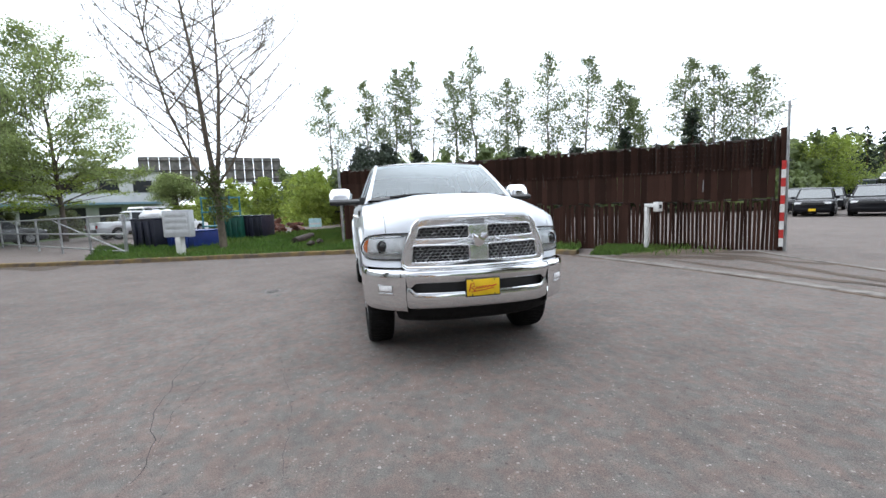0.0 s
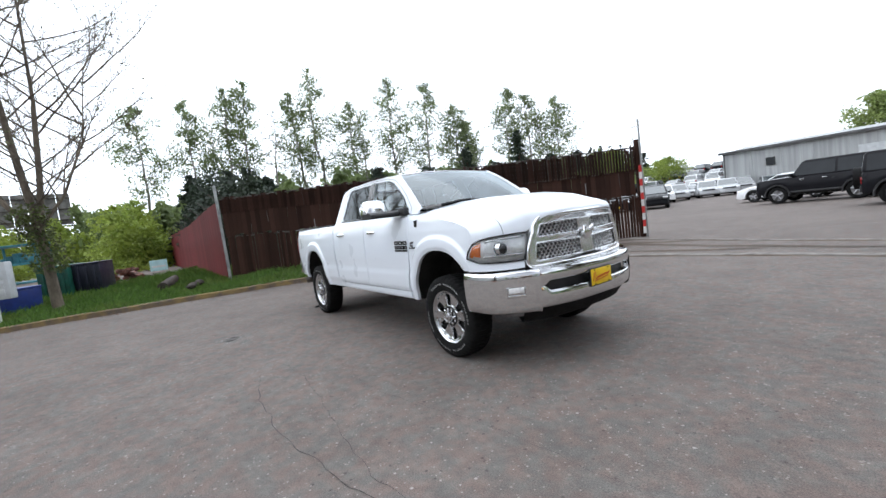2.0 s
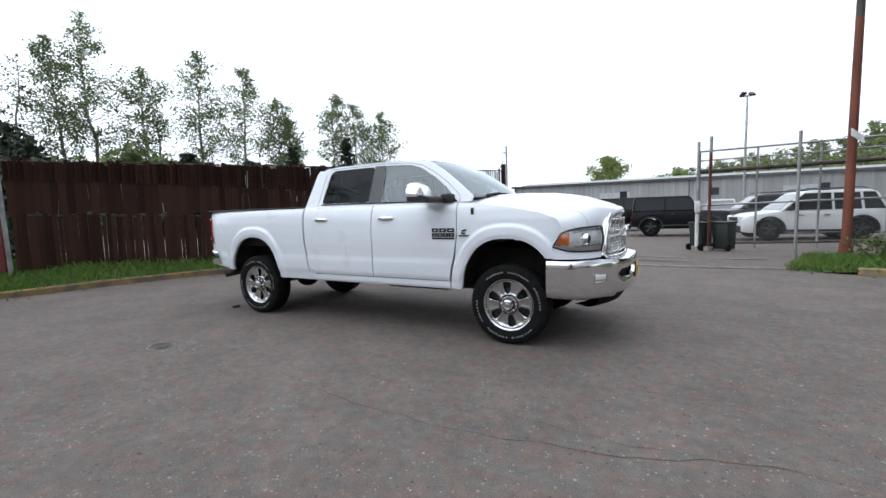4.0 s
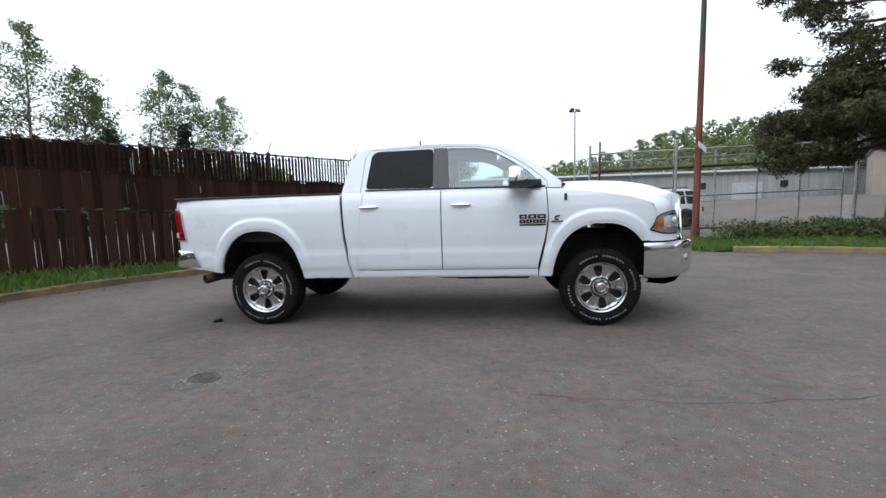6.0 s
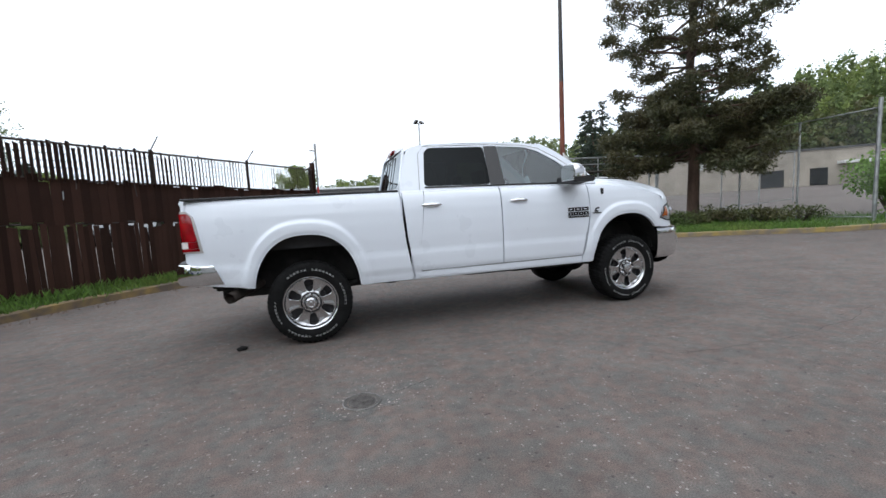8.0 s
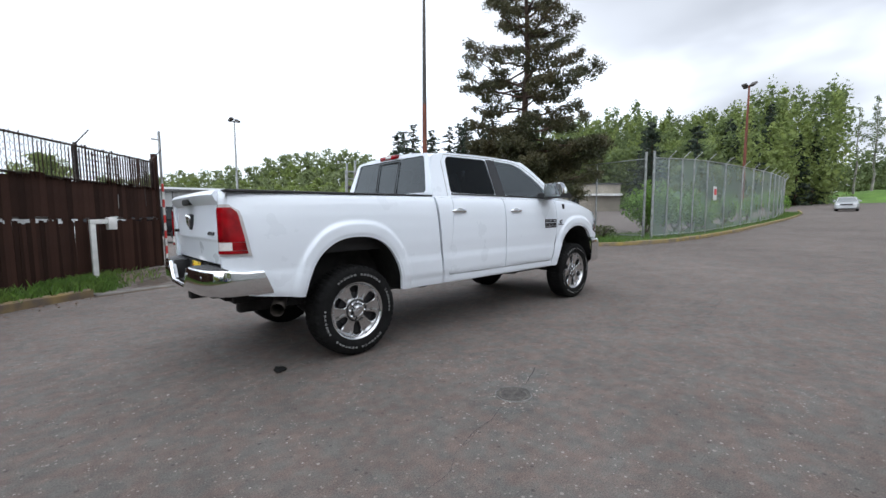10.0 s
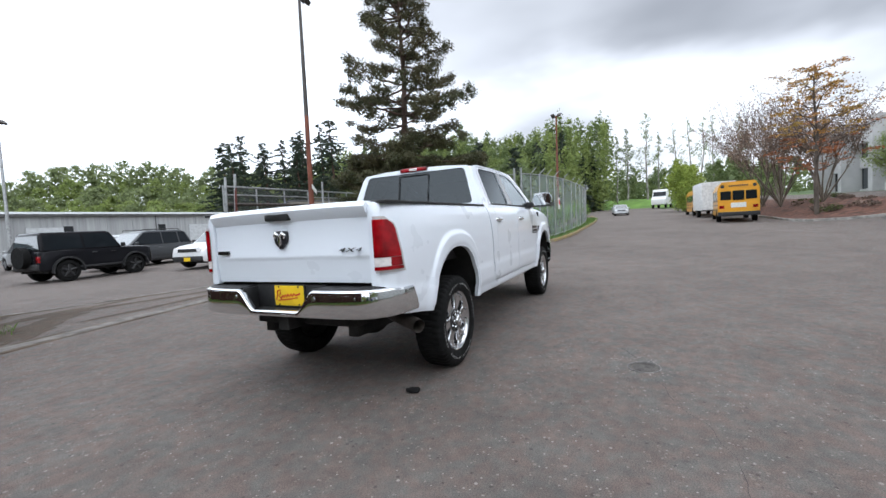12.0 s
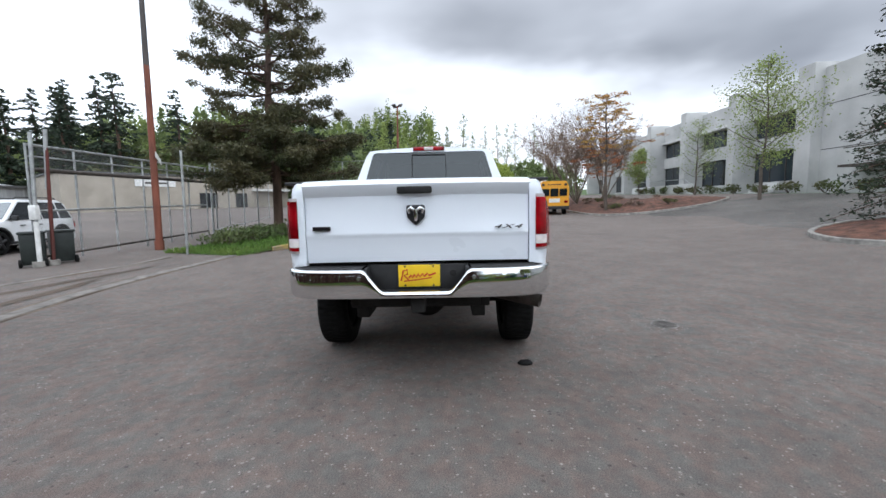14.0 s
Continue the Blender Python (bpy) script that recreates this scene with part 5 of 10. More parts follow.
part("exhaust", bm, M_DARKPIPE, truck, "grey metal exhaust pipe", smooth=60)


# wheels
def wheel_parts(parent, sgn):
    """Wheel in its own coordinates: the axle along y, the outer face towards sgn."""
    wh = part("wheel", bmesh.new(), M_RUBBER, parent, "chrome six-spoke wheel with black all-terrain tyre")
    R, W = 0.43, 0.275
    bm = bmesh.new()
    prof = [(0.270, 0.090), (0.276, 0.118), (0.300, 0.133), (0.345, 0.139), (0.385, 0.134), (0.408, 0.122), (0.420, 0.105), (0.424, 0.05), (0.425, 0.0),
            (0.424, -0.05), (0.420, -0.105), (0.408, -0.122), (0.385, -0.134), (0.345, -0.139), (0.300, -0.133), (0.276, -0.118), (0.270, -0.090)]
    seg = 192
    rows = []
    for k in range(seg):
        a = math.tau * k / seg
        row = []
        for i, (r, y) in enumerate(prof):
            if 5 <= i <= 11:
                row_side = 0 if y > 0 else 2
                r += 0.006 if (k + row_side + (1 if abs(y) < 0.06 else 0)) % 4 in (0, 1, 2) else -0.006
            row.append((r * math.cos(a), y, r * math.sin(a)))
        rows.append(row)
    grid_sheet(bm, rows + [rows[0]])
    bmesh.ops.remove_doubles(bm, verts=bm.verts, dist=0.0005)
    part("tyre", bm, M_RUBBER, wh, "black all-terrain tyre", smooth=35)
    bm = bmesh.new()
    for base, count in ((0.35, 23), (0.35 + math.pi, 24)):
        for k in range(count):
            if k in (7, 8, 16):
                continue
            a = base + k * 0.105
            wd = 0.036 if k % 3 else 0.028
            for q in (-1, 1):
                vs = []
                for da, r in ((-wd / 0.95, 0.340), (wd / 0.95, 0.340), (wd / 0.95, 0.358), (-wd / 0.95, 0.358)):
                    aa = a + da * 0.85 * (1 if q > 0 else 0.45)
                    rr = r if q > 0 else 0.349 + (r - 0.349) * 0.3
                    vs.append(bm.verts.new((rr * math.cos(aa), sgn * (0.1405 if q > 0 else 0.1402), rr * math.sin(aa))))
                if q > 0:
                    e = [(vs[i].co * 0.72 + sum((v.co for v in vs), Vector()) / 4 * 0.28) for i in range(4)]
                    iv = [bm.verts.new(p) for p in e]
                    for i in range(4):
                        bm.faces.new((vs[i], vs[(i + 1) % 4], iv[(i + 1) % 4], iv[i]))
                else:
                    bm.faces.new(vs)
    part("tyre_lettering", bm, M_TYREWHITE, wh, "raised white sidewall lettering, unreadable")["kind"] = "stuff"
    rim = part("rim", bmesh.new(), M_CHROME, wh, "polished chrome rim")
    bm = bmesh.new()
    ring = [math.tau * k / 48 for k in range(49)]
    prof = [(0.262, -0.10), (0.245, -0.06), (0.235, 0.02), (0.240, 0.070)]
    grid_sheet(bm, [[(r * math.cos(a), sgn * y, r * math.sin(a)) for r, y in prof] for a in ring])
    bmesh.ops.remove_doubles(bm, verts=bm.verts, dist=0.0005)
    part("rim_barrel", bm, M_RIMDARK, rim, smooth=40)
    bm = bmesh.new()
    prof = [(0.246, 0.062), (0.252, 0.092), (0.261, 0.106), (0.270, 0.117), (0.277, 0.120), (0.281, 0.112)]
    grid_sheet(bm, [[(r * math.cos(a), sgn * y, r * math.sin(a)) for r, y in prof] for a in ring])
    bmesh.ops.remove_doubles(bm, verts=bm.verts, dist=0.0005)
    part("rim_lip", bm, M_WHEEL, rim, smooth=40)
    bm = bmesh.new()
    grid_sheet(bm, [[(r * math.cos(a), sgn * y, r * math.sin(a)) for r, y in ((0.05, 0.0), (0.15, 0.0), (0.20, 0.01), (0.245, 0.02))] for a in (math.tau * k / 32 for k in range(33))])
    tube(bm, [(0, sgn * 0.0, 0), (0, sgn * 0.03, 0)], 0.165, 24)
    part("brake_disc", bm, M_RIMDARK, rim, smooth=40)
    for k in range(6):
        a = math.tau * k / 6 + math.pi / 6
        bm = bmesh.new()
        rws = []
        for r, gap in ((0.070, 0.0), (0.112, 0.0), (0.119, 0.012), (0.124, 0.020), (0.134, 0.025), (0.150, 0.029), (0.170, 0.034), (0.190, 0.038), (0.210, 0.042), (0.222, 0.043), (0.230, 0.040), (0.236, 0.032), (0.240, 0.016), (0.243, 0.0), (0.256, 0.0)):
            half = math.pi / 6 - gap / r
            t = (r - 0.07) / 0.186
            y = 0.094 - 0.020 * math.sin(t * math.pi * 0.8) + 0.012 * t
            row = []
            for q, dy in ((-1.0, -0.050), (-1.0, -0.012), (-0.92, -0.003), (-0.72, 0.0), (-0.52, -0.004), (0.0, -0.007), (0.52, -0.004), (0.72, 0.0), (0.92, -0.003), (1.0, -0.012), (1.0, -0.050)):
                flat_k = 1.0 if 0.122 < r < 0.236 else (0.35 if gap else 0.0)
                edge_d = dy if dy > -0.03 else (-0.050 if gap else -0.012)
                ang = a + half * q
                row.append((r * math.cos(ang), sgn * (y + (edge_d * flat_k if dy > -0.03 else edge_d)), r * math.sin(ang)))
            rws.append(row)
        grid_sheet(bm, rws)
        for q in (-0.62, 0.62):
            ca, sa = math.cos(a + 0.30 * q), math.sin(a + 0.30 * q)
            tube(bm, [(0.246 * ca, sgn * 0.098, 0.246 * sa), (0.246 * ca, sgn * 0.109, 0.246 * sa)], [0.007, 0.005], 8)
        part("spoke", bm, M_WHEEL, rim, smooth=45)
    bm = bmesh.new()
    turned = [math.tau * k / 32 for k in range(33)]
    for nm, mt, lab, prof in (("hub", M_RIMDARK, "dark recessed hub", [(0.108, 0.060), (0.108, 0.096), (0.103, 0.100), (0.098, 0.090), (0.050, 0.088)]),
                              ("hub_cap", M_WHEEL, "round chrome hub cap", [(0.062, 0.085), (0.061, 0.128), (0.055, 0.140), (0.040, 0.146), (0.036, 0.143), (0.0, 0.145)])):
        bm = bmesh.new()
        grid_sheet(bm, [[(r * math.cos(a), sgn * y, r * math.sin(a)) for r, y in prof] for a in turned])
        bmesh.ops.remove_doubles(bm, verts=bm.verts, dist=0.0005)
        if nm == "hub_cap":
            box(bm, -0.018, 0.018, *sorted((sgn * 0.143, sgn * 0.150)), -0.022, 0.020, 0.003)
        part(nm, bm, mt, rim, lab, smooth=40)
    for k in range(8):
        a = math.tau * (k + 0.5) / 8
        ca, sa = 0.081 * math.cos(a), 0.081 * math.sin(a)
        bm = bmesh.new()
        tube(bm, [(ca, sgn * 0.085, sa), (ca, sgn * 0.116, sa), (ca, sgn * 0.122, sa)], [0.0145, 0.0135, 0.008], 6)
        part("lug_nut", bm, M_CHROME, rim, smooth=30)
    return wh


for xc in (WHEEL_X, -WHEEL_X):
    for sgn in (-1, 1):
        wh = wheel_parts(truck, sgn)
        wh.matrix_basis = pose(xc, sgn * 0.832, 0.412, 0, 23 if xc > 0 else 27, 0) @ Matrix.Scale(0.958, 4)

# mirrors, handles, badges
for sgn in (-1, 1):
    mirror = part("side_mirror", bmesh.new(), M_BLACKPLASTIC, truck, "chrome-capped side mirror on a black arm")
    bm = bmesh.new()
    extrude_profile(bm, rounded([(0.93, 1.475), (1.17, 1.475), (1.19, 1.515), (1.10, 1.545), (0.93, 1.55)], 0.025), "y", sgn * 0.93, sgn * 1.30, 0.012)
    box(bm, 1.13, 1.27, *sorted((sgn * 0.87, sgn * 0.95)), 1.47, 1.56, 0.015)
    part("mirror_arm", bm, M_BLACKPLASTIC, mirror, smooth=40)
    bm = bmesh.new()
    rws = []
    for i in range(9):
        t = i / 8
        y = 1.035 + 0.275 * t
        k = math.sin(min(1.0, 0.35 + 0.75 * math.sin(t * math.pi) ** 0.6) * math.pi / 2)
        rws.append([(0.925, sgn * y, 1.53), (0.925, sgn * y, 1.53 + 0.135 * k), (0.96, sgn * y, 1.53 + 0.150 * k), (1.02, sgn * y, 1.53 + 0.145 * k), (1.08 * k + 1.0 * (1 - k), sgn * y, 1.53 + 0.10 * k),
                    (1.10 * k + 1.0 * (1 - k), sgn * y, 1.53)])
    g = grid_sheet(bm, rws)
    bm.faces.new(g[0])
    bm.faces.new(g[-1])
    part("mirror_cap", bm, M_CHROME, mirror, "chrome cap", smooth=50)
    bm = bmesh.new()
    box(bm, 0.918, 0.923, *sorted((sgn * 1.05, sgn * 1.295)), 1.495, 1.655, 0.002)
    part("mirror_glass", bm, M_CHROME, mirror, "mirror glass")
    for x, nm in ((0.42, "front_door_handle"), (-0.585, "rear_door_handle")):
        handle = part(nm, bmesh.new(), M_CHROME, truck, "chrome pull handle")
        bm = bmesh.new()
        y0 = side_y(x, 1.315)
        rws = []
        for i in range(11):
            t = -1 + 2 * i / 10
            hh = 0.018 * (1 - abs(t) ** 4) + 0.004
            d = 0.030 * (1 - t ** 6) + 0.002
            rws.append([(x + t * 0.115, sgn * (y0 + d * f), 1.315 + hh * gz) for f, gz in ((0, -1), (0.8, -0.8), (1, -0.2), (1, 0.3), (0.7, 0.9), (0, 1))])
        grid_sheet(bm, rws)
        part("grip", bm, M_CHROME, handle, smooth=60)
        bm = bmesh.new()
        bmesh.ops.create_uvsphere(bm, u_segments=14, v_segments=8, radius=0.05, matrix=Matrix.Translation((x + 0.02, sgn * (y0 - 0.004), 1.308)) @ Matrix.Diagonal((1.3, 0.12, 0.75, 1)))
        part("recess", bm, M_CHROMEDULL, handle, smooth=60)
    # door badge: unlettered blocks, and a small fender emblem
    badge = part("door_badge", bmesh.new(), M_BADGE, truck, "dark three-line badge drawn as plain blocks")
    for row, (z, hh, blocks) in enumerate(((1.174, 0.044, ((0, 0.078), (0.088, 0.172), (0.182, 0.27))), (1.124, 0.040, ((0, 0.062), (0.068, 0.130), (0.136, 0.198), (0.204, 0.27))),
                                           (1.088, 0.018, ((0, 0.27),)))):
        for a, b in blocks:
            bm = bmesh.new()
            x0, x1 = (1.035 + a, 1.035 + b)
            yy = side_y(x0, z)
            fill = [(x0, z - hh / 2), (x1, z - hh / 2), (x1, z + hh / 2), (x0, z + hh / 2)]
            hole = [(x0 + 0.022, z - hh * 0.14), (x1 - 0.022, z - hh * 0.14), (x1 - 0.022, z + hh * 0.14), (x0 + 0.022, z + hh * 0.14)]
            if row < 2:
                fill_outline(bm, [fill, hole], lambda x, zz: (x, sgn * (yy + 0.005), zz))
            else:
                fill_outline(bm, [fill], lambda x, zz: (x, sgn * (yy + 0.005), zz))
            solidify(bm, 0.005)
            part("block", bm, M_BADGE, badge)
    bm = bmesh.new()
    yy = side_y(1.41, 1.13)
    box(bm, 1.362, 1.475, *sorted((sgn * (yy - 0.01), sgn * (yy + 0.012))), 1.112, 1.124, 0.002)
    tube(bm, [(1.445, sgn * (yy + 0.006), 1.178), (1.400, sgn * (yy + 0.006), 1.168), (1.392, sgn * (yy + 0.006), 1.145), (1.430, sgn * (yy + 0.006), 1.138)], 0.010, 6)
    part("fender_emblem", bm, M_BADGE, truck, "small dark emblem", smooth=40)
bm = bmesh.new()
box(bm, 1.495, 1.522, -0.985, -0.94, 1.335, 1.405, 0.006)
part("antenna_base", bm, M_BLACKPLASTIC, truck, "black antenna base", smooth=40)


# ---- fences, gate, posts ----
LEAN_Y = -0.018


def upright(x, y, z0, z1):
    """Foot and head of a post; the posts here lean a little to the south."""
    return (x, y, z0), (x, y + LEAN_Y * (z1 - z0), z1)


def shared_box(name, sx, sy, sz, material, bevel=0.0):
    bm = bmesh.new()
    box(bm, -sx / 2, sx / 2, -sy / 2, sy / 2, 0, sz, bevel)
    me = bpy.data.meshes.new(name)
    bm.to_mesh(me)
    bm.free()
    me.materials.append(material)
    return me


def veil_mat(name, col, cover):
    """Woven wire too fine to see strand by strand: part see-through, with a diamond weave."""
    m = bpy.data.materials.new(name)
    m.use_nodes = True
    n, l = m.node_tree.nodes, m.node_tree.links
    p = n["Principled BSDF"]
    p.inputs["Base Color"].default_value = (*col, 1)
    p.inputs["Metallic"].default_value, p.inputs["Roughness"].default_value = 0.4, 0.55
    tr, mx = n.new("ShaderNodeBsdfTransparent"), n.new("ShaderNodeMixShader")
    co, nz, mr = n.new("ShaderNodeNewGeometry"), n.new("ShaderNodeTexNoise"), n.new("ShaderNodeMapRange")
    nz.inputs["Scale"].default_value = 0.7
    l.new(co.outputs["Position"], nz.inputs["Vector"])
    mr.inputs[3].default_value, mr.inputs[4].default_value = cover * 0.7, cover * 1.3
    l.new(nz.outputs[0], mr.inputs[0])
    l.new(mr.outputs[0], mx.inputs[0])
    l.new(tr.outputs[0], mx.inputs[1])
    l.new(p.outputs[0], mx.inputs[2])
    l.new(mx.outputs[0], n["Material Output"].inputs[0])
    return m


M_WIRE = veil_mat("chain_link_wire", (0.30, 0.31, 0.31), 0.16)
M_WIREGREEN = veil_mat("slatted_chain_link", (0.40, 0.48, 0.47), 0.40)

fence = thing("slat_fence", "tall rusty brown slat fence with chain-link top behind the verge", "fence")
fd = FENCE_B - FENCE_A
flen = fd.length
fdir = fd / flen
fnorm = Vector((fdir.y, -fdir.x))
fang = math.degrees(math.atan2(fdir.y, fdir.x))


def fence_base(s):
    return 0.30 * (1 - smooth01(s / 9.0)) + 0.02


low_slat = shared_box("slat", 0.067, 0.022, 1.0, M_SLAT)
wide_slat = shared_box("slat", 0.0885, 0.022, 1.0, M_SLAT)
top_slat = shared_box("slat", 0.150, 0.004, 1.0, M_SLAT)
for i in range(int(flen / 0.09)):
    s = 0.05 + i * 0.09
    p = FENCE_A + fdir * s
    b = fence_base(s)
    hgt = 2.80
    tilt = random.uniform(-1.2, 1.2)
    o = new("slat", wide_slat if s < flen * 0.76 and i % 9 else low_slat)
    o.parent = fence
    turn = -33 * smooth01((s / flen - 0.72) / 0.12) + random.uniform(-4, 4)
    o.matrix_basis = pose(p.x, p.y, b, 0, tilt, fang + turn) @ Matrix.Diagonal((1, 1, 1.25 + random.uniform(-0.06, 0.06), 1))
    o = new("slat", top_slat)
    o.parent = fence
    o.matrix_basis = pose(p.x + fnorm.x * -0.02, p.y + fnorm.y * -0.02 - 0.03, b + 2.02, 0, random.uniform(-1.5, 1.5), 96 + random.uniform(-4, 4)) @ Matrix.Diagonal((1, 1, hgt - b - 2.02 + random.uniform(-0.09, 0.05), 1))
board = shared_box("board", 0.148, 0.02, 1.0, M_SLAT)
for i in range(int(flen / 0.15)):
    s = 0.075 + i * 0.15
    p = FENCE_A + fdir * s - fnorm * 0.014
    o = new("board", board)
    o.parent = fence
    o.matrix_basis = pose(p.x, p.y - 0.02, fence_base(s) + 1.29 + random.uniform(-0.05, 0.04), 0, random.uniform(-0.6, 0.6), fang) @ Matrix.Diagonal((1, 1, 0.79 + random.uniform(-0.03, 0.03), 1))
for i in range(6):
    s = 0.1 + (flen - 0.2) * i / 5
    p = FENCE_A + fdir * s - fnorm * 0.06
    bm = bmesh.new()
    tube(bm, upright(p.x, p.y, fence_base(s) - 0.1, 2.86), 0.035, 8)
    tube(bm, [(p.x, p.y - 0.05, 2.82), (p.x + fnorm.x * 0.28, p.y - 0.05 + fnorm.y * 0.28, 3.10)], 0.012, 6)
    part("post", bm, M_DARKPIPE, fence, smooth=50)
for zz, r in ((1.28, 0.022), (2.06, 0.025), (2.78, 0.022)):
    bm = bmesh.new()
    a, b = FENCE_A - fnorm * 0.045, FENCE_B - fnorm * 0.045
    tube(bm, [(a.x, a.y + LEAN_Y * zz, zz + (0.3 if zz < 2.5 else 0)), (a.x + fd.x * 0.5, a.y + fd.y * 0.5 + LEAN_Y * zz, zz + (0.08 if zz < 2.5 else 0.01)), (b.x, b.y + LEAN_Y * zz, zz)], r, 6)
    part("rail", bm, M_DARKPIPE, fence, smooth=50)
# woven wire above the boards, strand by strand, with cut tips over the top rail
wv, wf = [], []


def strand(p, q, r):
    """A thin three-sided wire from p to q."""
    d = (q - p).normalized()
    a = d.cross(Vector((fnorm.x, fnorm.y, 0))).normalized()
    b = d.cross(a)
    k = len(wv)
    for c in (p, q):
        for t in range(3):
            an = math.tau * t / 3
            wv.append(c + (a * math.cos(an) + b * math.sin(an)) * r)
    for t in range(3):
        wf.append((k + t, k + (t + 1) % 3, k + 3 + (t + 1) % 3, k + 3 + t))


def fence_pt(s, z):
    p = FENCE_A + fdir * s - fnorm * 0.05
    return Vector((p.x, p.y + LEAN_Y * z, z + 0.012 * noise.noise((s * 0.7, z, 4.0))))


WZ0, WZ1 = 2.06, 2.78
for k in range(int(flen / 0.088) + 12):
    s0 = k * 0.088 - 0.5
    for up in (1, -1):
        a_s, b_s = s0, s0 + 0.52 * up
        if 0 <= min(a_s, b_s) and max(a_s, b_s) <= flen:
            strand(fence_pt(a_s, WZ0), fence_pt(b_s, WZ1), 0.0038)
            strand(fence_pt(b_s, WZ1), fence_pt(b_s + 0.02 * up, WZ1 + 0.05), 0.0038)
pydata("wire_mesh", wv, wf, M_DARKPIPE, fence, label="old chain-link wire")
# pale hanging shreds and old tape on the boards
for k in range(14):
    s = random.uniform(0.6, flen - 0.4)
    p = FENCE_A + fdir * s + fnorm * 0.016
    bm = bmesh.new()
    hh = random.uniform(0.08, 0.5)
    box(bm, -0.008, 0.008, -0.002, 0.002, 0, hh, 0, pose(p.x, p.y - 0.03, random.uniform(1.5, 2.4), 0, random.uniform(-6, 6), fang))
    part("splinter", bm, M_DARKPIPE if k % 3 else M_GALV, fence)

# corner post and the red panel fence that runs off to the west
bm = bmesh.new()
tube(bm, upright(FENCE_A.x - 0.12, FENCE_A.y - 0.06, 0.2, 3.25), 0.045, 10)
corner_post = link_mesh("fence_post", bm, M_GALV, smooth=50)
tagged(corner_post, "galvanised corner post of the slat fence", "post")
red_fence = thing("panel_fence", "long dark red slatted panel fence on the grass", "fence")
RF0, RF1 = Vector((-9.95, -1.25)), Vector((-46, -1.6))
n_pan = 60
pan = shared_box("panel", 0.60, 0.03, 1.0, M_REDPANEL)
for i in range(n_pan):
    t = (i + 0.5) / n_pan
    p = RF0.lerp(RF1, t)
    b = 0.28 - 0.25 * smooth01(t * 3)
    o = new("panel", pan)
    o.parent = red_fence
    o.matrix_basis = pose(p.x, p.y, b, 0, random.uniform(-0.4, 0.4), 180 + 0.6) @ Matrix.Diagonal((1, 1, 2.45 + random.uniform(-0.02, 0.02), 1))
for i in range(13):
    p = RF0.lerp(RF1, i / 12)
    bm = bmesh.new()
    tube(bm, [(p.x, p.y + 0.06, 0.0), (p.x, p.y + 0.02, 2.75), (p.x, p.y - 0.22, 3.0)], 0.022, 6)
    part("post", bm, M_DARKPIPE, red_fence)

# end post of the fence with striped barrier board
bm = bmesh.new()
tube(bm, [(-1.72, 9.42, 0), (-1.72, 9.42 - 0.06, 3.62)], 0.032, 8)
tube(bm, [(-1.72, 9.37, 3.40), (-1.90, 9.30, 3.40)], 0.02, 6)
tagged(link_mesh("fence_post", bm, M_GALV, smooth=50), "tall thin galvanised end post of the slat fence", "post")
bm = bmesh.new()
box(bm, -0.06, 0.06, -0.06, 0.06, 0, 3.02, 0.006, pose(-1.86, 9.42, 0, 0, 0, fang))
tagged(link_mesh("gate_stop_post", bm, M_SLAT, smooth=40), "rusty brown steel post at the end of the slat fence", "post")
barrier = thing("barrier_board", "red and white striped warning board on the fence end post", "warning board", at=(-1.74, 9.30, 0.12), rz=fang)
for i in range(10):
    bm = bmesh.new()
    box(bm, -0.045, 0.045, -0.028, -0.014, i * 0.21, i * 0.21 + 0.208, 0.002)
    part("stripe", bm, M_SIGNRED if i % 2 else M_SIGNWHITE, barrier)

# white intercom post
post = thing("intercom_post", "white L-shaped intercom post standing in the grass by the fence", "intercom post", at=(-3.36, 6.78, 0.05), rz=14)
bm = bmesh.new()
box(bm, -0.045, 0.045, -0.045, 0.045, 0, 1.14, 0.008)
part("upright", bm, M_SIGNWHITE, post, smooth=40)
bm = bmesh.new()
box(bm, -0.045, 0.30, -0.045, 0.045, 1.142, 1.232, 0.008)
part("arm", bm, M_SIGNWHITE, post, smooth=40)
bm = bmesh.new()
box(bm, 0.25, 0.40, -0.09, 0.09, 1.02, 1.27, 0.015)
ic = part("call_box", bm, M_SIGNWHITE, post, smooth=40)
bm = bmesh.new()
box(bm, 0.398, 0.404, -0.05, 0.05, 1.10, 1.20, 0.003)
part("keypad", bm, M_BLACKPLASTIC, ic, "dark keypad")

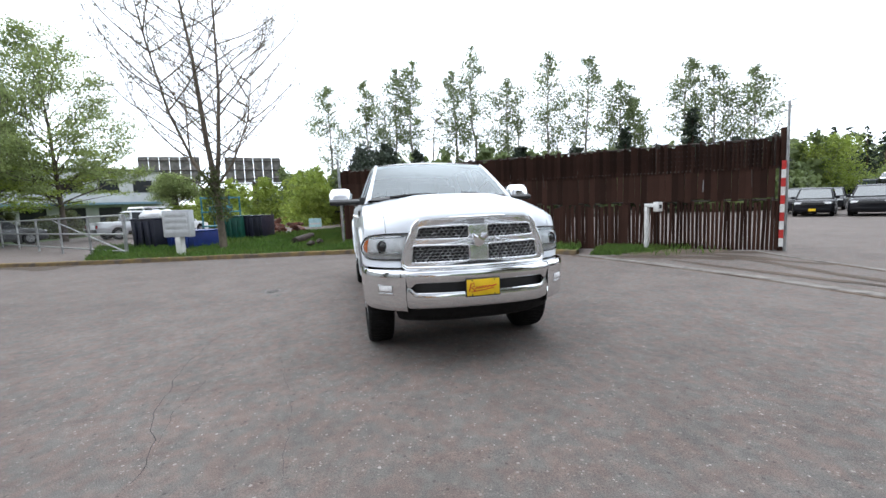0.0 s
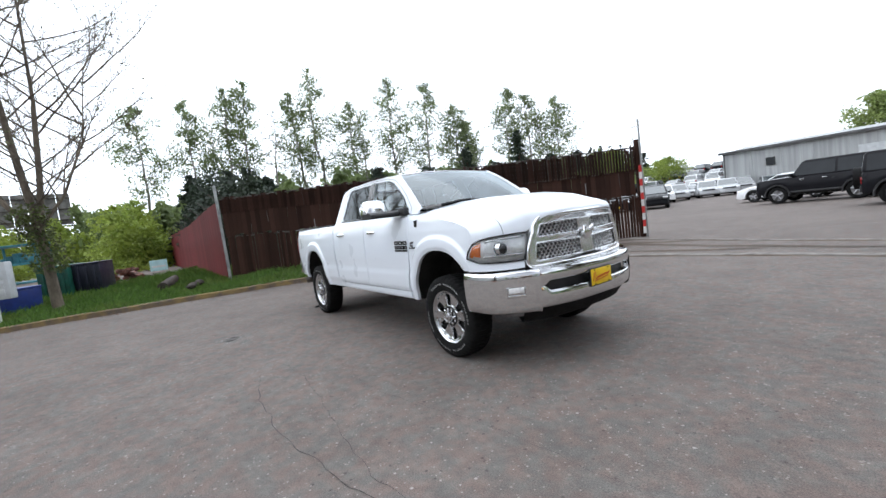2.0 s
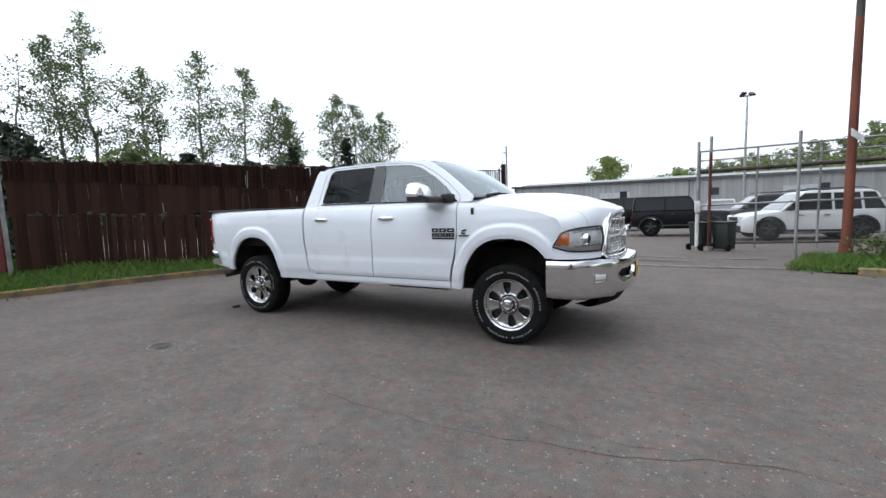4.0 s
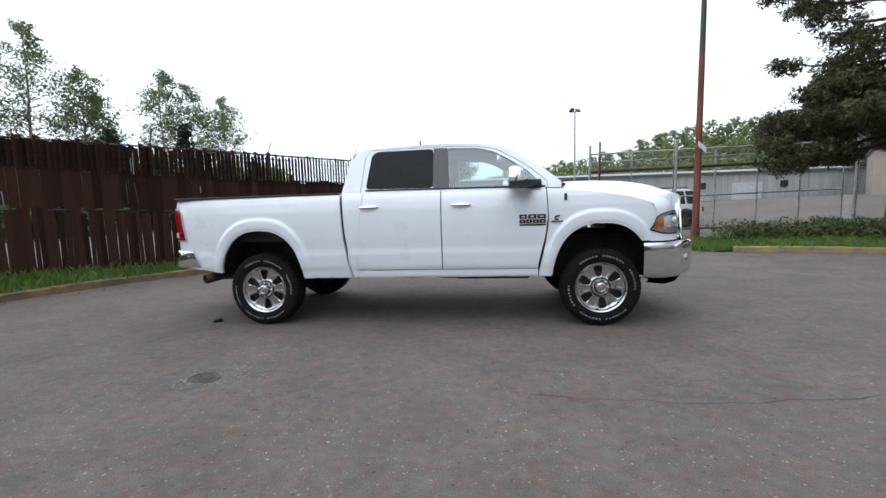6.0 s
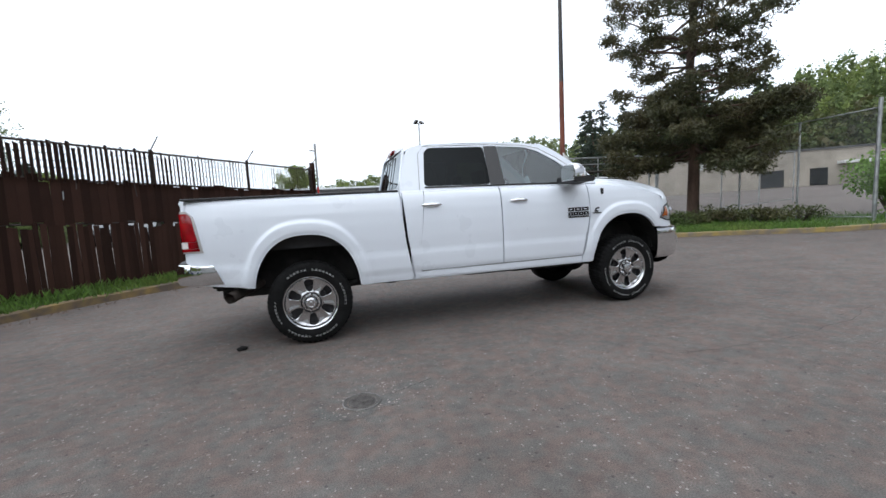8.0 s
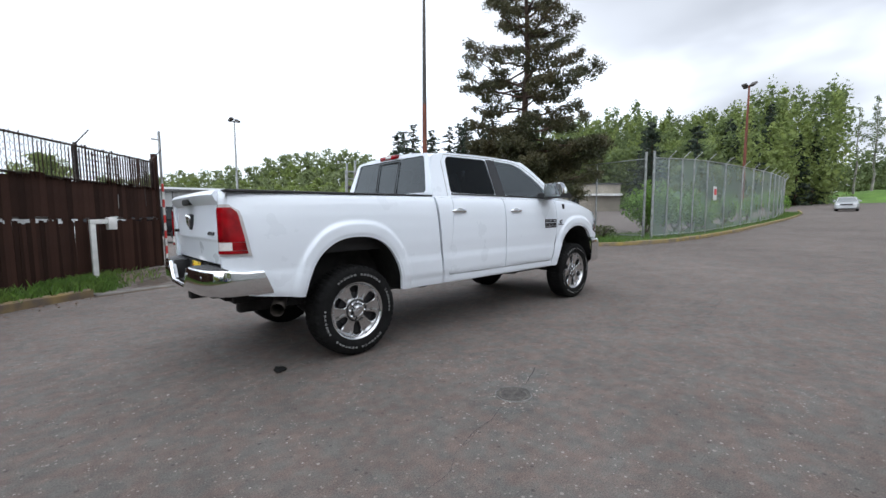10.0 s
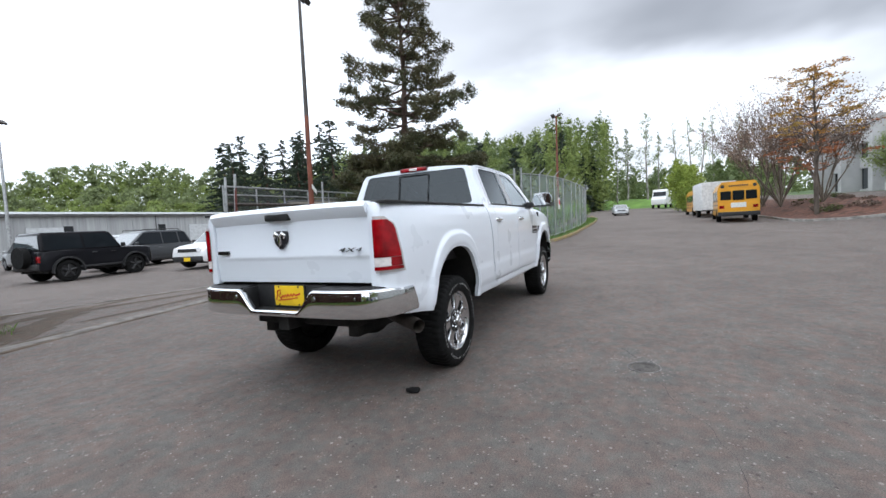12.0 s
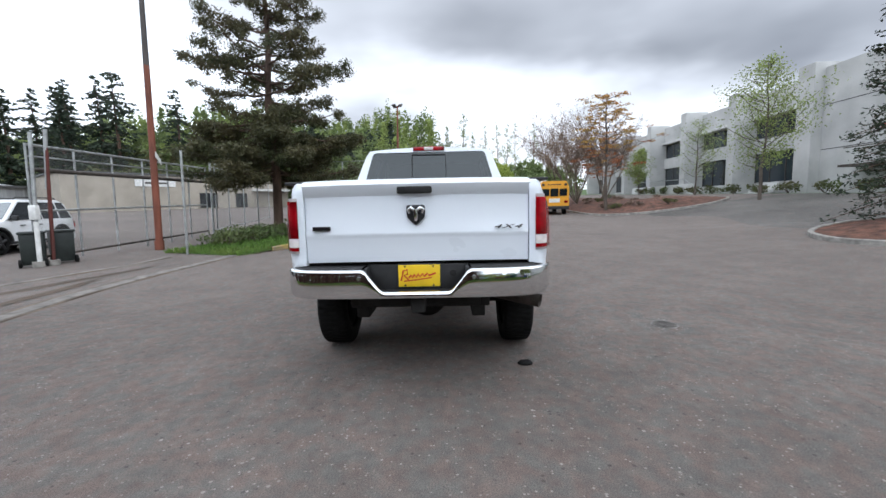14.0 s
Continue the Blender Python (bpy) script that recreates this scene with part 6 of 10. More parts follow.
# sliding gate parked along the lot, its posts and bins
for (x, y, hgt, mt, lab) in ((4.40, 9.72, 3.32, M_RUSTRED, "rust-stained steel gate post"), (4.10, 9.80, 3.22, M_GALV, "galvanised gate post with white collar")):
    gp = thing("gate_post", lab + " at the driveway", "gate post")
    bm = bmesh.new()
    a, b = upright(x, y, 0, hgt)
    tube(bm, [a, (b[0], b[1] - 0.10, b[2])], 0.041, 10)
    part("pipe", bm, mt, gp, smooth=50)
    bm = bmesh.new()
    tube(bm, [(x, y, 0.0), (x, y, 0.14)], 0.13, 12)
    part("footing", bm, M_CONC, gp, smooth=40)
    if mt is M_GALV:
        bm = bmesh.new()
        box(bm, x - 0.07, x + 0.07, y - 0.12, y + 0.05, 1.15, 1.50, 0.02)
        part("latch_box", bm, M_SIGNWHITE, gp, smooth=40)
        bm = bmesh.new()
        tube(bm, [(x, y - 0.03, 0.14), (x, y - 0.05, 1.1)], 0.052, 10)
        part("collar", bm, M_SIGNWHITE, gp, smooth=40)
    else:
        bm = bmesh.new()
        tube(bm, [(x, y - 0.06, 1.9), (x, b[1] - 0.11, hgt + 0.01)], 0.044, 10)
        part("bare_top", bm, M_GALV, gp, smooth=40)
sgate = thing("sliding_gate", "open sliding pipe gate with chain-link, parked along the lot edge", "gate")
G0, G1 = Vector((4.15, 9.90)), Vector((12.6, 10.5))
for zz, r, mt in ((2.95, 0.030, M_GALV), (2.68, 0.022, M_GALV), (2.36, 0.055, M_DARKPIPE), (1.36, 0.028, M_GALV), (0.22, 0.032, M_DARKPIPE)):
    bm = bmesh.new()
    tube(bm, [(G0.x, G0.y + LEAN_Y * zz, zz), (G1.x, G1.y + LEAN_Y * zz, zz + 0.16)], r, 8)
    part("rail", bm, mt, sgate, smooth=50)
for i in range(7):
    p = G0.lerp(G1, i / 6)
    bm = bmesh.new()
    tube(bm, [(p.x, p.y, 0.10), (p.x, p.y + LEAN_Y * 3, 2.98 + 0.16 * i / 6)], 0.028, 8)
    part("stile", bm, M_GALV, sgate, smooth=50)
bm = bmesh.new()
grid_sheet(bm, [[(G0.x, G0.y, 0.22), (G0.x, G0.y - 0.05, 2.95)], [(G1.x, G1.y, 0.3), (G1.x, G1.y - 0.05, 3.1)]])
part("wire_mesh", bm, M_WIRE, sgate, "chain-link wire")
bm = bmesh.new()
a, b = upright(5.9, 7.27, 0.05, 2.96)
tube(bm, [a, b], 0.034, 10)
tagged(link_mesh("steel_post", bm, M_GALV, smooth=50), "weathered grey single steel post on the grass corner", "post")


def wheelie_bin(x, y, rz):
    e = thing("waste_bin", "dark green plastic wheeled bin beside the gate post", "waste bin", "", (x, y, ground_z(x, y)), rz)
    bm = bmesh.new()
    prof = [(-0.18, 0.05), (0.18, 0.05), (0.235, 0.80), (-0.235, 0.80)]
    extrude_profile(bm, prof, "y", -0.22, 0.22, 0.02)
    part("body", bm, M_BIN, e, smooth=40)
    bm = bmesh.new()
    box(bm, -0.26, 0.26, -0.245, 0.245, 0.80, 0.86, 0.02)
    part("lid", bm, M_BIN, e, smooth=40)
    for s in (-1, 1):
        bm = bmesh.new()
        tube(bm, [(-0.20, s * 0.20, 0.10), (-0.20, s * 0.26, 0.10)], 0.10, 12)
        part("wheel", bm, M_RUBBER, e, smooth=40)


M_BIN = mat("dark_bin_plastic", (0.016, 0.022, 0.020), 0.55, var=0.2, scale=5)
for x, y, rz in ((4.80, 9.85, 55), (4.22, 10.02, 40)):
    wheelie_bin(x, y, rz)

# roadside chain-link fence with barbed arms
def wire_fence(name, label, pts, hgt, wire, step, arm=True):
    e = thing(name, label, "fence")
    line = curve_pts(pts, step)
    posts = []
    for i, (x, y) in enumerate(line):
        g = ground_z(x, y) + 0.12
        bm = bmesh.new()
        r = 0.05 if i == 0 else 0.032
        tube(bm, [(x, y, g - 0.15), (x, y + LEAN_Y * hgt, g + hgt + (0.25 if i == 0 else 0))], r, 8)
        if arm and i:
            tube(bm, [(x, y + LEAN_Y * hgt, g + hgt), (x + 0.10, y - 0.30, g + hgt + 0.28)], 0.018, 6)
        part("post", bm, M_GALV, e, smooth=50)
        posts.append((x, y, g))
    for zz in (hgt, 0.08):
        bm = bmesh.new()
        tube(bm, [(x, y + LEAN_Y * zz, g + zz) for x, y, g in posts], 0.02, 6)
        part("rail", bm, M_GALV, e, smooth=50)
    bm = bmesh.new()
    grid_sheet(bm, [[(x, y + 0.03, g), (x, y + 0.03 + LEAN_Y * hgt, g + hgt)] for x, y, g in posts])
    part("wire_mesh", bm, wire, e, "chain-link wire")
    return e


wire_fence("chain_link_fence", "chain-link fence with grey-green slats and barbed arms along the road", [(12.8, 2.20), (14.4, 1.75), (16.5, 1.45), (22, 1.4), (30, 1.65), (40, 2.5), (47, 3.5)], 3.0, M_WIREGREEN, 2.15)
wire_fence("chain_link_fence", "plain chain-link fence between verge and parking lot", [(12.8, 2.5), (12.95, 6.5), (12.8, 10.2)], 3.0, M_WIRE, 3.0, arm=False)
wire_fence("chain_link_fence", "chain-link fence behind the pine", [(13.0, 10.5), (18, 11.5), (26, 13.5)], 2.9, M_WIRE, 3.2, arm=False)
bm = bmesh.new()
box(bm, 17.2, 17.65, 1.345, 1.375, 1.75, 2.35, 0.004)
sgn_ob = link_mesh("fence_sign", bm, M_SIGNWHITE, smooth=40)
tagged(sgn_ob, "small white and red sign tied to the chain-link fence", "sign")
bm = bmesh.new()
box(bm, 17.26, 17.59, 1.337, 1.343, 1.98, 2.24, 0.0)
part("sign_print", bm, M_SIGNRED, sgn_ob)


# ---- light poles ----
def light_pole(x, y, hgt, r, lower, label, heads=2, spread=0.7, rz=20, lean=0.0):
    e = thing("light_pole", label, "light pole", "flood light poles", (x, y, ground_z(x, y)), 0)
    bm = bmesh.new()
    split = hgt * (0.56 if lower is M_RUSTPOLE else 0.35)
    tube(bm, [(0, 0, 0), (lean * split / hgt, LEAN_Y * split, split)], [r * 1.25, r], 12)
    part("lower_shaft", bm, lower, e, smooth=50)
    bm = bmesh.new()
    tube(bm, [(lean * split / hgt, LEAN_Y * split, split - 0.01), (lean, LEAN_Y * hgt, hgt)], [r, r * 0.6], 12)
    part("upper_shaft", bm, (M_POLEGREY if x < 20 else M_RUSTPOLE) if lower is M_RUSTPOLE else M_GALV, e, smooth=50)
    bm = bmesh.new()
    tube(bm, [(0, 0, 0), (0, 0, 0.30)], r * (1.6 if lower is M_RUSTPOLE else 2.6), 14)
    part("footing", bm, M_CONC if lower is not M_RUSTPOLE else M_RUSTPOLE, e, smooth=40)
    d = Vector((math.cos(radians(rz)), math.sin(radians(rz)), 0))
    bm = bmesh.new()
    tube(bm, [Vector((lean, LEAN_Y * hgt, hgt - 0.12)) - d * spread * 0.5, Vector((lean, LEAN_Y * hgt, hgt - 0.12)) + d * spread * 0.5], r * 0.35, 6)
    part("cross_arm", bm, M_POLEGREY, e)
    for k in range(heads):
        s = -1 + 2 * k / max(1, heads - 1)
        bm = bmesh.new()
        m = pose(lean + d.x * spread * 0.5 * s, LEAN_Y * hgt + d.y * spread * 0.5 * s, hgt + 0.02, 35 * s, 0, rz)
        box(bm, -0.20, 0.20, -0.24, 0.24, -0.07, 0.10, 0.03, m)
        part("flood_head", bm, M_POLEGREY, e, "dark flood light head", smooth=40)


light_pole(7.27, 9.02, 10.1, 0.085, M_RUSTPOLE, "tall rust-brown steel light pole with flood heads on the verge")
bm = bmesh.new()
grid_sheet(bm, [[(7.20 + 0.035 * i, 8.845 - 0.012 * math.sin(i * 0.9), 2.95 - 0.03 * i + 0.06 * j) for j in range(4)] for i in range(8)])
solidify(bm, 0.003)
tagged(link_mesh("paper_pennant", bm, M_SIGNWHITE, smooth=60), "small white paper pennant tied to the rust-brown pole", "pennant")
light_pole(9.3, 40.3, 10.6, 0.11, M_GALV, "grey light pole with flood heads over the car lot")
light_pole(40.0, 5.3, 11.1, 0.11, M_RUSTPOLE, "rust-brown light pole behind the road fence", rz=70)

# ---- west corner: tree lawn clutter ----
M_BOXGREY = mat("pale_grey_cabinet_paint", (0.50, 0.52, 0.53), 0.55, var=0.12, scale=3)
M_BLUEBIN = mat("blue_skip_paint", (0.012, 0.035, 0.20), 0.5, var=0.2, scale=4)
M_NAVY = mat("navy_black_skip", (0.012, 0.014, 0.03), 0.5, var=0.2, scale=4)
M_GREENBIN = mat("green_skip_paint", (0.010, 0.085, 0.06), 0.5, var=0.25, scale=4)
M_TEAL = mat("teal_machine_paint", (0.05, 0.22, 0.27), 0.5, var=0.25, scale=3)
M_RUST = mat("rusty_scrap", (0.14, 0.055, 0.035), 0.85, var=0.45, scale=3, bump=0.4, bscale=20)
M_TARP = mat("white_bag_plastic", (0.70, 0.71, 0.72), 0.5, var=0.1, scale=5, bump=0.5, bscale=12)
M_TIMBER = mat("dark_weathered_timber", (0.06, 0.045, 0.035), 0.9, var=0.35, scale=5, bump=0.5, bscale=30, stretch=(0.3, 1, 1))

cab_box = thing("sign_cabinet", "pale grey sign cabinet on a short white post on the lawn", "sign cabinet", at=(-9.0, -6.45, 0.10), rz=-25)
bm = bmesh.new()
box(bm, -0.10, 0.10, -0.10, 0.10, 0, 0.62, 0.01)
part("post", bm, M_SIGNWHITE, cab_box, smooth=40)
bm = bmesh.new()
box(bm, -0.11, 0.11, -0.52, 0.52, 0.62, 1.50, 0.025)
part("cabinet", bm, M_BOXGREY, cab_box, smooth=40)
for k in range(4):
    bm = bmesh.new()
    box(bm, 0.108, 0.118, -0.42, 0.42, 0.72 + k * 0.19, 0.86 + k * 0.19, 0.006)
    part("slot_panel", bm, M_BOXGREY, cab_box, smooth=40)


def skip(x, y, rz, sx, sy, sz, material, label, lid=None):
    e = thing("waste_container", label, "waste container", at=(x, y, 0.04), rz=rz)
    bm = bmesh.new()
    extrude_profile(bm, [(-sx * 0.46, 0.10), (sx * 0.46, 0.10), (sx * 0.5, sz), (-sx * 0.5, sz)], "y", -sy / 2, sy / 2, 0.02)
    part("body", bm, material, e, smooth=30)
    for k in (-0.3, 0.0, 0.3):
        bm = bmesh.new()
        box(bm, sx * 0.485, sx * 0.53, k * sy - 0.04, k * sy + 0.04, 0.2, sz - 0.05, 0.01)
        part("rib", bm, material, e, smooth=30)
    bm = bmesh.new()
    box(bm, -sx * 0.52, sx * 0.52, -sy * 0.51, sy * 0.51, sz, sz + 0.07, 0.02)
    part("lid", bm, lid or material, e, smooth=30)
    for sx_, sy_ in ((-1, -1), (-1, 1), (1, -1), (1, 1)):
        bm = bmesh.new()
        tube(bm, [(sx_ * sx * 0.38, sy_ * sy * 0.4 - 0.03, 0.07), (sx_ * sx * 0.38, sy_ * sy * 0.4 + 0.03, 0.07)], 0.07, 10)
        part("castor", bm, M_RUBBER, e)
    return e


skip(-11.6, -8.0, -35, 1.3, 1.25, 1.25, M_NAVY, "dark navy waste container with white bags on top", M_NAVY)
for k in range(4):
    bag = bmesh.new()
    bmesh.ops.create_icosphere(bag, subdivisions=3, radius=0.33, matrix=Matrix.Translation((-11.9 + 0.35 * (k % 2) + 0.1 * k, -8.35 + 0.3 * k, 1.44)) @ Matrix.Diagonal((1.2, 1.2, 0.65, 1)))
    for v in bag.verts:
        v.co += v.normal * 0.07 * noise.noise(v.co * 4)
    tagged(link_mesh("rubbish_bag", bag, M_TARP, smooth=60), "white plastic rubbish bag heaped on the navy container", "rubbish bag", "rubbish bags")
skip(-11.2, -6.75, -30, 1.2, 1.25, 0.75, M_BLUEBIN, "low blue waste container on the lawn")
skip(-14.0, -5.75, -12, 1.5, 0.80, 1.22, M_GREENBIN, "green waste container with dark side beside the tree", M_GREENBIN)
skip(-14.2, -4.92, -12, 1.5, 0.78, 1.20, M_NAVY, "dark waste container next to the green one")
fr = thing("metal_rack", "pale teal metal rack standing behind the waste containers", "metal rack", at=(-17.0, -7.2, 0), rz=-15)
for k in range(4):
    bm = bmesh.new()
    tube(bm, [(-0.5 + (k // 2) * 1.0, -0.7 + (k % 2) * 1.4, 0), (-0.5 + (k // 2) * 1.0, -0.7 + (k % 2) * 1.4, 2.3)], 0.045, 6)
    part("upright", bm, M_TEAL, fr)
for z in (0.8, 1.5, 2.2):
    bm = bmesh.new()
    box(bm, -0.55, 0.55, -0.75, 0.75, z, z + 0.07, 0.01)
    part("shelf", bm, M_TEAL, fr)
for k in range(5):
    bm = bmesh.new()
    box(bm, -0.4 + 0.1 * k, 0.1 + 0.1 * k, -0.6 + 0.25 * k, -0.4 + 0.25 * k, 1.575, 1.80 + 0.08 * (k % 3), 0.03)
    part("bin", bm, M_TEAL, fr, smooth=40)
for k, (x, y, z, s) in enumerate(((-19.6, -5.2, 0, 0.45), (-22.0, -4.4, 0, 0.4), (-24.5, -6.0, 0, 0.6))):
    bm = bmesh.new()
    for j in range(9):
        box(bm, -0.5, 0.5, -0.12, 0.12, -0.08, 0.08, 0.02, pose(x + random.uniform(-.5, .5), y + random.uniform(-.5, .5), 0.2 + 0.13 * j * s, random.uniform(-25, 25), random.uniform(-35, 35), random.uniform(0, 180)))
    tagged(link_mesh("scrap_heap", bm, M_RUST, smooth=40), "heap of rusty brown scrap metal on the yard", "scrap heap", kind="stuff")
bm = bmesh.new()
tube(bm, [(-10.6, -3.05, 0.26), (-11.9, -2.75, 0.30), (-13.0, -2.6, 0.33)], [0.15, 0.17, 0.13], 10)
tagged(link_mesh("log", bm, M_TIMBER, smooth=60), "dark fallen log lying on the grass", "log")
for k, (x, y) in enumerate(((-9.1, -2.35), (-9.9, -2.1))):
    bm = bmesh.new()
    bmesh.ops.create_icosphere(bm, subdivisions=2, radius=0.16, matrix=Matrix.Translation((x, y, 0.27)) @ Matrix.Diagonal((1.5, 0.9, 0.6, 1)))
    for v in bm.verts:
        v.co += v.normal * 0.04 * noise.noise(v.co * 6)
    tagged(link_mesh("rock", bm, M_TIMBER, smooth=60), "dark mossy rock in the grass", "rock", "rocks in the grass")
sg = thing("yard_sign", "small pale teal yard sign on wire legs in the grass", "sign", at=(-20.5, -2.9, 0.05), rz=-10)
bm = bmesh.new()
box(bm, -0.01, 0.01, -0.38, 0.38, 0.35, 0.90, 0.003)
part("board", bm, mat("pale_teal_sign", (0.45, 0.68, 0.70), 0.5), sg)
bm = bmesh.new()
box(bm, 0.011, 0.013, -0.30, 0.30, 0.52, 0.62)
part("print_bar", bm, M_SIGNWHITE, sg)
for s in (-1, 1):
    bm = bmesh.new()
    tube(bm, [(0, s * 0.25, 0), (0, s * 0.25, 0.4)], 0.012, 6)
    part("leg", bm, M_GALV, sg)
# pipe fence towards the south-west
pf = thing("pipe_fence", "galvanised pipe barrier fence beside the lawn", "fence")
PF0, PF1 = Vector((-9.75, -8.35)), Vector((-21.5, -19.5))
for zz in (1.42, 0.78, 0.2):
    bm = bmesh.new()
    tube(bm, [(PF0.x, PF0.y, zz + 0.08), (PF1.x, PF1.y, zz)], 0.033, 8)
    part("rail", bm, M_GALV, pf, smooth=50)
for i in range(6):
    p = PF0.lerp(PF1, i / 5)
    bm = bmesh.new()
    tube(bm, [(p.x, p.y, -0.05), (p.x, p.y, 1.52 - 0.08 * i / 5)], 0.055 if i == 0 else 0.04, 10)
    part("post", bm, M_GALV, pf, smooth=50)
bm = bmesh.new()
tube(bm, [(PF0.x, PF0.y, 0.25), (PF0.lerp(PF1, 0.45).x, PF0.lerp(PF1, 0.45).y, 1.40)], 0.025, 6)
part("brace", bm, M_GALV, pf)
bm = bmesh.new()
grid_sheet(bm, [[(PF0.x, PF0.y, 0.2), (PF0.x, PF0.y, 1.48)], [(PF1.x, PF1.y, 0.2), (PF1.x, PF1.y, 1.4)]])
part("wire_mesh", bm, M_WIRE, pf, "chain-link wire")


def billboard(x, y, z, w, hgt, rz):
    e = thing("billboard", "large grey billboard seen from its back frame on a post", "billboard", "billboards", (x, y, 0), rz)
    bm = bmesh.new()
    tube(bm, [(0.2, 0, 0), (0.2, 0, z)], 0.35, 12)
    part("column", bm, M_DARKPIPE, e, smooth=50)
    for k in range(6):
        bm = bmesh.new()
        box(bm, -0.05, 0.05, -w / 2 + w * k / 6 + 0.03, -w / 2 + w * (k + 1) / 6 - 0.03, z, z + hgt, 0.01)
        part("panel", bm, M_BILL, e)
    for zz in (z + hgt * 0.15, z + hgt * 0.5, z + hgt * 0.85):
        bm = bmesh.new()
        box(bm, 0.06, 0.20, -w / 2, w / 2, zz - 0.06, zz + 0.06)
        part("stringer", bm, M_DARKPIPE, e)
    bm = bmesh.new()
    box(bm, 0.1, 0.9, -w / 2, w / 2, z - 0.25, z - 0.12)
    part("catwalk", bm, M_DARKPIPE, e)


M_BILL = mat("weathered_billboard_backing", (0.20, 0.19, 0.18), 0.8, var=0.3, scale=1.5)
billboard(-56, -12.8, 5.5, 7.0, 3.4, 12)
billboard(-56, -23.0, 5.5, 7.0, 3.6, 8)


# ---- vehicles ----
CAR_MATS = {}


def car_paint(name, col, metal=0.0):
    if name not in CAR_MATS:
        CAR_MATS[name] = mat(name + "_car_paint", col, 0.34 if col[0] > 0.03 else 0.22, metal, var=0.03, scale=1.0, coat=0.35 if col[0] > 0.03 else 0.0, spec=0.5 if col[0] > 0.03 else 0.12, fine=0.0)
    return CAR_MATS[name]


M_CARGLASS = mat("dark_car_glass", (0.012, 0.015, 0.018), 0.03, var=0.1, spec=0.22, fine=0.0)
M_ALLOY = mat("dull_alloy_rim", (0.30, 0.30, 0.31), 0.42, 0.6, var=0.15, scale=8)
M_CARSCREEN = mat("car_windscreen", (0.05, 0.065, 0.07), 0.02, var=0.1, coat=1.0, spec=1.0, fine=0.0)
SHAPES = {
    # shoulder line of the lower body and outline of the glasshouse (shares of length and height), wheel radius, sill height, roundness of the ends
    "suv": ([(-0.5, 0.53), (-0.47, 0.60), (-0.40, 0.615), (0.20, 0.60), (0.30, 0.585), (0.42, 0.545), (0.48, 0.48), (0.5, 0.42)],
            [(-0.475, 0.58), (-0.41, 0.94), (-0.35, 1.0), (0.02, 1.0), (0.07, 0.965), (0.245, 0.59)], 0.36, 0.16, 0.24),
    "boxy": ([(-0.5, 0.58), (-0.49, 0.635), (-0.40, 0.64), (0.20, 0.64), (0.44, 0.615), (0.49, 0.595), (0.5, 0.55)],
             [(-0.490, 0.62), (-0.475, 0.95), (-0.45, 1.0), (0.08, 1.0), (0.11, 0.97), (0.195, 0.625)], 0.40, 0.24, 0.10),
    "sedan": ([(-0.5, 0.50), (-0.47, 0.62), (-0.30, 0.665), (0.22, 0.64), (0.35, 0.60), (0.45, 0.53), (0.5, 0.42)],
              [(-0.40, 0.62), (-0.22, 0.95), (-0.12, 1.0), (0.03, 0.99), (0.08, 0.95), (0.27, 0.61)], 0.33, 0.15, 0.26),
    "pickup": ([(-0.5, 0.56), (-0.49, 0.62), (-0.16, 0.625), (0.20, 0.62), (0.42, 0.585), (0.485, 0.55), (0.5, 0.46)],
               [(-0.17, 0.60), (-0.15, 0.95), (-0.11, 1.0), (0.07, 1.0), (0.11, 0.97), (0.21, 0.61)], 0.38, 0.24, 0.12),
    "van": ([(-0.5, 0.46), (-0.49, 0.52), (-0.30, 0.53), (0.25, 0.53), (0.40, 0.47), (0.48, 0.40), (0.5, 0.32)],
            [(-0.488, 0.51), (-0.48, 0.95), (-0.45, 1.0), (0.16, 1.0), (0.22, 0.96), (0.38, 0.49)], 0.34, 0.16, 0.16),
}


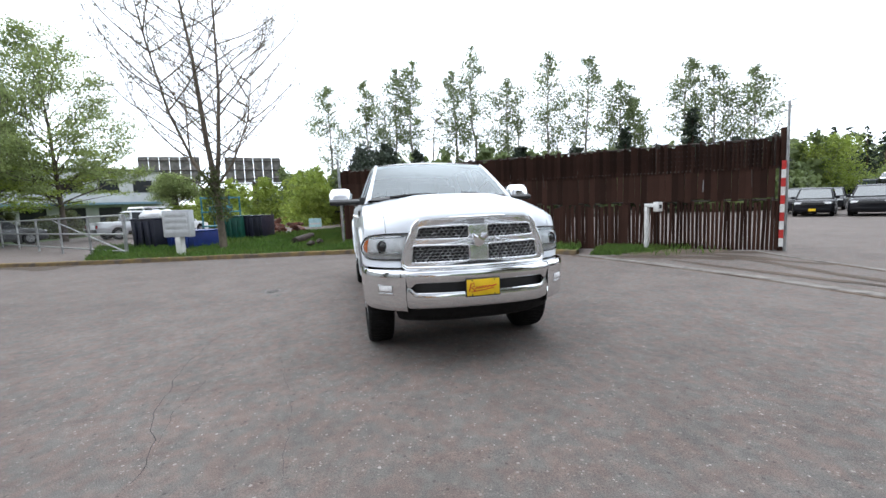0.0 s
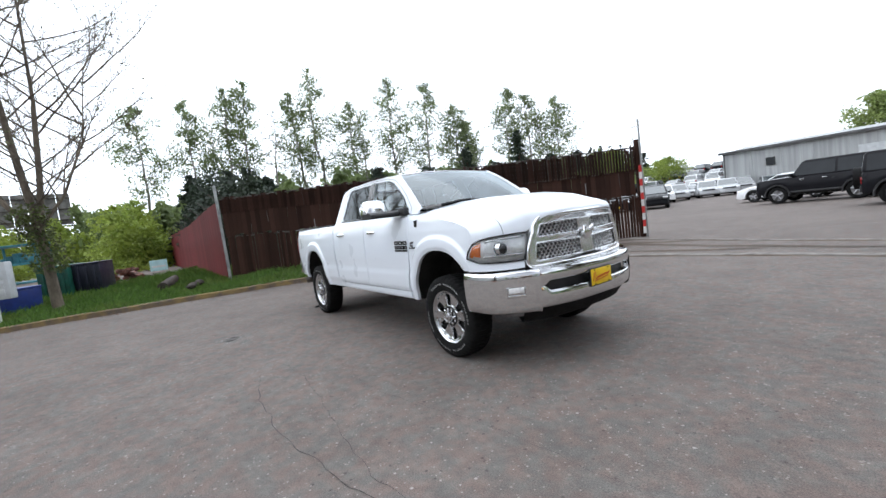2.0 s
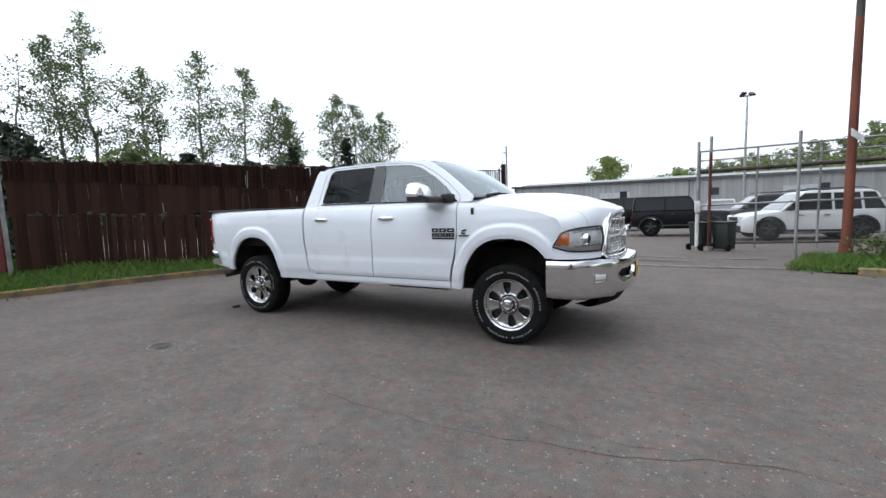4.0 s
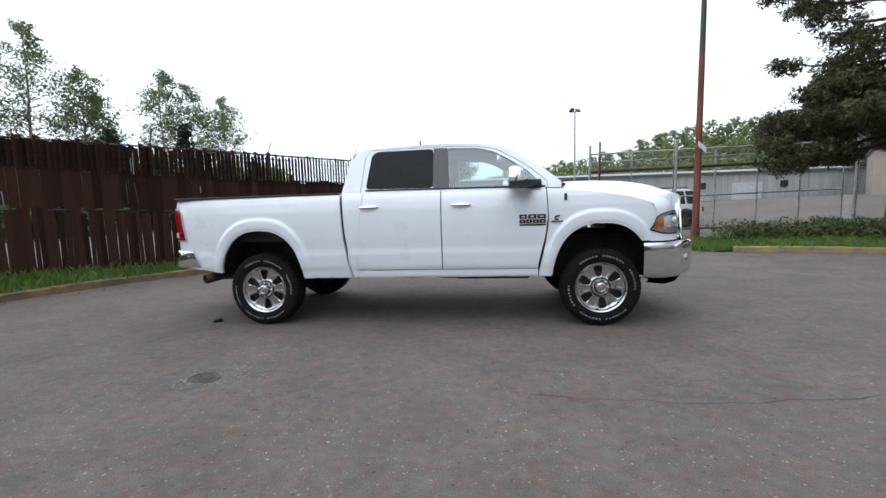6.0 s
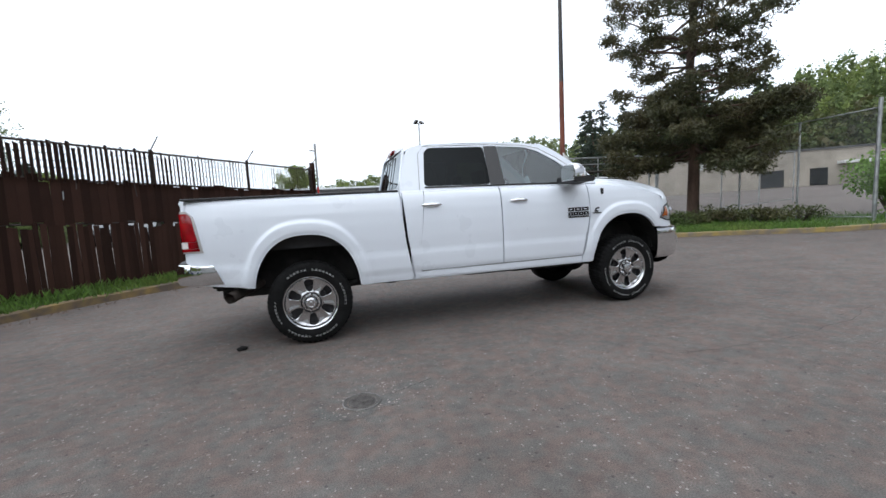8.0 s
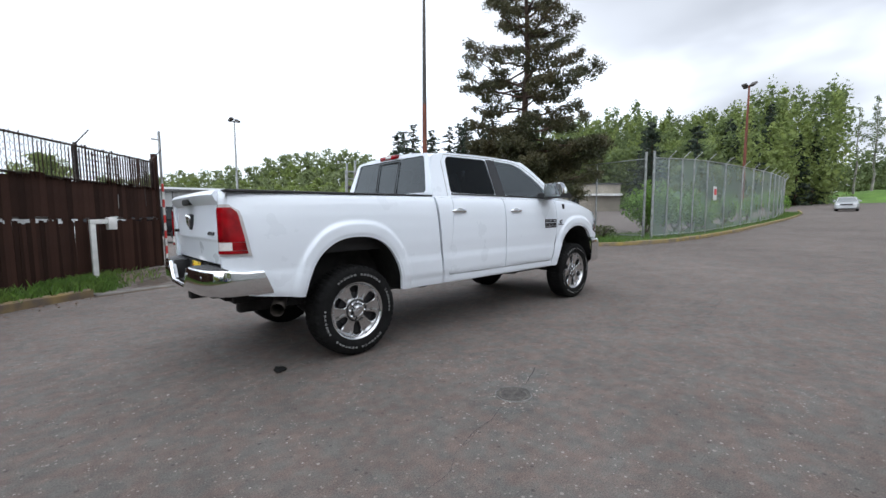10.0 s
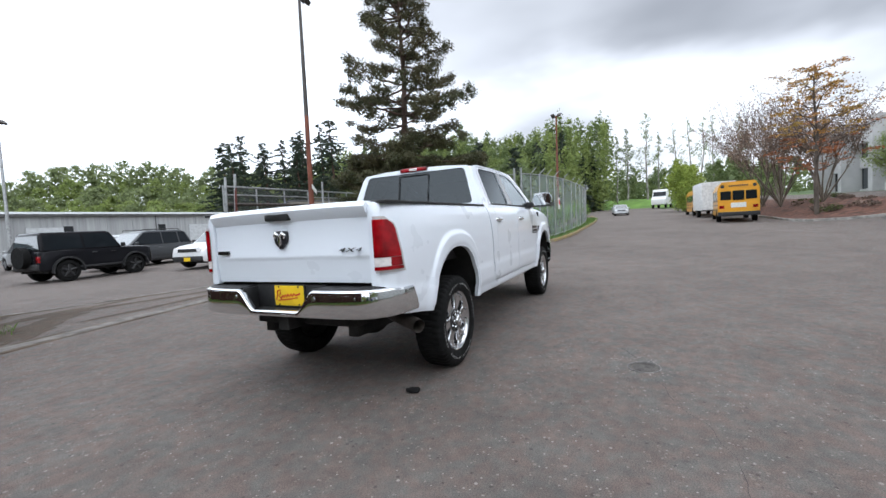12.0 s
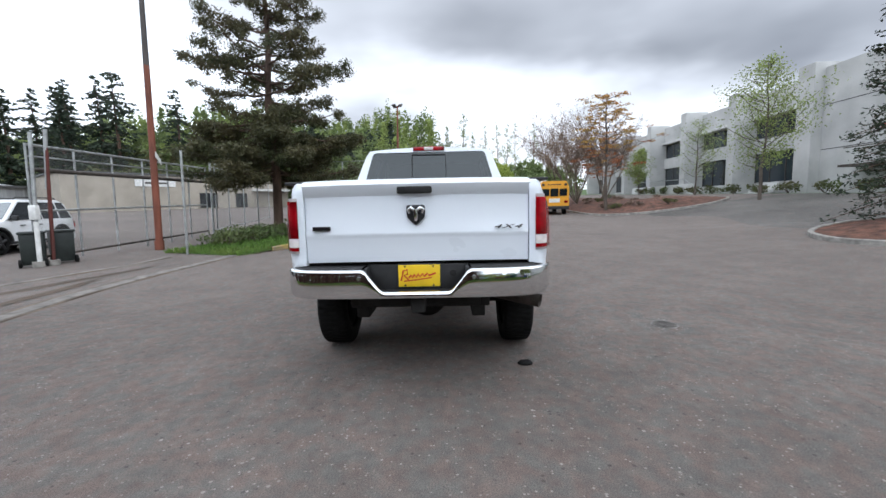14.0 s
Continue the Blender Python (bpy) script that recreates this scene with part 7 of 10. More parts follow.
def build_car(shape, paint, L, W, H, label, group, black_trim=False, plate_front=False, rack=False, spare=False):
    low, cab, R, sill, rnd = SHAPES[shape]
    e = thing("parked_car", label, "car", group)
    wx = (0.305 * L, -0.295 * L)
    bot = sill * H
    ra = R + 0.075
    # body: sections along the length, cut round the wheels along the lower edge
    stations = sorted({round(-0.5 + k / 40, 4) for k in range(0, 41, 2)} | {-0.495, 0.495, -0.485, 0.485} | {round((xc + ra * math.cos(math.pi * k / 10)) / L, 4) for xc in wx for k in range(11)})
    rows = []
    for t in stations:
        x = t * L
        d = min(0.5 * L - abs(x), rnd * L * 0.5) / (rnd * L * 0.5)
        w = W / 2 * (0.80 + 0.20 * math.sqrt(max(0.0, 1 - (1 - d) ** 2)))
        zl = bot + 0.05 * (1 - smooth01(d * 3))
        for xc in wx:
            if abs(x - xc) < ra:
                zl = max(zl, R + math.sqrt(ra * ra - (x - xc) ** 2))
        zt = lerp_table([(p[0], p[1] * H) for p in low], t)
        zl = min(zl, zt - 0.10)
        h = zt - zl
        half = [(w * 0.80, zl - 0.005), (w * 0.975, zl), (w * 0.997, zl + 0.08 * h), (w, zl + 0.34 * h), (w * 0.995, zl + 0.60 * h), (w * 0.985, zl + 0.66 * h), (w * 0.975, zl + 0.88 * h), (w * 0.95, zl + 0.965 * h), (w * 0.90, zt),
                (w * 0.55, zt + 0.022), (0.0, zt + 0.03)]
        ring = [(-y, z) for y, z in half] + [(y, z) for y, z in half[-2::-1]]
        lean = 0.05 if x > 0 else -0.02
        rows.append([(x - (lean * max(0.0, (z - 0.35 * H) / H) * (1 - d) * 3), y, z) for y, z in ring])
    bm = bmesh.new()
    vs = grid_sheet(bm, rows)
    bm.verts.ensure_lookup_table()
    m_r = len(rows[0])
    bm.faces.new([bm.verts[i] for i in range(m_r)])
    bm.faces.new([bm.verts[len(rows) * m_r - 1 - i] for i in range(m_r)])
    bmesh.ops.recalc_face_normals(bm, faces=bm.faces)
    part("body", bm, paint, e, smooth=32)
    for xc in wx:
        for sg in (-1, 1):
            bm = bmesh.new()
            wid = 0.065 if shape == "boxy" else 0.012
            arc = [math.pi * (-0.04 + 1.08 * k / 16) for k in range(17)]
            grid_sheet(bm, [[(xc + r * math.cos(a), sg * y, R + r * math.sin(a)) for r, y in ((ra - 0.01, W / 2 - 0.16), (ra - 0.012, W / 2 + wid), (ra + 0.045, W / 2 + wid), (ra + 0.055, W / 2 - 0.03))] for a in arc])
            part("wheel_arch", bm, M_BLACKPLASTIC if (black_trim or shape == "boxy") else paint, e, smooth=35)
    # painted greenhouse with dark panes let into it
    zb = min(p[1] for p in cab)

    def cab_y(z, out=0.0):
        return W / 2 - 0.05 - 0.17 * (z - zb) / (1 - zb) + out

    bm = bmesh.new()
    k = len(cab)
    sides_v = [[bm.verts.new((x * L, sg * cab_y(z), z * H)) for x, z in cab] for sg in (-1, 1)]
    for i in range(k):
        bm.faces.new((sides_v[0][i], sides_v[0][(i + 1) % k], sides_v[1][(i + 1) % k], sides_v[1][i]))
    bm.faces.new(sides_v[0][::-1])
    bm.faces.new(sides_v[1])
    bmesh.ops.bevel(bm, geom=bm.edges[:], offset=0.05, segments=3, affect="EDGES", profile=0.5)
    part("greenhouse", bm, paint, e, smooth=35)
    xs = [p[0] * L for p in cab if p[1] > 0.94]
    z0w, z1w = zb + 0.035, 0.945

    def on_line(p, q, z):
        t = (z - p[1]) / (q[1] - p[1])
        return p[0] + (q[0] - p[0]) * t
    xa0, xa1 = on_line(cab[-1], cab[-2], z0w) * L - 0.11, on_line(cab[-1], cab[-2], z1w) * L - 0.07
    xd0, xd1 = on_line(cab[0], cab[1], z0w) * L + 0.11, on_line(cab[0], cab[1], z1w) * L + 0.09
    xm = xd0 + (xa0 - xd0) * 0.50
    for sg in (-1, 1):
        cuts = [(xd0, xd1, xm - 0.04, xm - 0.04), (xm + 0.04, xm + 0.04, xa0, xa1)]
        if shape in ("suv", "van") or (shape == "boxy" and L > 4.2):
            xq = xd0 + (xm - xd0) * 0.42
            cuts = [(xd0, xd1, xq - 0.04, xq - 0.02), (xq + 0.04, xq + 0.06, xm - 0.04, xm - 0.04), cuts[1]]
        for a0, a1, b0, b1 in cuts:
            bm = bmesh.new()
            vs = [bm.verts.new((x, sg * cab_y(z, 0.006), z * H)) for x, z in ((a0, z0w), (b0, z0w), (b1, z1w), (a1, z1w))]
            bm.faces.new(vs)
            solidify(bm, 0.012)
            part("side_window", bm, M_CARGLASS, e)
        bm = bmesh.new()
        box(bm, 0.17 * L, 0.17 * L + 0.10, *sorted((sg * (W / 2 - 0.02), sg * (W / 2 + 0.16))), zb * H + 0.04, zb * H + 0.20, 0.03)
        part("mirror", bm, paint if not black_trim else M_BLACKPLASTIC, e, smooth=40)
        for nm, zz in (("sill", bot + 0.02),):
            bm = bmesh.new()
            box(bm, -0.20 * L, 0.21 * L, *sorted((sg * (W / 2 - 0.06), sg * (W / 2 + 0.006))), zz, zz + 0.09, 0.02)
            part(nm, bm, M_BLACKPLASTIC, e, smooth=40)
        for hx in (-0.07, 0.10):
            bm = bmesh.new()
            box(bm, hx * L - 0.09, hx * L + 0.09, *sorted((sg * (W / 2 - 0.01), sg * (W / 2 + 0.022))), zb * H - 0.13, zb * H - 0.10, 0.008)
            part("door_handle", bm, M_CHROMEDULL if not black_trim else M_BLACKPLASTIC, e, smooth=40)
    for nm, p, q, push in (("windscreen", cab[-1], cab[-2], 0.010), ("rear_window", cab[0], cab[1], -0.010)):
        bm = bmesh.new()
        za, zc = z0w + 0.015, z1w - 0.005
        vs = [bm.verts.new((on_line(p, q, z) * L + push, sy * cab_y(z, -0.085), z * H)) for z, sy in ((za, -1), (za, 1), (zc, 1), (zc, -1))]
        bm.faces.new(vs)
        solidify(bm, 0.012)
        part(nm, bm, M_CARSCREEN, e)
    bm = bmesh.new()
    box(bm, -0.43 * L, 0.43 * L, -W / 2 + 0.20, W / 2 - 0.20, bot * 0.8, 0.40 * H)
    part("underbody", bm, M_CHASSIS, e)
    for xc in wx:
        for sg in (-1, 1):
            wh = part("wheel", bmesh.new(), M_RUBBER, e)
            bm = bmesh.new()
            prof_t = [(0.62, 0.08), (0.66, 0.115), (0.85, 0.12), (0.97, 0.10), (1.0, 0.05), (1.0, -0.05), (0.97, -0.10), (0.62, -0.11)]
            grid_sheet(bm, [[(xc + r * R * math.cos(a), sg * (W / 2 - 0.12) + y * sg, R + r * R * math.sin(a)) for r, y in prof_t] for a in (math.tau * k / 18 for k in range(19))])
            part("tyre", bm, M_RUBBER, wh, smooth=40)
            bm = bmesh.new()
            for k in range(5):
                a = math.tau * k / 5 + 0.3
                tube(bm, [(xc, sg * (W / 2 - 0.03), R), (xc + 0.62 * R * math.cos(a), sg * (W / 2 - 0.025), R + 0.62 * R * math.sin(a))], [0.06, 0.045], 6)
            tube(bm, [(xc, sg * (W / 2 - 0.10), R), (xc, sg * (W / 2 - 0.08), R)], 0.62 * R, 20)
            part("rim", bm, M_BLACKPLASTIC if black_trim else M_ALLOY, wh, smooth=40)
    fx = 0.5 * L
    zf = 0.44 * H if shape != "boxy" else 0.46 * H
    for sg in (-1, 1):
        bm = bmesh.new()
        if black_trim:
            tube(bm, [(fx - 0.10, sg * (W / 2 - 0.34), zf + 0.03), (fx + 0.012, sg * (W / 2 - 0.34), zf + 0.03)], 0.105, 18)
        else:
            box(bm, fx - 0.22, fx - 0.03, *sorted((sg * (W / 2 - 0.50), sg * (W / 2 - 0.13))), zf - 0.03, zf + 0.09, 0.04)
        part("head_lamp", bm, M_REFLECTOR, e, smooth=40)
        bm = bmesh.new()
        rx = min(p[0] for p in low) * L
        box(bm, rx - 0.004, rx + 0.16, *sorted((sg * (W / 2 - 0.32), sg * (W / 2 - 0.10))), 0.41 * H, 0.54 * H, 0.03)
        part("tail_lamp", bm, M_REDLENS, e, smooth=40)
    bm = bmesh.new()
    box(bm, fx - 0.10, fx + 0.006, -W / 2 + 0.42, W / 2 - 0.42, zf - 0.06, zf + 0.08, 0.02)
    part("grille", bm, M_BLACKPLASTIC, e, smooth=40)
    for x0, sgx in ((fx, 1), (min(p[0] for p in low) * L, -1)):
        bm = bmesh.new()
        box(bm, *sorted((x0 - sgx * 0.16, x0 + sgx * 0.035)), -W / 2 + 0.16, W / 2 - 0.16, bot + 0.03, bot + 0.15 * H, 0.05)
        part("bumper", bm, M_BLACKPLASTIC if (black_trim or shape in ("boxy", "pickup")) else paint, e, smooth=40)
    if plate_front:
        bm = bmesh.new()
        box(bm, fx + 0.034, fx + 0.044, -0.16, 0.16, bot + 0.05, bot + 0.20, 0.003)
        part("dealer_plate", bm, M_PLATEYELLOW, e, "yellow dealer plate")
    if rack:
        for sg in (-1, 1):
            bm = bmesh.new()
            tube(bm, [(min(xs), sg * (W / 2 - 0.28), H + 0.02), (min(xs) + 0.1, sg * (W / 2 - 0.28), H + 0.07), (max(xs) - 0.1, sg * (W / 2 - 0.28), H + 0.07), (max(xs), sg * (W / 2 - 0.28), H + 0.01)], 0.018, 6)
            part("roof_rail", bm, M_BLACKPLASTIC, e)
    if spare:
        bm = bmesh.new()
        rx = min(p[0] for p in low) * L
        tube(bm, [(rx - 0.22, 0, 0.52 * H), (rx + 0.0, 0, 0.52 * H)], 0.38, 20)
        part("spare_wheel", bm, M_RUBBER, e, smooth=40)
    return e


def put(ob, x, y, rz):
    ob.matrix_basis = pose(x, y, ground_z(x, y), 0, 0, rz)
    return ob


black, white = car_paint("black", (0.010, 0.010, 0.012)), car_paint("white", (0.74, 0.75, 0.76))
silver, grey, navy, redp = car_paint("silver", (0.42, 0.43, 0.44), 0.5), car_paint("dark_grey", (0.055, 0.058, 0.062), 0.3), car_paint("navy", (0.012, 0.02, 0.05)), car_paint("red", (0.22, 0.012, 0.012))
put(build_car("boxy", black, 3.95, 1.84, 1.82, "black boxy two-door off-roader with a spare wheel behind", "cars in the lot", True, spare=True), 3.75, 17.5, 5)
put(build_car("suv", white, 4.25, 1.82, 1.69, "white compact off-roader with black trim and yellow plate", "cars in the lot", True, True, True), 7.6, 14.4, 190)
put(build_car("boxy", black, 4.8, 1.98, 1.92, "large black boxy off-roader parked in the lot", "cars in the lot"), -0.4, 22.6, 175)
put(build_car("suv", grey, 4.8, 1.94, 1.76, "dark grey sport utility car parked in the lot", "cars in the lot", rack=True), 7.4, 20.6, 186)
put(build_car("sedan", white, 4.6, 1.82, 1.46, "white saloon car parked in the lot", "cars in the lot"), -2.6, 26.0, 178)
put(build_car("suv", black, 4.7, 1.9, 1.7, "black sport utility car with yellow plate parked in the lot", "cars in the lot", plate_front=True), -13.8, 27.4, -58)
suv_w = build_car("suv", white, 4.7, 1.9, 1.72, "white sport utility car in a row of parked cars", "cars in the lot")
suv_s = build_car("suv", silver, 4.7, 1.9, 1.68, "silver sport utility car in a row of parked cars", "cars in the lot")
suv_b = build_car("suv", black, 4.8, 1.92, 1.76, "black sport utility car in a row of parked cars", "cars in the lot")
sed_s = build_car("sedan", silver, 4.7, 1.82, 1.46, "silver saloon car in a row of parked cars", "cars in the lot")
sed_b = build_car("sedan", grey, 4.7, 1.82, 1.46, "dark grey saloon car in a row of parked cars", "cars in the lot")
pick_w = build_car("pickup", white, 5.6, 1.98, 1.88, "white pickup in a row of parked cars", "cars in the lot")
fleet = [suv_b, sed_b, suv_s, suv_w, sed_s, suv_b, suv_w, pick_w, sed_s, suv_w, suv_s, sed_b]
first = set()
spots = [(-15.2, 34.6, -60), (-16.0, 41.8, -62), (-14.2, 44.0, -62), (-17.4, 48.0, -62), (-18.6, 52.0, -64), (-16.0, 53.0, -64), (-19.6, 57.0, -64), (-17.0, 60.0, -66), (-21.0, 62.5, -66),
         (-16.6, 30.0, -58), (-19.2, 36.5, -60), (-12.8, 49.0, -64), (-11.6, 28.7, -60), (-15.7, 38.2, -62), (-12.6, 44.6, -62), (-10.6, 50.0, -66), (-9.0, 53.5, -68), (-13.6, 57.0, -66),
         (-11.0, 60.5, -70), (-7.6, 58.0, -70)]
spots += [(8.6 + 3.1 * i, 25.4 + 0.3 * i, 262) for i in range(2)] + [(3.6 + 3.0 * i, 29.5, 85) for i in range(3)]
spots += [(-40 + 2.7 * i, 62 + 0.3 * i, 96) for i in range(10)] + [(-34 + 2.7 * i, 70, 92) for i in range(8)] + [(-34 + 2.7 * i, 79, 92) for i in range(7)]


def lot_z(x, y):
    """Height of the lot, rising towards its far rows."""
    return ground_z(x, y) + (3.4 * smooth01((y - 50) / 36) * smooth01((-4 - x) / 8) if y > 50 else 0.0)


bm = bmesh.new()
grid_sheet(bm, [[(x, y, lot_z(x, y) + 0.004) for x in (-60, -50, -40, -30, -24, -18, -14, -12, -10, -8, -6, -4)] for y in (50, 53, 56, 59, 62, 65, 68, 71, 74, 77, 80, 83, 86, 92)])
tagged(link_mesh("lot_upper", bm, M_LOT, smooth=60), "asphalt lot rising towards its far rows", "parking lot", kind="structure")
for i, (x, y, a) in enumerate(spots):
    src = {0: suv_w, 1: suv_s, 9: suv_b, 10: suv_b, 12: suv_b, 13: suv_w}.get(i) or fleet[(i * 5 + i // 3) % len(fleet)]
    if src not in first:
        first.add(src)
        put(src, x, y, a)
    else:
        copy_thing(src, pose(x, y, lot_z(x, y), 0, 0, a + random.uniform(-2, 2)))
for k, src in enumerate(o for o in dict.fromkeys(fleet) if o not in first):
    src.matrix_basis = pose(-46 + 3 * k, 66, lot_z(-46, 66), 0, 0, 92)
put(build_car("pickup", silver, 5.6, 1.95, 1.85, "silver pickup with a canopy parked in the yard", "cars in the yard"), -26.6, -14.9, 136)
put(build_car("suv", grey, 4.6, 1.85, 1.7, "dark grey car parked in the yard by the pipe fence", "cars in the yard"), -24.0, -21.6, 140)
put(build_car("sedan", white, 4.7, 1.85, 1.5, "white car parked in the yard", "cars in the yard"), -31.0, -14.2, 150)
put(build_car("van", white, 5.4, 2.0, 2.3, "white van parked in the yard", "cars in the yard"), -38.0, -18.0, 160)
put(build_car("sedan", grey, 4.6, 1.82, 1.46, "grey saloon car parked in the yard", "cars in the yard"), -45.0, -17.0, 160)
put(build_car("sedan", redp, 4.6, 1.82, 1.46, "dark red car parked in the yard", "cars in the yard"), -49.0, -6.6, 120)
put(build_car("suv", white, 4.6, 1.9, 1.7, "white sport utility car parked in the yard", "cars in the yard"), -52.0, -3.2, 100)
put(build_car("sedan", silver, 4.7, 1.82, 1.46, "silver saloon car parked along the road fence", "cars by the road"), 57.0, -0.2, 183)
put(build_car("sedan", silver, 4.7, 1.82, 1.46, "pale saloon car parked behind another by the road", "cars by the road"), 64.5, 0.4, 185)
put(build_car("sedan", grey, 4.7, 1.82, 1.46, "dark saloon car parked across the road", "cars by the road"), 74.0, -9.2, 10)

# school buses, a white trailer and a lorry up the road
M_BUSYELLOW = mat("school_bus_yellow", (0.70, 0.32, 0.010), 0.4, var=0.05, scale=2, coat=0.4, fine=0.0)


def school_bus(x, y, rz):
    L, W, H = 7.4, 2.3, 2.75
    e = thing("school_bus", "yellow school bus with black rails parked along the road", "bus", "school buses", (x, y, ground_z(x, y)), rz)
    e.matrix_basis = e.matrix_basis @ Matrix.Scale(0.88, 4)
    bm = bmesh.new()
    sec = rounded([(-W / 2, 0.45), (W / 2, 0.45), (W / 2, 2.25), (W / 2 - 0.22, 2.72), (-W / 2 + 0.22, 2.72), (-W / 2, 2.25)], 0.12)
    extrude_profile(bm, sec, "x", 0, L * 0.82)
    part("body", bm, M_BUSYELLOW, e, smooth=30)
    bm = bmesh.new()
    extrude_profile(bm, rounded([(-W / 2 + 0.15, 0.45), (W / 2 - 0.15, 0.45), (W / 2 - 0.2, 1.45), (-W / 2 + 0.2, 1.45)], 0.12), "x", L * 0.82, L)
    part("bonnet", bm, M_BUSYELLOW, e, smooth=30)
    for sg in (-1, 1):
        for k in range(6):
            bm = bmesh.new()
            box(bm, 0.35 + k * 0.92, 1.12 + k * 0.92, *sorted((sg * (W / 2 - 0.01), sg * (W / 2 + 0.008))), 1.55, 2.16, 0.02)
            part("window", bm, M_CARGLASS, e)
        for z in (0.85, 1.18, 1.46):
            bm = bmesh.new()
            box(bm, 0.02, L * 0.82, *sorted((sg * W / 2, sg * (W / 2 + 0.014))), z, z + 0.055)
            part("rub_rail", bm, M_BLACKPLASTIC, e)
        for xx in (1.6, 6.5):
            bm = bmesh.new()
            tube(bm, [(xx, sg * (W / 2 - 0.25), 0.45), (xx, sg * (W / 2 + 0.01), 0.45)], 0.45, 20)
            part("wheel", bm, M_RUBBER, e, smooth=40)
        bm = bmesh.new()
        tube(bm, [(-0.04, sg * 0.88, 2.42), (0.02, sg * 0.88, 2.42)], 0.11, 14)
        part("warning_lamp", bm, M_BLACKPLASTIC, e, smooth=40)
        bm = bmesh.new()
        box(bm, -0.03, 0.01, *sorted((sg * 0.78, sg * 1.06)), 0.95, 1.15, 0.01)
        part("tail_lamp", bm, M_REDLENS, e)
        bm = bmesh.new()
        box(bm, -0.02, 0.01, *sorted((sg * 0.40, sg * 1.00)), 1.52, 2.10, 0.04)
        part("rear_pane", bm, M_CARGLASS, e)
    bm = bmesh.new()
    box(bm, -0.025, 0.01, -0.32, 0.32, 1.48, 2.12, 0.04)
    part("door_pane", bm, M_CARGLASS, e)
    bm = bmesh.new()
    box(bm, -0.022, 0.01, -0.62, 0.62, 2.36, 2.52, 0.01)
    part("sign_band", bm, M_BUSYELLOW, e)
    for k in range(9):
        bm = bmesh.new()
        box(bm, -0.030, -0.020, -0.52 + k * 0.12, -0.44 + k * 0.12, 2.39, 2.49)
        part("letter_bar", bm, M_BLACKPLASTIC, e)
    bm = bmesh.new()
    box(bm, -0.025, 0.01, -0.42, 0.42, 1.0, 1.32, 0.005)
    part("notice", bm, M_SIGNWHITE, e, "white notice panel")
    bm = bmesh.new()
    box(bm, -0.14, 0.02, -W / 2, W / 2, 0.45, 0.72, 0.03)
    part("bumper", bm, M_BLACKPLASTIC, e, smooth=40)
    return e


school_bus(24.2, -7.7, -5)
school_bus(38.5, -8.0, 2)
trailer = thing("box_trailer", "white box trailer parked between the buses", "trailer", at=(33.0, -8.0, ground_z(33, -8)), rz=2)
bm = bmesh.new()
box(bm, 0, 4.2, -1.15, 1.15, 0.6, 2.75, 0.05)
part("body", bm, M_SIGNWHITE, trailer, smooth=40)
for sg in (-1, 1):
    bm = bmesh.new()
    tube(bm, [(2.2, sg * 0.9, 0.4), (2.2, sg * 1.14, 0.4)], 0.4, 16)
    part("wheel", bm, M_RUBBER, trailer, smooth=40)
    bm = bmesh.new()
    box(bm, -0.015, 0.01, *sorted((sg * 0.03, sg * 1.1)), 0.65, 2.70, 0.01)
    part("rear_door", bm, M_SIGNWHITE, trailer)
bm = bmesh.new()
box(bm, 4.2, 5.2, -0.05, 0.05, 0.5, 0.6)
part("drawbar", bm, M_DARKPIPE, trailer)
lorry = thing("lorry", "white lorry with sloping cab parked up the road", "lorry", at=(88, -6.5, ground_z(88, -6.5)), rz=168)
bm = bmesh.new()
extrude_profile(bm, [(-4, 0.7), (1.2, 0.7), (3.6, 0.7), (3.7, 1.7), (2.4, 2.2), (1.7, 3.6), (-4, 3.7)], "y", -1.25, 1.25, 0.06)
part("body", bm, M_SIGNWHITE, lorry, smooth=30)
bm = bmesh.new()
extrude_profile(bm, [(1.80, 3.3), (2.42, 2.3), (2.45, 2.3), (1.83, 3.3)], "y", -1.1, 1.1)
part("windscreen", bm, M_CARGLASS, lorry)
for xx in (-3, 2.6):
    for sg in (-1, 1):
        bm = bmesh.new()
        tube(bm, [(xx, sg * 0.95, 0.5), (xx, sg * 1.26, 0.5)], 0.5, 16)
        part("wheel", bm, M_RUBBER, lorry, smooth=40)

# darker asphalt of the side drive between the planted bank and the island
M_DRIVE = asphalt_mat("dark_drive_asphalt", (0.104, 0.096, 0.090), (0.28, 0.26, 0.25), 0.10)
bm = bmesh.new()
grid_sheet(bm, [[(x0 + (19.4 - x0) * k / 30, y + 0.5 * math.sin(k * 0.3) * (1 if y > -13 else 0), ground_z(x0 + (19.4 - x0) * k / 30, y + 0.5 * math.sin(k * 0.3) * (1 if y > -13 else 0)) + 0.004) for k in range(31)]
                for y, x0 in ((-12.2, 7.8), (-12.9, 8.0), (-13.6, 7.9), (-14.3, 7.6), (-15.0, 7.0), (-15.6, 5.0), (-16.4, 3.0), (-17.4, 2.5), (-18.4, 2.5), (-19.4, 2.5), (-20.4, 2.5), (-21.0, 2.5))])
tagged(link_mesh("road_side_drive", bm, M_DRIVE, smooth=60), "darker asphalt side drive before the offices", "driveway", kind="structure")

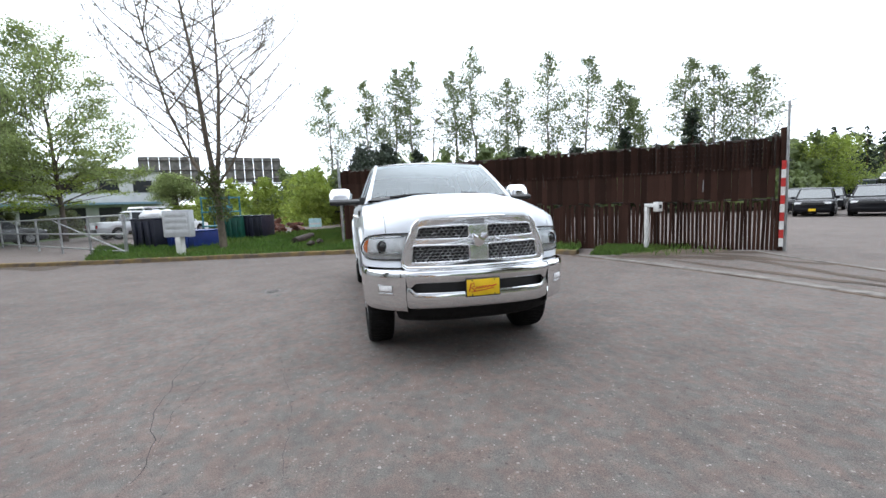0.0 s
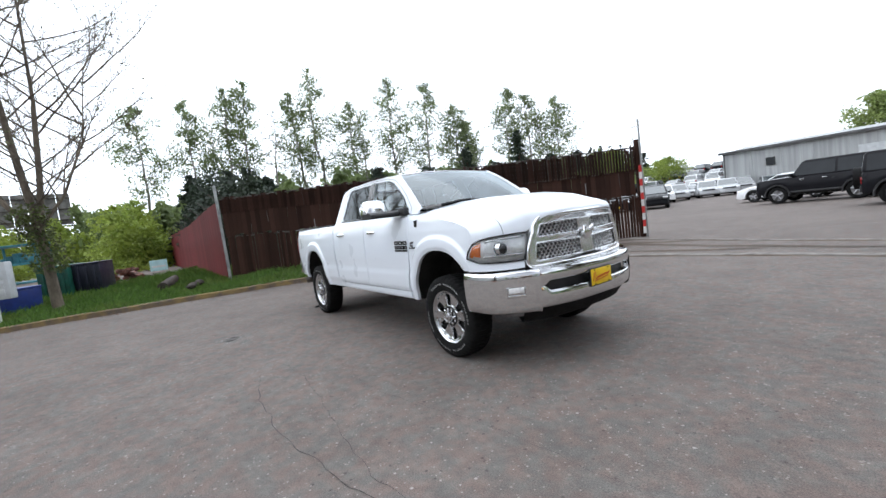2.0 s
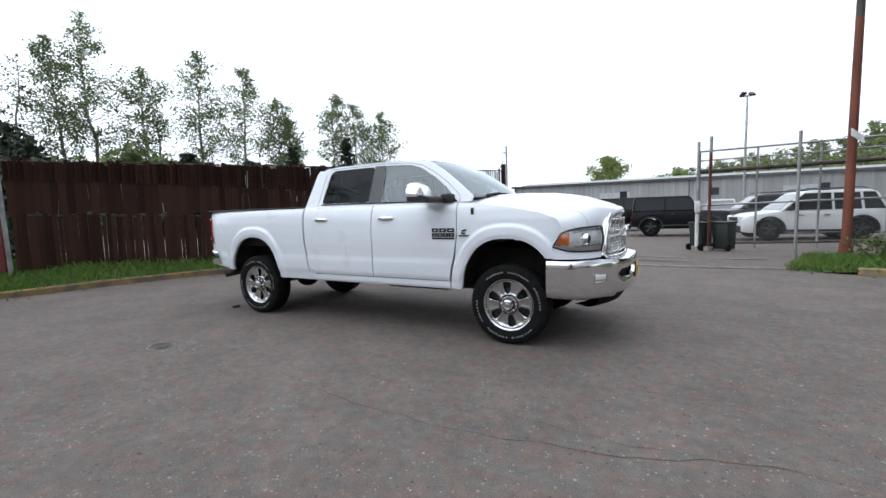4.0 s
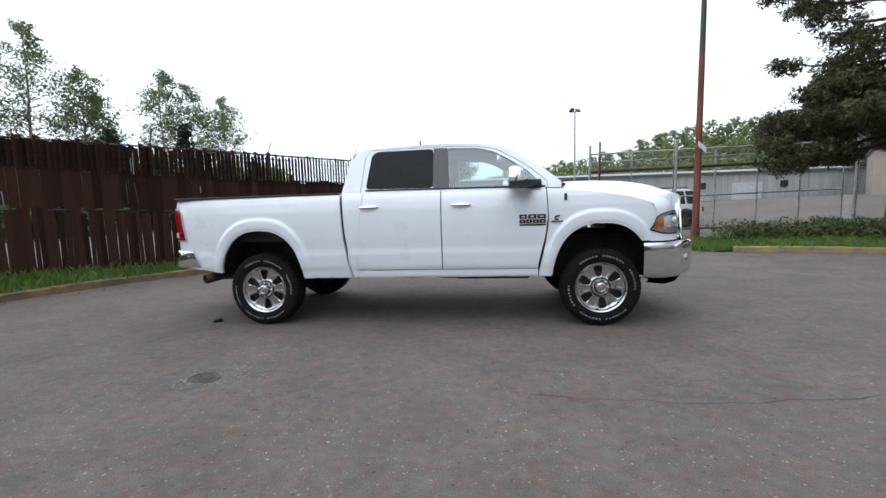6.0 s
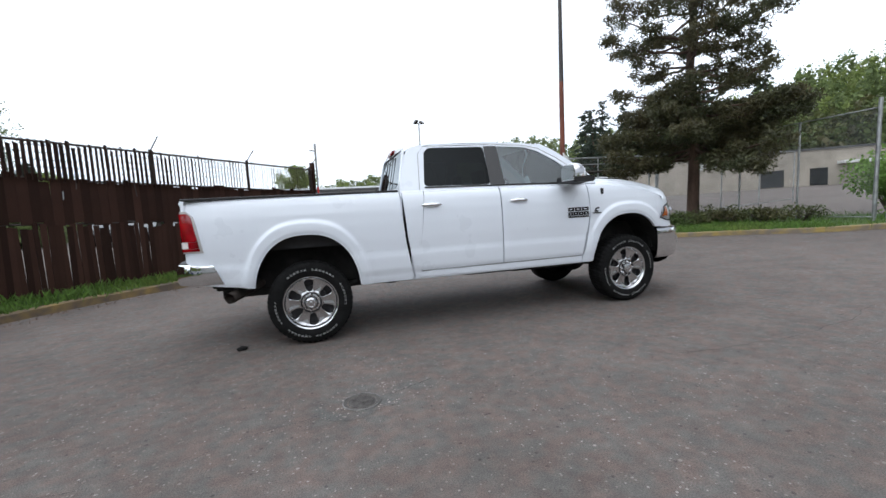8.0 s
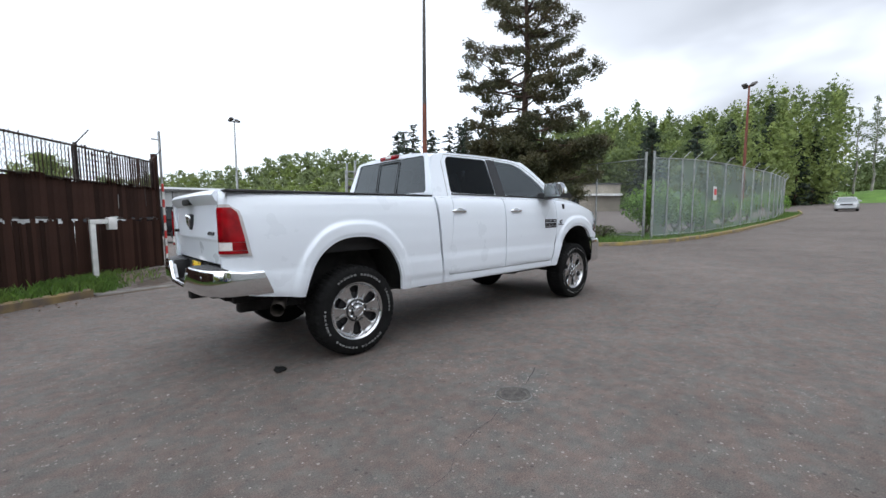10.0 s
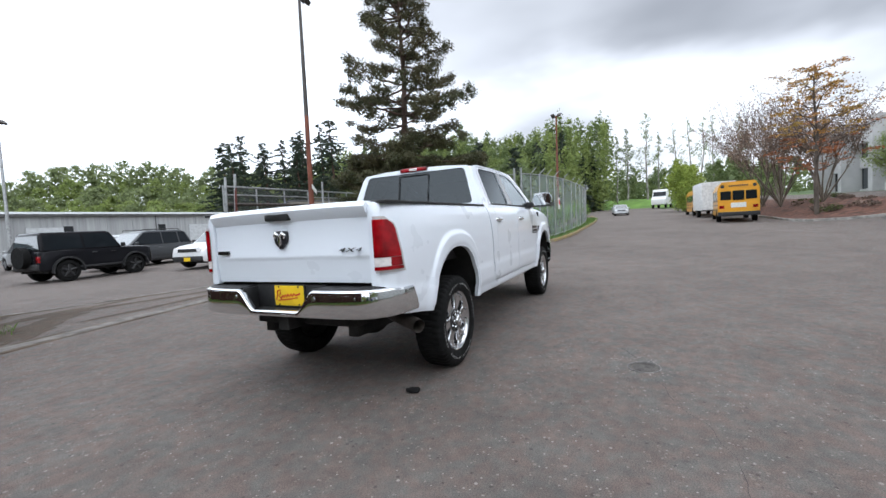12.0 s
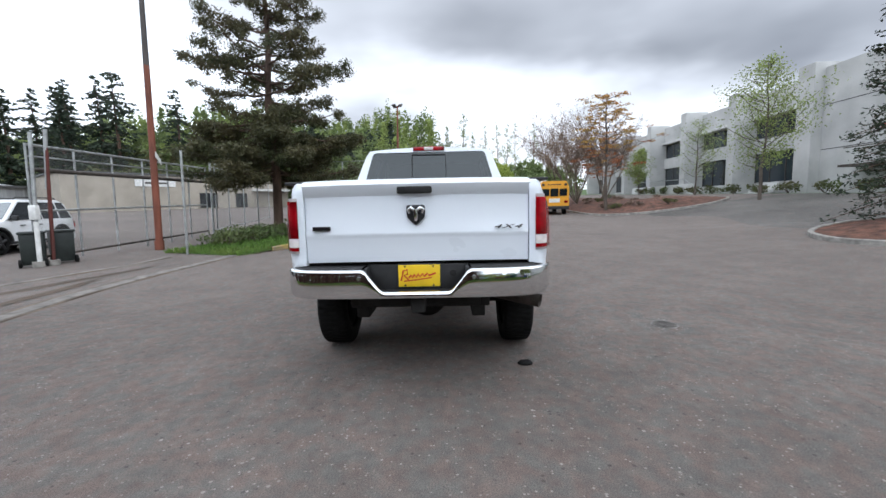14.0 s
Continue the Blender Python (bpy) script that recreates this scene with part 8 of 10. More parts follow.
# ---- buildings ----
M_CONCWALL = mat("pale_precast_concrete", (0.46, 0.46, 0.45), 0.85, var=0.12, scale=0.6, bump=0.2, bscale=30, fine=0.06, world_space=True)
M_CONCBAND = mat("white_concrete_band", (0.58, 0.58, 0.57), 0.85, var=0.10, scale=0.8, fine=0.05, world_space=True)
M_OFFICEGLASS = mat("dark_office_glass", (0.035, 0.045, 0.055), 0.08, var=0.2, scale=0.4, coat=0.3, fine=0.0)
M_BARNWALL = mat("grey_metal_wall", (0.36, 0.37, 0.37), 0.7, var=0.15, scale=0.7, fine=0.05, stretch=(6, 1, 0.2), world_space=True)
M_BEIGE = mat("beige_block_wall", (0.36, 0.32, 0.265), 0.85, var=0.12, scale=0.8, fine=0.06, world_space=True)
M_DARKWIN = mat("dark_window", (0.02, 0.022, 0.025), 0.15, var=0.2, fine=0.0)
M_ROOFDARK = mat("dark_roof_edge", (0.09, 0.09, 0.09), 0.8, var=0.2)

office = thing("office_building", "two-storey pale concrete office building with piers and dark windows", "building")
FY, Z0 = -23.2, 1.5
TOP = 9.2
piers = [21.8 + 6.95 * k for k in range(7)]
for k in range(6):
    xa, xb = piers[k], piers[k + 1]
    y = FY - 1.2
    for z0, z1 in ((1.2, 2.5), (4.75, 5.85), (7.35, TOP)):
        bm = bmesh.new()
        box(bm, xa, xb, y - 0.3, y, z0, z1)
        part("wall_panel", bm, M_CONCWALL, office)
bm = bmesh.new()
box(bm, -22, 21.2, FY - 0.6, FY - 0.3, 0.6, TOP)
part("wall", bm, M_CONCWALL, office)
bm = bmesh.new()
box(bm, -22, 64, FY - 22, FY - 1.6, 0.2, TOP - 0.5)
part("core", bm, M_CONCWALL, office)
for k in range(7):
    bm = bmesh.new()
    w = 1.25 if k == 0 else 0.9
    box(bm, piers[k] - w / 2, piers[k] + w / 2, FY - 1.7, FY + 0.35, 0.5, TOP + (0.35 if k == 0 else 0.30), 0.02)
    part("pier", bm, M_CONCWALL, office)
for k in range(6):
    xa, xb = piers[k] + 0.45, piers[k + 1] - 0.45
    for z0, z1, nm in ((2.5, 4.75, "lower_window"), (5.85, 7.35, "upper_window")):
        win = part(nm, bmesh.new(), M_OFFICEGLASS, office)
        for j in range(4):
            bm = bmesh.new()
            a, b = xa + (xb - xa) * j / 4, xa + (xb - xa) * (j + 1) / 4
            box(bm, a + 0.03, b - 0.03, FY - 1.50, FY - 1.46, z0 + 0.03, z1 - 0.03)
            part("pane", bm, M_OFFICEGLASS, win)
        for j in range(5):
            a = xa + (xb - xa) * j / 4
            bm = bmesh.new()
            box(bm, a - 0.03, a + 0.03, FY - 1.52, FY - 1.40, z0, z1)
            part("mullion", bm, M_POLEGREY, win)
    bm = bmesh.new()
    box(bm, xa, xb, FY - 1.2, FY - 0.9, 7.38, 7.6)
    part("sunshade", bm, M_CONCBAND, office)
for z in (4.2, 6.9):
    bm = bmesh.new()
    box(bm, -22, 21.15, FY - 0.3, FY - 0.288, z, z + 0.05)
    part("wall_joint", bm, M_ROOFDARK, office)
for k in range(6):
    bm = bmesh.new()
    box(bm, 14.4 - 6.8 * k, 14.44 - 6.8 * k, FY - 0.3, FY - 0.289, 1, TOP)
    part("wall_joint", bm, M_ROOFDARK, office)
bm = bmesh.new()
box(bm, 16.9, 17.5, FY - 0.29, FY - 0.25, 4.95, 5.2, 0.01)
part("red_sign", bm, M_SIGNRED, office, "small red wall sign")
stair = part("outside_stair", bmesh.new(), M_DARKPIPE, office, "dark steel outside stair")
for k in range(12):
    bm = bmesh.new()
    box(bm, 12.6 + 0.27 * k, 12.9 + 0.27 * k, FY - 0.3, FY + 0.8, 0.9 + 0.17 * k, 0.94 + 0.17 * k)
    part("tread", bm, M_DARKPIPE, stair)
bm = bmesh.new()
for y in (FY + 0.8, FY - 0.2):
    tube(bm, [(12.5, y, 1.0), (15.9, y, 3.1)], 0.05, 6)
    tube(bm, [(12.5, y, 1.9), (15.9, y, 4.0), (18.4, y, 4.0)], 0.03, 6)
part("stringer", bm, M_DARKPIPE, stair)
bm = bmesh.new()
box(bm, 15.8, 18.6, FY - 0.3, FY + 0.9, 2.95, 3.08)
part("landing", bm, M_DARKPIPE, stair)
terr = thing("terrace_wall", "low pale concrete terrace wall with railing before the offices", "wall", at=(0, 0, 0))
bm = bmesh.new()
box(bm, 32.5, 45, FY + 0.8, FY + 1.1, 1.2, 2.75, 0.03)
part("wall", bm, M_CONCBAND, terr)
for (a, b) in (((30.2, 1.6), (33.5, 2.9)), ((33.5, 2.9), (45, 3.05))):
    bm = bmesh.new()
    tube(bm, [(a[0], FY + 1.4, a[1] + 0.25), (b[0], FY + 1.4, b[1] + 0.35)], 0.04, 6)
    part("handrail", bm, M_GALV, terr)
for k in range(5):
    bm = bmesh.new()
    box(bm, 24.0 + 0.1 * k, 26.2, FY + 0.5 - 0.28 * k, FY + 0.8 - 0.28 * k, 1.55 + 0.17 * k, 1.72 + 0.17 * k)
    part("step", bm, M_CONCBAND, terr)

barn = thing("long_shed", "long low grey metal shed behind the car lot", "shed")
bm = bmesh.new()
extrude_profile(bm, [(50.5, -0.2), (50.5, 4.35), (57, 5.2), (64, 4.35), (64, -0.2)], "x", -15, 46)
part("wall", bm, M_BARNWALL, barn)
bm = bmesh.new()
box(bm, -15.3, 46.3, 50.1, 50.6, 4.30, 4.55)
part("eaves_trim", bm, M_ROOFDARK, barn)
for k in range(24):
    bm = bmesh.new()
    box(bm, -14.9 + 2.55 * k, -14.8 + 2.55 * k, 50.44, 50.5, 0, 4.3)
    part("seam", bm, M_ROOFDARK if k % 8 == 0 else M_BARNWALL, barn)
for k in range(6):
    bm = bmesh.new()
    box(bm, -11 + 9.3 * k, -10.2 + 9.3 * k, 50.38, 50.48, 2.5, 3.3)
    part("window", bm, M_DARKWIN, barn)
for x in (-4.0, 14.0, 30.0):
    bm = bmesh.new()
    box(bm, x, x + 3.4, 50.40, 50.49, 0, 3.2)
    part("roller_door", bm, M_BOXGREY, barn)

shed = thing("low_block_building", "low beige block building beyond the empty lot", "building")
m = pose(50.5, 29.5, 1.45, 0, 0, -36)
bm = bmesh.new()
box(bm, -17, 9, 0, 12, -0.6, 4.0, 0.0, m)
part("wall", bm, M_BEIGE, shed)
bm = bmesh.new()
box(bm, -17.2, 9.2, -0.2, 12.2, 4.0, 4.2, 0.0, m)
part("roof", bm, M_ROOFDARK, shed)
for a, b in ((-3.6, -1.4), (1.0, 2.6)):
    bm = bmesh.new()
    box(bm, a, b, -0.06, 0.02, 0.1, 2.0, 0.0, m)
    part("roller_door", bm, M_DARKWIN, shed)
bm = bmesh.new()
box(bm, 3.4, 8.6, -1.3, 0.0, 2.3, 2.6, 0.0, m)
part("canopy", bm, M_SIGNWHITE, shed, "white canopy over the doors")
bm = bmesh.new()
box(bm, -10.5, -6.3, -0.10, 0.0, 2.7, 3.5, 0.0, m)
part("fascia_sign", bm, M_SIGNWHITE, shed, "white fascia sign with an unreadable dark line")
bm = bmesh.new()
box(bm, -9.5, -7.2, -0.12, -0.09, 3.0, 3.2, 0.0, m)
part("sign_bar", bm, M_POLEGREY, shed)

yard_house = thing("yard_building", "white workshop building with blue-grey canopy behind the trees", "building")
m = pose(-50, -34, -0.1, 0, 0, -60)
bm = bmesh.new()
box(bm, -12, 10, -10, 0, 0, 7.2, 0.0, m)
part("wall", bm, M_CONCBAND, yard_house)
bm = bmesh.new()
box(bm, -12.3, 10.3, -10.3, 0.3, 7.2, 7.45, 0.0, m)
part("roof", bm, M_ROOFDARK, yard_house)
bm = bmesh.new()
box(bm, -11, 9, 0, 2.4, 3.1, 3.35, 0.0, m)
part("canopy", bm, mat("blue_grey_canopy", (0.16, 0.26, 0.33), 0.6), yard_house)
for k in range(6):
    bm = bmesh.new()
    box(bm, -10.4 + 3.4 * k, -8.2 + 3.4 * k, -0.02, 0.05, 0.5, 2.8, 0.0, m)
    part("window", bm, M_DARKWIN, yard_house)
    bm = bmesh.new()
    box(bm, -10.4 + 3.4 * k, -8.4 + 3.4 * k, -0.02, 0.05, 4.6, 6.1, 0.0, m)
    part("window", bm, M_DARKWIN, yard_house)


# ---- planting ----
rng = np.random.default_rng(7)


def fast_mesh(name, verts, quads, material, parent=None, kind="", label=""):
    """A mesh from arrays of points and four-cornered faces."""
    me = bpy.data.meshes.new(name)
    nq = len(quads)
    me.vertices.add(len(verts))
    me.vertices.foreach_set("co", np.asarray(verts, np.float32).ravel())
    me.loops.add(nq * 4)
    me.loops.foreach_set("vertex_index", np.asarray(quads, np.int32).ravel())
    me.polygons.add(nq)
    me.polygons.foreach_set("loop_start", np.arange(0, nq * 4, 4, dtype=np.int32))
    me.update(calc_edges=True)
    me.materials.append(material)
    ob = new(name, me)
    if parent is not None:
        ob.parent = parent
    if kind:
        ob["kind"] = kind
    if label:
        ob["label"] = label
    return ob


def leaf_quads(centres, size, flat=0.0, aspect=0.55, spread=0.35):
    """Small leaves of random turn at the points; flat pulls them towards level."""
    n = len(centres)
    d = rng.normal(size=(n, 3))
    d[:, 2] *= (1 - flat)
    d /= np.linalg.norm(d, axis=1)[:, None] + 1e-9
    q = rng.normal(size=(n, 3))
    e = np.cross(d, q)
    e /= np.linalg.norm(e, axis=1)[:, None] + 1e-9
    s = size * (1 - spread + 2 * spread * rng.random(n))[:, None]
    a, b = d * s * 0.5, e * s * 0.5 * aspect
    c = np.asarray(centres)
    v = np.stack([c - a, c + b - 0.15 * a, c + a, c - b - 0.15 * a], 1).reshape(-1, 3)
    return v, np.arange(n * 4).reshape(-1, 4)


def clump_points(centre, radii, n, hollow=0.3):
    p = rng.normal(size=(n, 3))
    p /= np.linalg.norm(p, axis=1)[:, None]
    r = (hollow + (1 - hollow) * rng.random(n) ** 0.6)[:, None]
    return np.asarray(centre) + p * r * np.asarray(radii)


def branch_tubes(segs, sides=5):
    """Tapered limbs from rows of (start, end, radius, radius)."""
    v, f = [], []
    for a, b, r0, r1 in segs:
        a, b = np.asarray(a, float), np.asarray(b, float)
        d = b - a
        d = d / (np.linalg.norm(d) + 1e-9)
        x = np.cross(d, (0, 0, 1.0) if abs(d[2]) < 0.9 else (1.0, 0, 0))
        x /= np.linalg.norm(x)
        y = np.cross(d, x)
        k = len(v)
        for c, r in ((a, r0), (b, r1)):
            for t in range(sides):
                an = math.tau * t / sides
                v.append(c + (x * math.cos(an) + y * math.sin(an)) * r)
        for t in range(sides):
            f.append((k + t, k + (t + 1) % sides, k + sides + (t + 1) % sides, k + sides + t))
    return np.array(v), np.array(f)


def grow(start, direction, length, radius, depth, segs, tips, bend=0.25, fork=3, shrink=0.66, up=0.15, sweep=38):
    """A limb that bends and forks."""
    p, d = np.array(start, float), np.array(direction, float)
    n = 3
    for k in range(n):
        d = d + rng.normal(size=3) * bend * 0.35 + np.array((0, 0, up * 0.35))
        d /= np.linalg.norm(d)
        q = p + d * length / n
        segs.append((p.copy(), q.copy(), radius * (1 - 0.16 * k), radius * (1 - 0.16 * (k + 1))))
        p = q
        if depth > 0 and k >= 1:
            for _ in range(fork - 1 if k == 1 else fork):
                s = rng.normal(size=3)
                s -= d * s.dot(d)
                s /= np.linalg.norm(s)
                ang = radians(sweep * (0.6 + 0.8 * rng.random()))
                nd = d * math.cos(ang) + s * math.sin(ang)
                grow(p, nd, length * shrink * (0.7 + 0.5 * rng.random()), radius * 0.52, depth - 1, segs, tips, bend, fork, shrink, up, sweep)
        if depth <= 1:
            tips.append(p.copy())
    tips.append(p.copy())


def finish_tree(e, segs, bark, leaf_pts, leaf_size, leaf, flat=0.0, crown_label="", sides=5, aspect=0.55):
    big = [s for s in segs if s[2] > 0.07] or segs[:3]
    small = [s for s in segs if s[2] <= 0.07]
    v, f = branch_tubes(big, 8)
    ob = fast_mesh("trunk", v, f, bark, e)
    for p in ob.data.polygons:
        p.use_smooth = True
    if small:
        v, f = branch_tubes(small, sides)
        fast_mesh("branchwork", v, f, bark, e, kind="stuff")
    if leaf_pts is not None and len(leaf_pts):
        v, q = leaf_quads(leaf_pts, leaf_size, flat, aspect)
        fast_mesh("crown", v, q, leaf, e, label=crown_label)
    return e


def birch(x, y, z, hgt, width, label, leaf=None, dense=1.0, group="row of slim trees", lsize=0.19, start=0.36, bark=None):
    """A slim tree with an open, tiered crown."""
    e = thing("tree", label, "tree", group, (x, y, z))
    segs, pts = [], []
    n = 9
    spine = [np.zeros(3)]
    for k in range(n):
        spine.append(np.array((rng.normal() * 0.10 * hgt / 14, rng.normal() * 0.10 * hgt / 14, hgt * (k + 1) / n)) + np.array((spine[-1][0], spine[-1][1], 0)))
    for k in range(n):
        segs.append((spine[k], spine[k + 1], 0.011 * hgt * (1 - k / n) + 0.015, 0.011 * hgt * (1 - (k + 1) / n) + 0.012))
    m = int(52 * max(0.6, dense))
    for k in range(m):
        t = start + (0.985 - start) * (k + rng.random()) / m
        f = t * n
        i = min(int(f), n - 1)
        p = spine[i] + (spine[i + 1] - spine[i]) * (f - i)
        a = rng.random() * math.tau
        u = (t - start) / (1 - start)
        reach = width * lerp_table([(0, 0.55), (0.15, 0.95), (0.35, 1.0), (0.6, 0.8), (0.8, 0.5), (1.0, 0.10)], u) * (0.45 + 0.65 * rng.random())
        rise = 0.35 + 0.6 * rng.random()
        q = p + np.array((math.cos(a) * reach, math.sin(a) * reach, reach * rise))
        mid = p + (q - p) * 0.55 + np.array((0, 0, -0.08 * reach))
        segs.append((p, mid, 0.030 * hgt / 14, 0.020))
        segs.append((mid, q, 0.020, 0.007))
        for c, cn in ((q, 46), (mid, 34), (p + (q - p) * 0.8, 34)):
            if rng.random() < 0.84:
                pts.append(clump_points(c + rng.normal(size=3) * 0.12 * reach, (reach * 0.36 + 0.28, reach * 0.36 + 0.28, 0.26 * reach + 0.26), max(3, int(cn * 1.0 * dense * (0.22 + 0.78 * min(1.0, reach / (0.8 * width))))), 0.0))
    return finish_tree(e, segs, bark or M_BARKPALE, np.concatenate(pts), lsize * 1.16, leaf or M_LEAFBIRCH, crown_label="open crown of young leaves", sides=4)


def fir(x, y, z, hgt, width, label, leaf=None, tiers=26, per=9, lsize=0.30, group="", start=0.08, ragged=0.35, droop=0.25, leaf_n=16, bark=None):
    """A conifer with whorls of drooping boughs."""
    e = thing("conifer", label, "conifer", group, (x, y, z))
    segs, pts = [(np.zeros(3), np.array((0.02 * hgt, 0, hgt * 0.5)), 0.018 * hgt, 0.011 * hgt), (np.array((0.02 * hgt, 0, hgt * 0.5)), np.array((0, 0, hgt)), 0.011 * hgt, 0.01)], []
    for k in range(tiers):
        t = start + (0.98 - start) * k / tiers
        for j in range(per):
            a = math.tau * (j + rng.random()) / per
            reach = width * (1 - t) ** 0.8 * (1 - ragged + 2 * ragged * rng.random()) + 0.15
            if rng.random() < 0.12:
                continue
            tj = min(0.985, max(start * 0.8, t + rng.normal() * 0.8 / tiers))
            p = np.array((0.02 * hgt * (tj if tj < .5 else 1 - tj), 0, hgt * tj))
            q = p + np.array((math.cos(a) * reach, math.sin(a) * reach, -droop * reach + 0.22 * reach * rng.normal()))
            segs.append((p, q, 0.012 + 0.006 * reach, 0.006))
            m = max(2, int(reach / 0.5))
            for i in range(m):
                c = p + (q - p) * ((i + 0.8) / m)
                pts.append(clump_points(c, (0.30, 0.30, 0.16), leaf_n // 2, 0.0))
    return finish_tree(e, segs, bark or M_BARKRED, np.concatenate(pts), lsize, leaf or M_LEAFFIR, flat=0.35, crown_label="dense dark needles", sides=4, aspect=0.4)


# row of slim trees beyond the slat fence
ROWTREES = [(-50.6, -2.2, 17.4, 2.3), (-48.7, 2.0, 17.6, 1.9), (-47.4, 5.1, 18.6, 2.2), (-46.4, 7.6, 19.3, 2.2), (-45.3, 10.2, 16.0, 1.4), (-44.3, 13.3, 18.2, 2.2), (-43.4, 15.3, 20.6, 2.4),
            (-41.9, 18.3, 16.6, 2.1), (-40.0, 22.9, 18.8, 2.2), (-38.3, 26.8, 18.2, 2.4), (-36.5, 30.3, 15.2, 2.0), (-34.0, 36.2, 16.7, 2.0), (-32.8, 39.0, 15.8, 2.2), (-31.0, 43.1, 15.0, 2.2),
            (-52.0, 5.5, 16.0, 2.0), (-43.5, 20.5, 15.0, 1.6), (-38.0, 33.5, 13.5, 1.5)]
for i, (x, y, hgt, w) in enumerate(ROWTREES):
    thin = i in (4, 14, 15)
    birch(x, y, -0.2, hgt, w * 1.28, "tall slim tree with open young foliage behind the fence" if not thin else "tall slim tree still almost bare behind the fence", dense=0.35 if thin else 1.3,
          leaf=M_LEAFBUD if thin else M_LEAFBIRCH)
for x, y, hgt, w in ((-36.5, 0.6, 7.6, 2.2), (-34.2, 3.2, 7.4, 1.9), (-31.5, 5.6, 6.6, 1.6), (-28.0, 14.0, 6.6, 1.7), (-27.5, 19.0, 6.4, 1.8), (-29.5, 25.5, 8.4, 1.8), (-27.8, 27.8, 6.6, 1.7), (-27.5, 31.2, 9.8, 1.9), (-26.0, 34.8, 7.2, 1.8),
                     (-24.5, 37.5, 7.0, 1.6)):
    fir(x, y, -0.1, hgt, w, "dark green conifer behind the slat fence", group="conifers behind the fence", tiers=22, per=9, lsize=0.34, leaf_n=28)


# wooded slopes: many crowns joined, too far off to count
def woodland(name, label, crowns, leaf, lsize, per=150):
    vs, qs, k = [], [], 0
    for x, y, z, hgt, w in crowns:
        m = 7
        pts, fill = [], []
        for j in range(m):
            u = (j + 0.5) / m
            r = w * lerp_table([(0, 0.85), (0.3, 1.05), (0.6, 0.92), (0.85, 0.58), (1.0, 0.32)], u) * (0.75 + 0.45 * rng.random())
            a = rng.random() * math.tau
            c = (x + math.cos(a) * r * 0.35, y + math.sin(a) * r * 0.35, z + hgt * (0.12 + 0.86 * u) - r * 0.2)
            pts.append(clump_points(c, (r, r, hgt * 0.15), int(per * 1.9) // m, 0.45))
            fill.append(clump_points(c, (r * 0.7, r * 0.7, hgt * 0.12), 22, 0.0))
        v, q = leaf_quads(np.concatenate(fill), min(w * 0.45, lsize * 2.2), 0.0, 0.8)
        vs.append(v)
        qs.append(q + k)
        k += len(v)
        v, q = leaf_quads(np.concatenate(pts), lsize, 0.0, 0.7)
        vs.append(v)
        qs.append(q + k)
        k += len(v)
    ob = fast_mesh(name, np.concatenate(vs), np.concatenate(qs), leaf, kind="stuff")
    return tagged(ob, label, "woodland")


def band(x0, y0, x1, y1, n, h0, h1, w, z=0.0, jitter=4.0):
    out = []
    for i in range(n):
        t = (i + rng.random()) / n
        out.append((x0 + (x1 - x0) * t + rng.normal() * jitter, y0 + (y1 - y0) * t + rng.normal() * jitter, z(t) if callable(z) else z, h0 + (h1 - h0) * rng.random(), w * (0.7 + 0.6 * rng.random())))
    return out


# low hills as land under the woods
def hill(name, label, pts, depth, rise):
    bm = bmesh.new()
    rows = []
    for i, (x, y) in enumerate(pts):
        d = Vector((x, y)).normalized()
        rows.append([(x + d.x * depth * u, y + d.y * depth * u, -0.5 + rise * smooth01(u) * (0.75 + 0.25 * math.sin(i * 1.3))) for u in (0, 0.25, 0.5, 0.75, 1.0, 1.6)])
    grid_sheet(bm, rows)
    return tagged(link_mesh(name, bm, M_MEADOW, smooth=60), label, "hill", kind="structure")


SKYLINE = [(-12, 6.0), (0, 10.2), (3, 11.5), (5, 10.0), (7.2, 12.2), (9, 11.8), (12, 10.8), (15, 10.8), (18.7, 10.6), (22, 11.8), (28, 11.2), (36, 10.0), (45, 7.8), (58, 7.6), (64, 8.0), (70, 6.8), (73, 5.9),
           (78, 5.2), (83, 4.7), (87, 4.5), (90, 3.6), (93, 2.2), (97, 1.4), (114, 1.4), (116, 2.4), (118, 3.3), (120, 4.7), (123, 5.4), (127, 4.6), (140, 5.0), (175, 5.0), (190, 4.0)]


def hill_reach(az):
    """Distance of the wooded slope: near beside the road, far beyond the shed."""
    return lerp_table([(-12, 105), (0, 100), (30, 105), (60, 145), (75, 160), (110, 165), (125, 150), (190, 130)], az)


bm = bmesh.new()
rows = []
for k in range(61):
    az = 10 + 3.0 * k
    c, s_, d, e_ = math.cos(radians(az)), math.sin(radians(az)), hill_reach(az), math.tan(radians(lerp_table(SKYLINE, az)))
    rows.append([(c * d * u, s_ * d * u, -0.6 + (d * e_ * 0.5) * smooth01((u - 0.62) / 0.45) * (0.9 if u < 1.3 else 1.0)) for u in (0.60, 0.7, 0.8, 0.9, 1.0, 1.1, 1.4, 2.2)])
grid_sheet(bm, rows)
tagged(link_mesh("backdrop_hills", bm, M_MEADOW, smooth=60), "low wooded hillside beyond the lots", "hill", kind="structure")


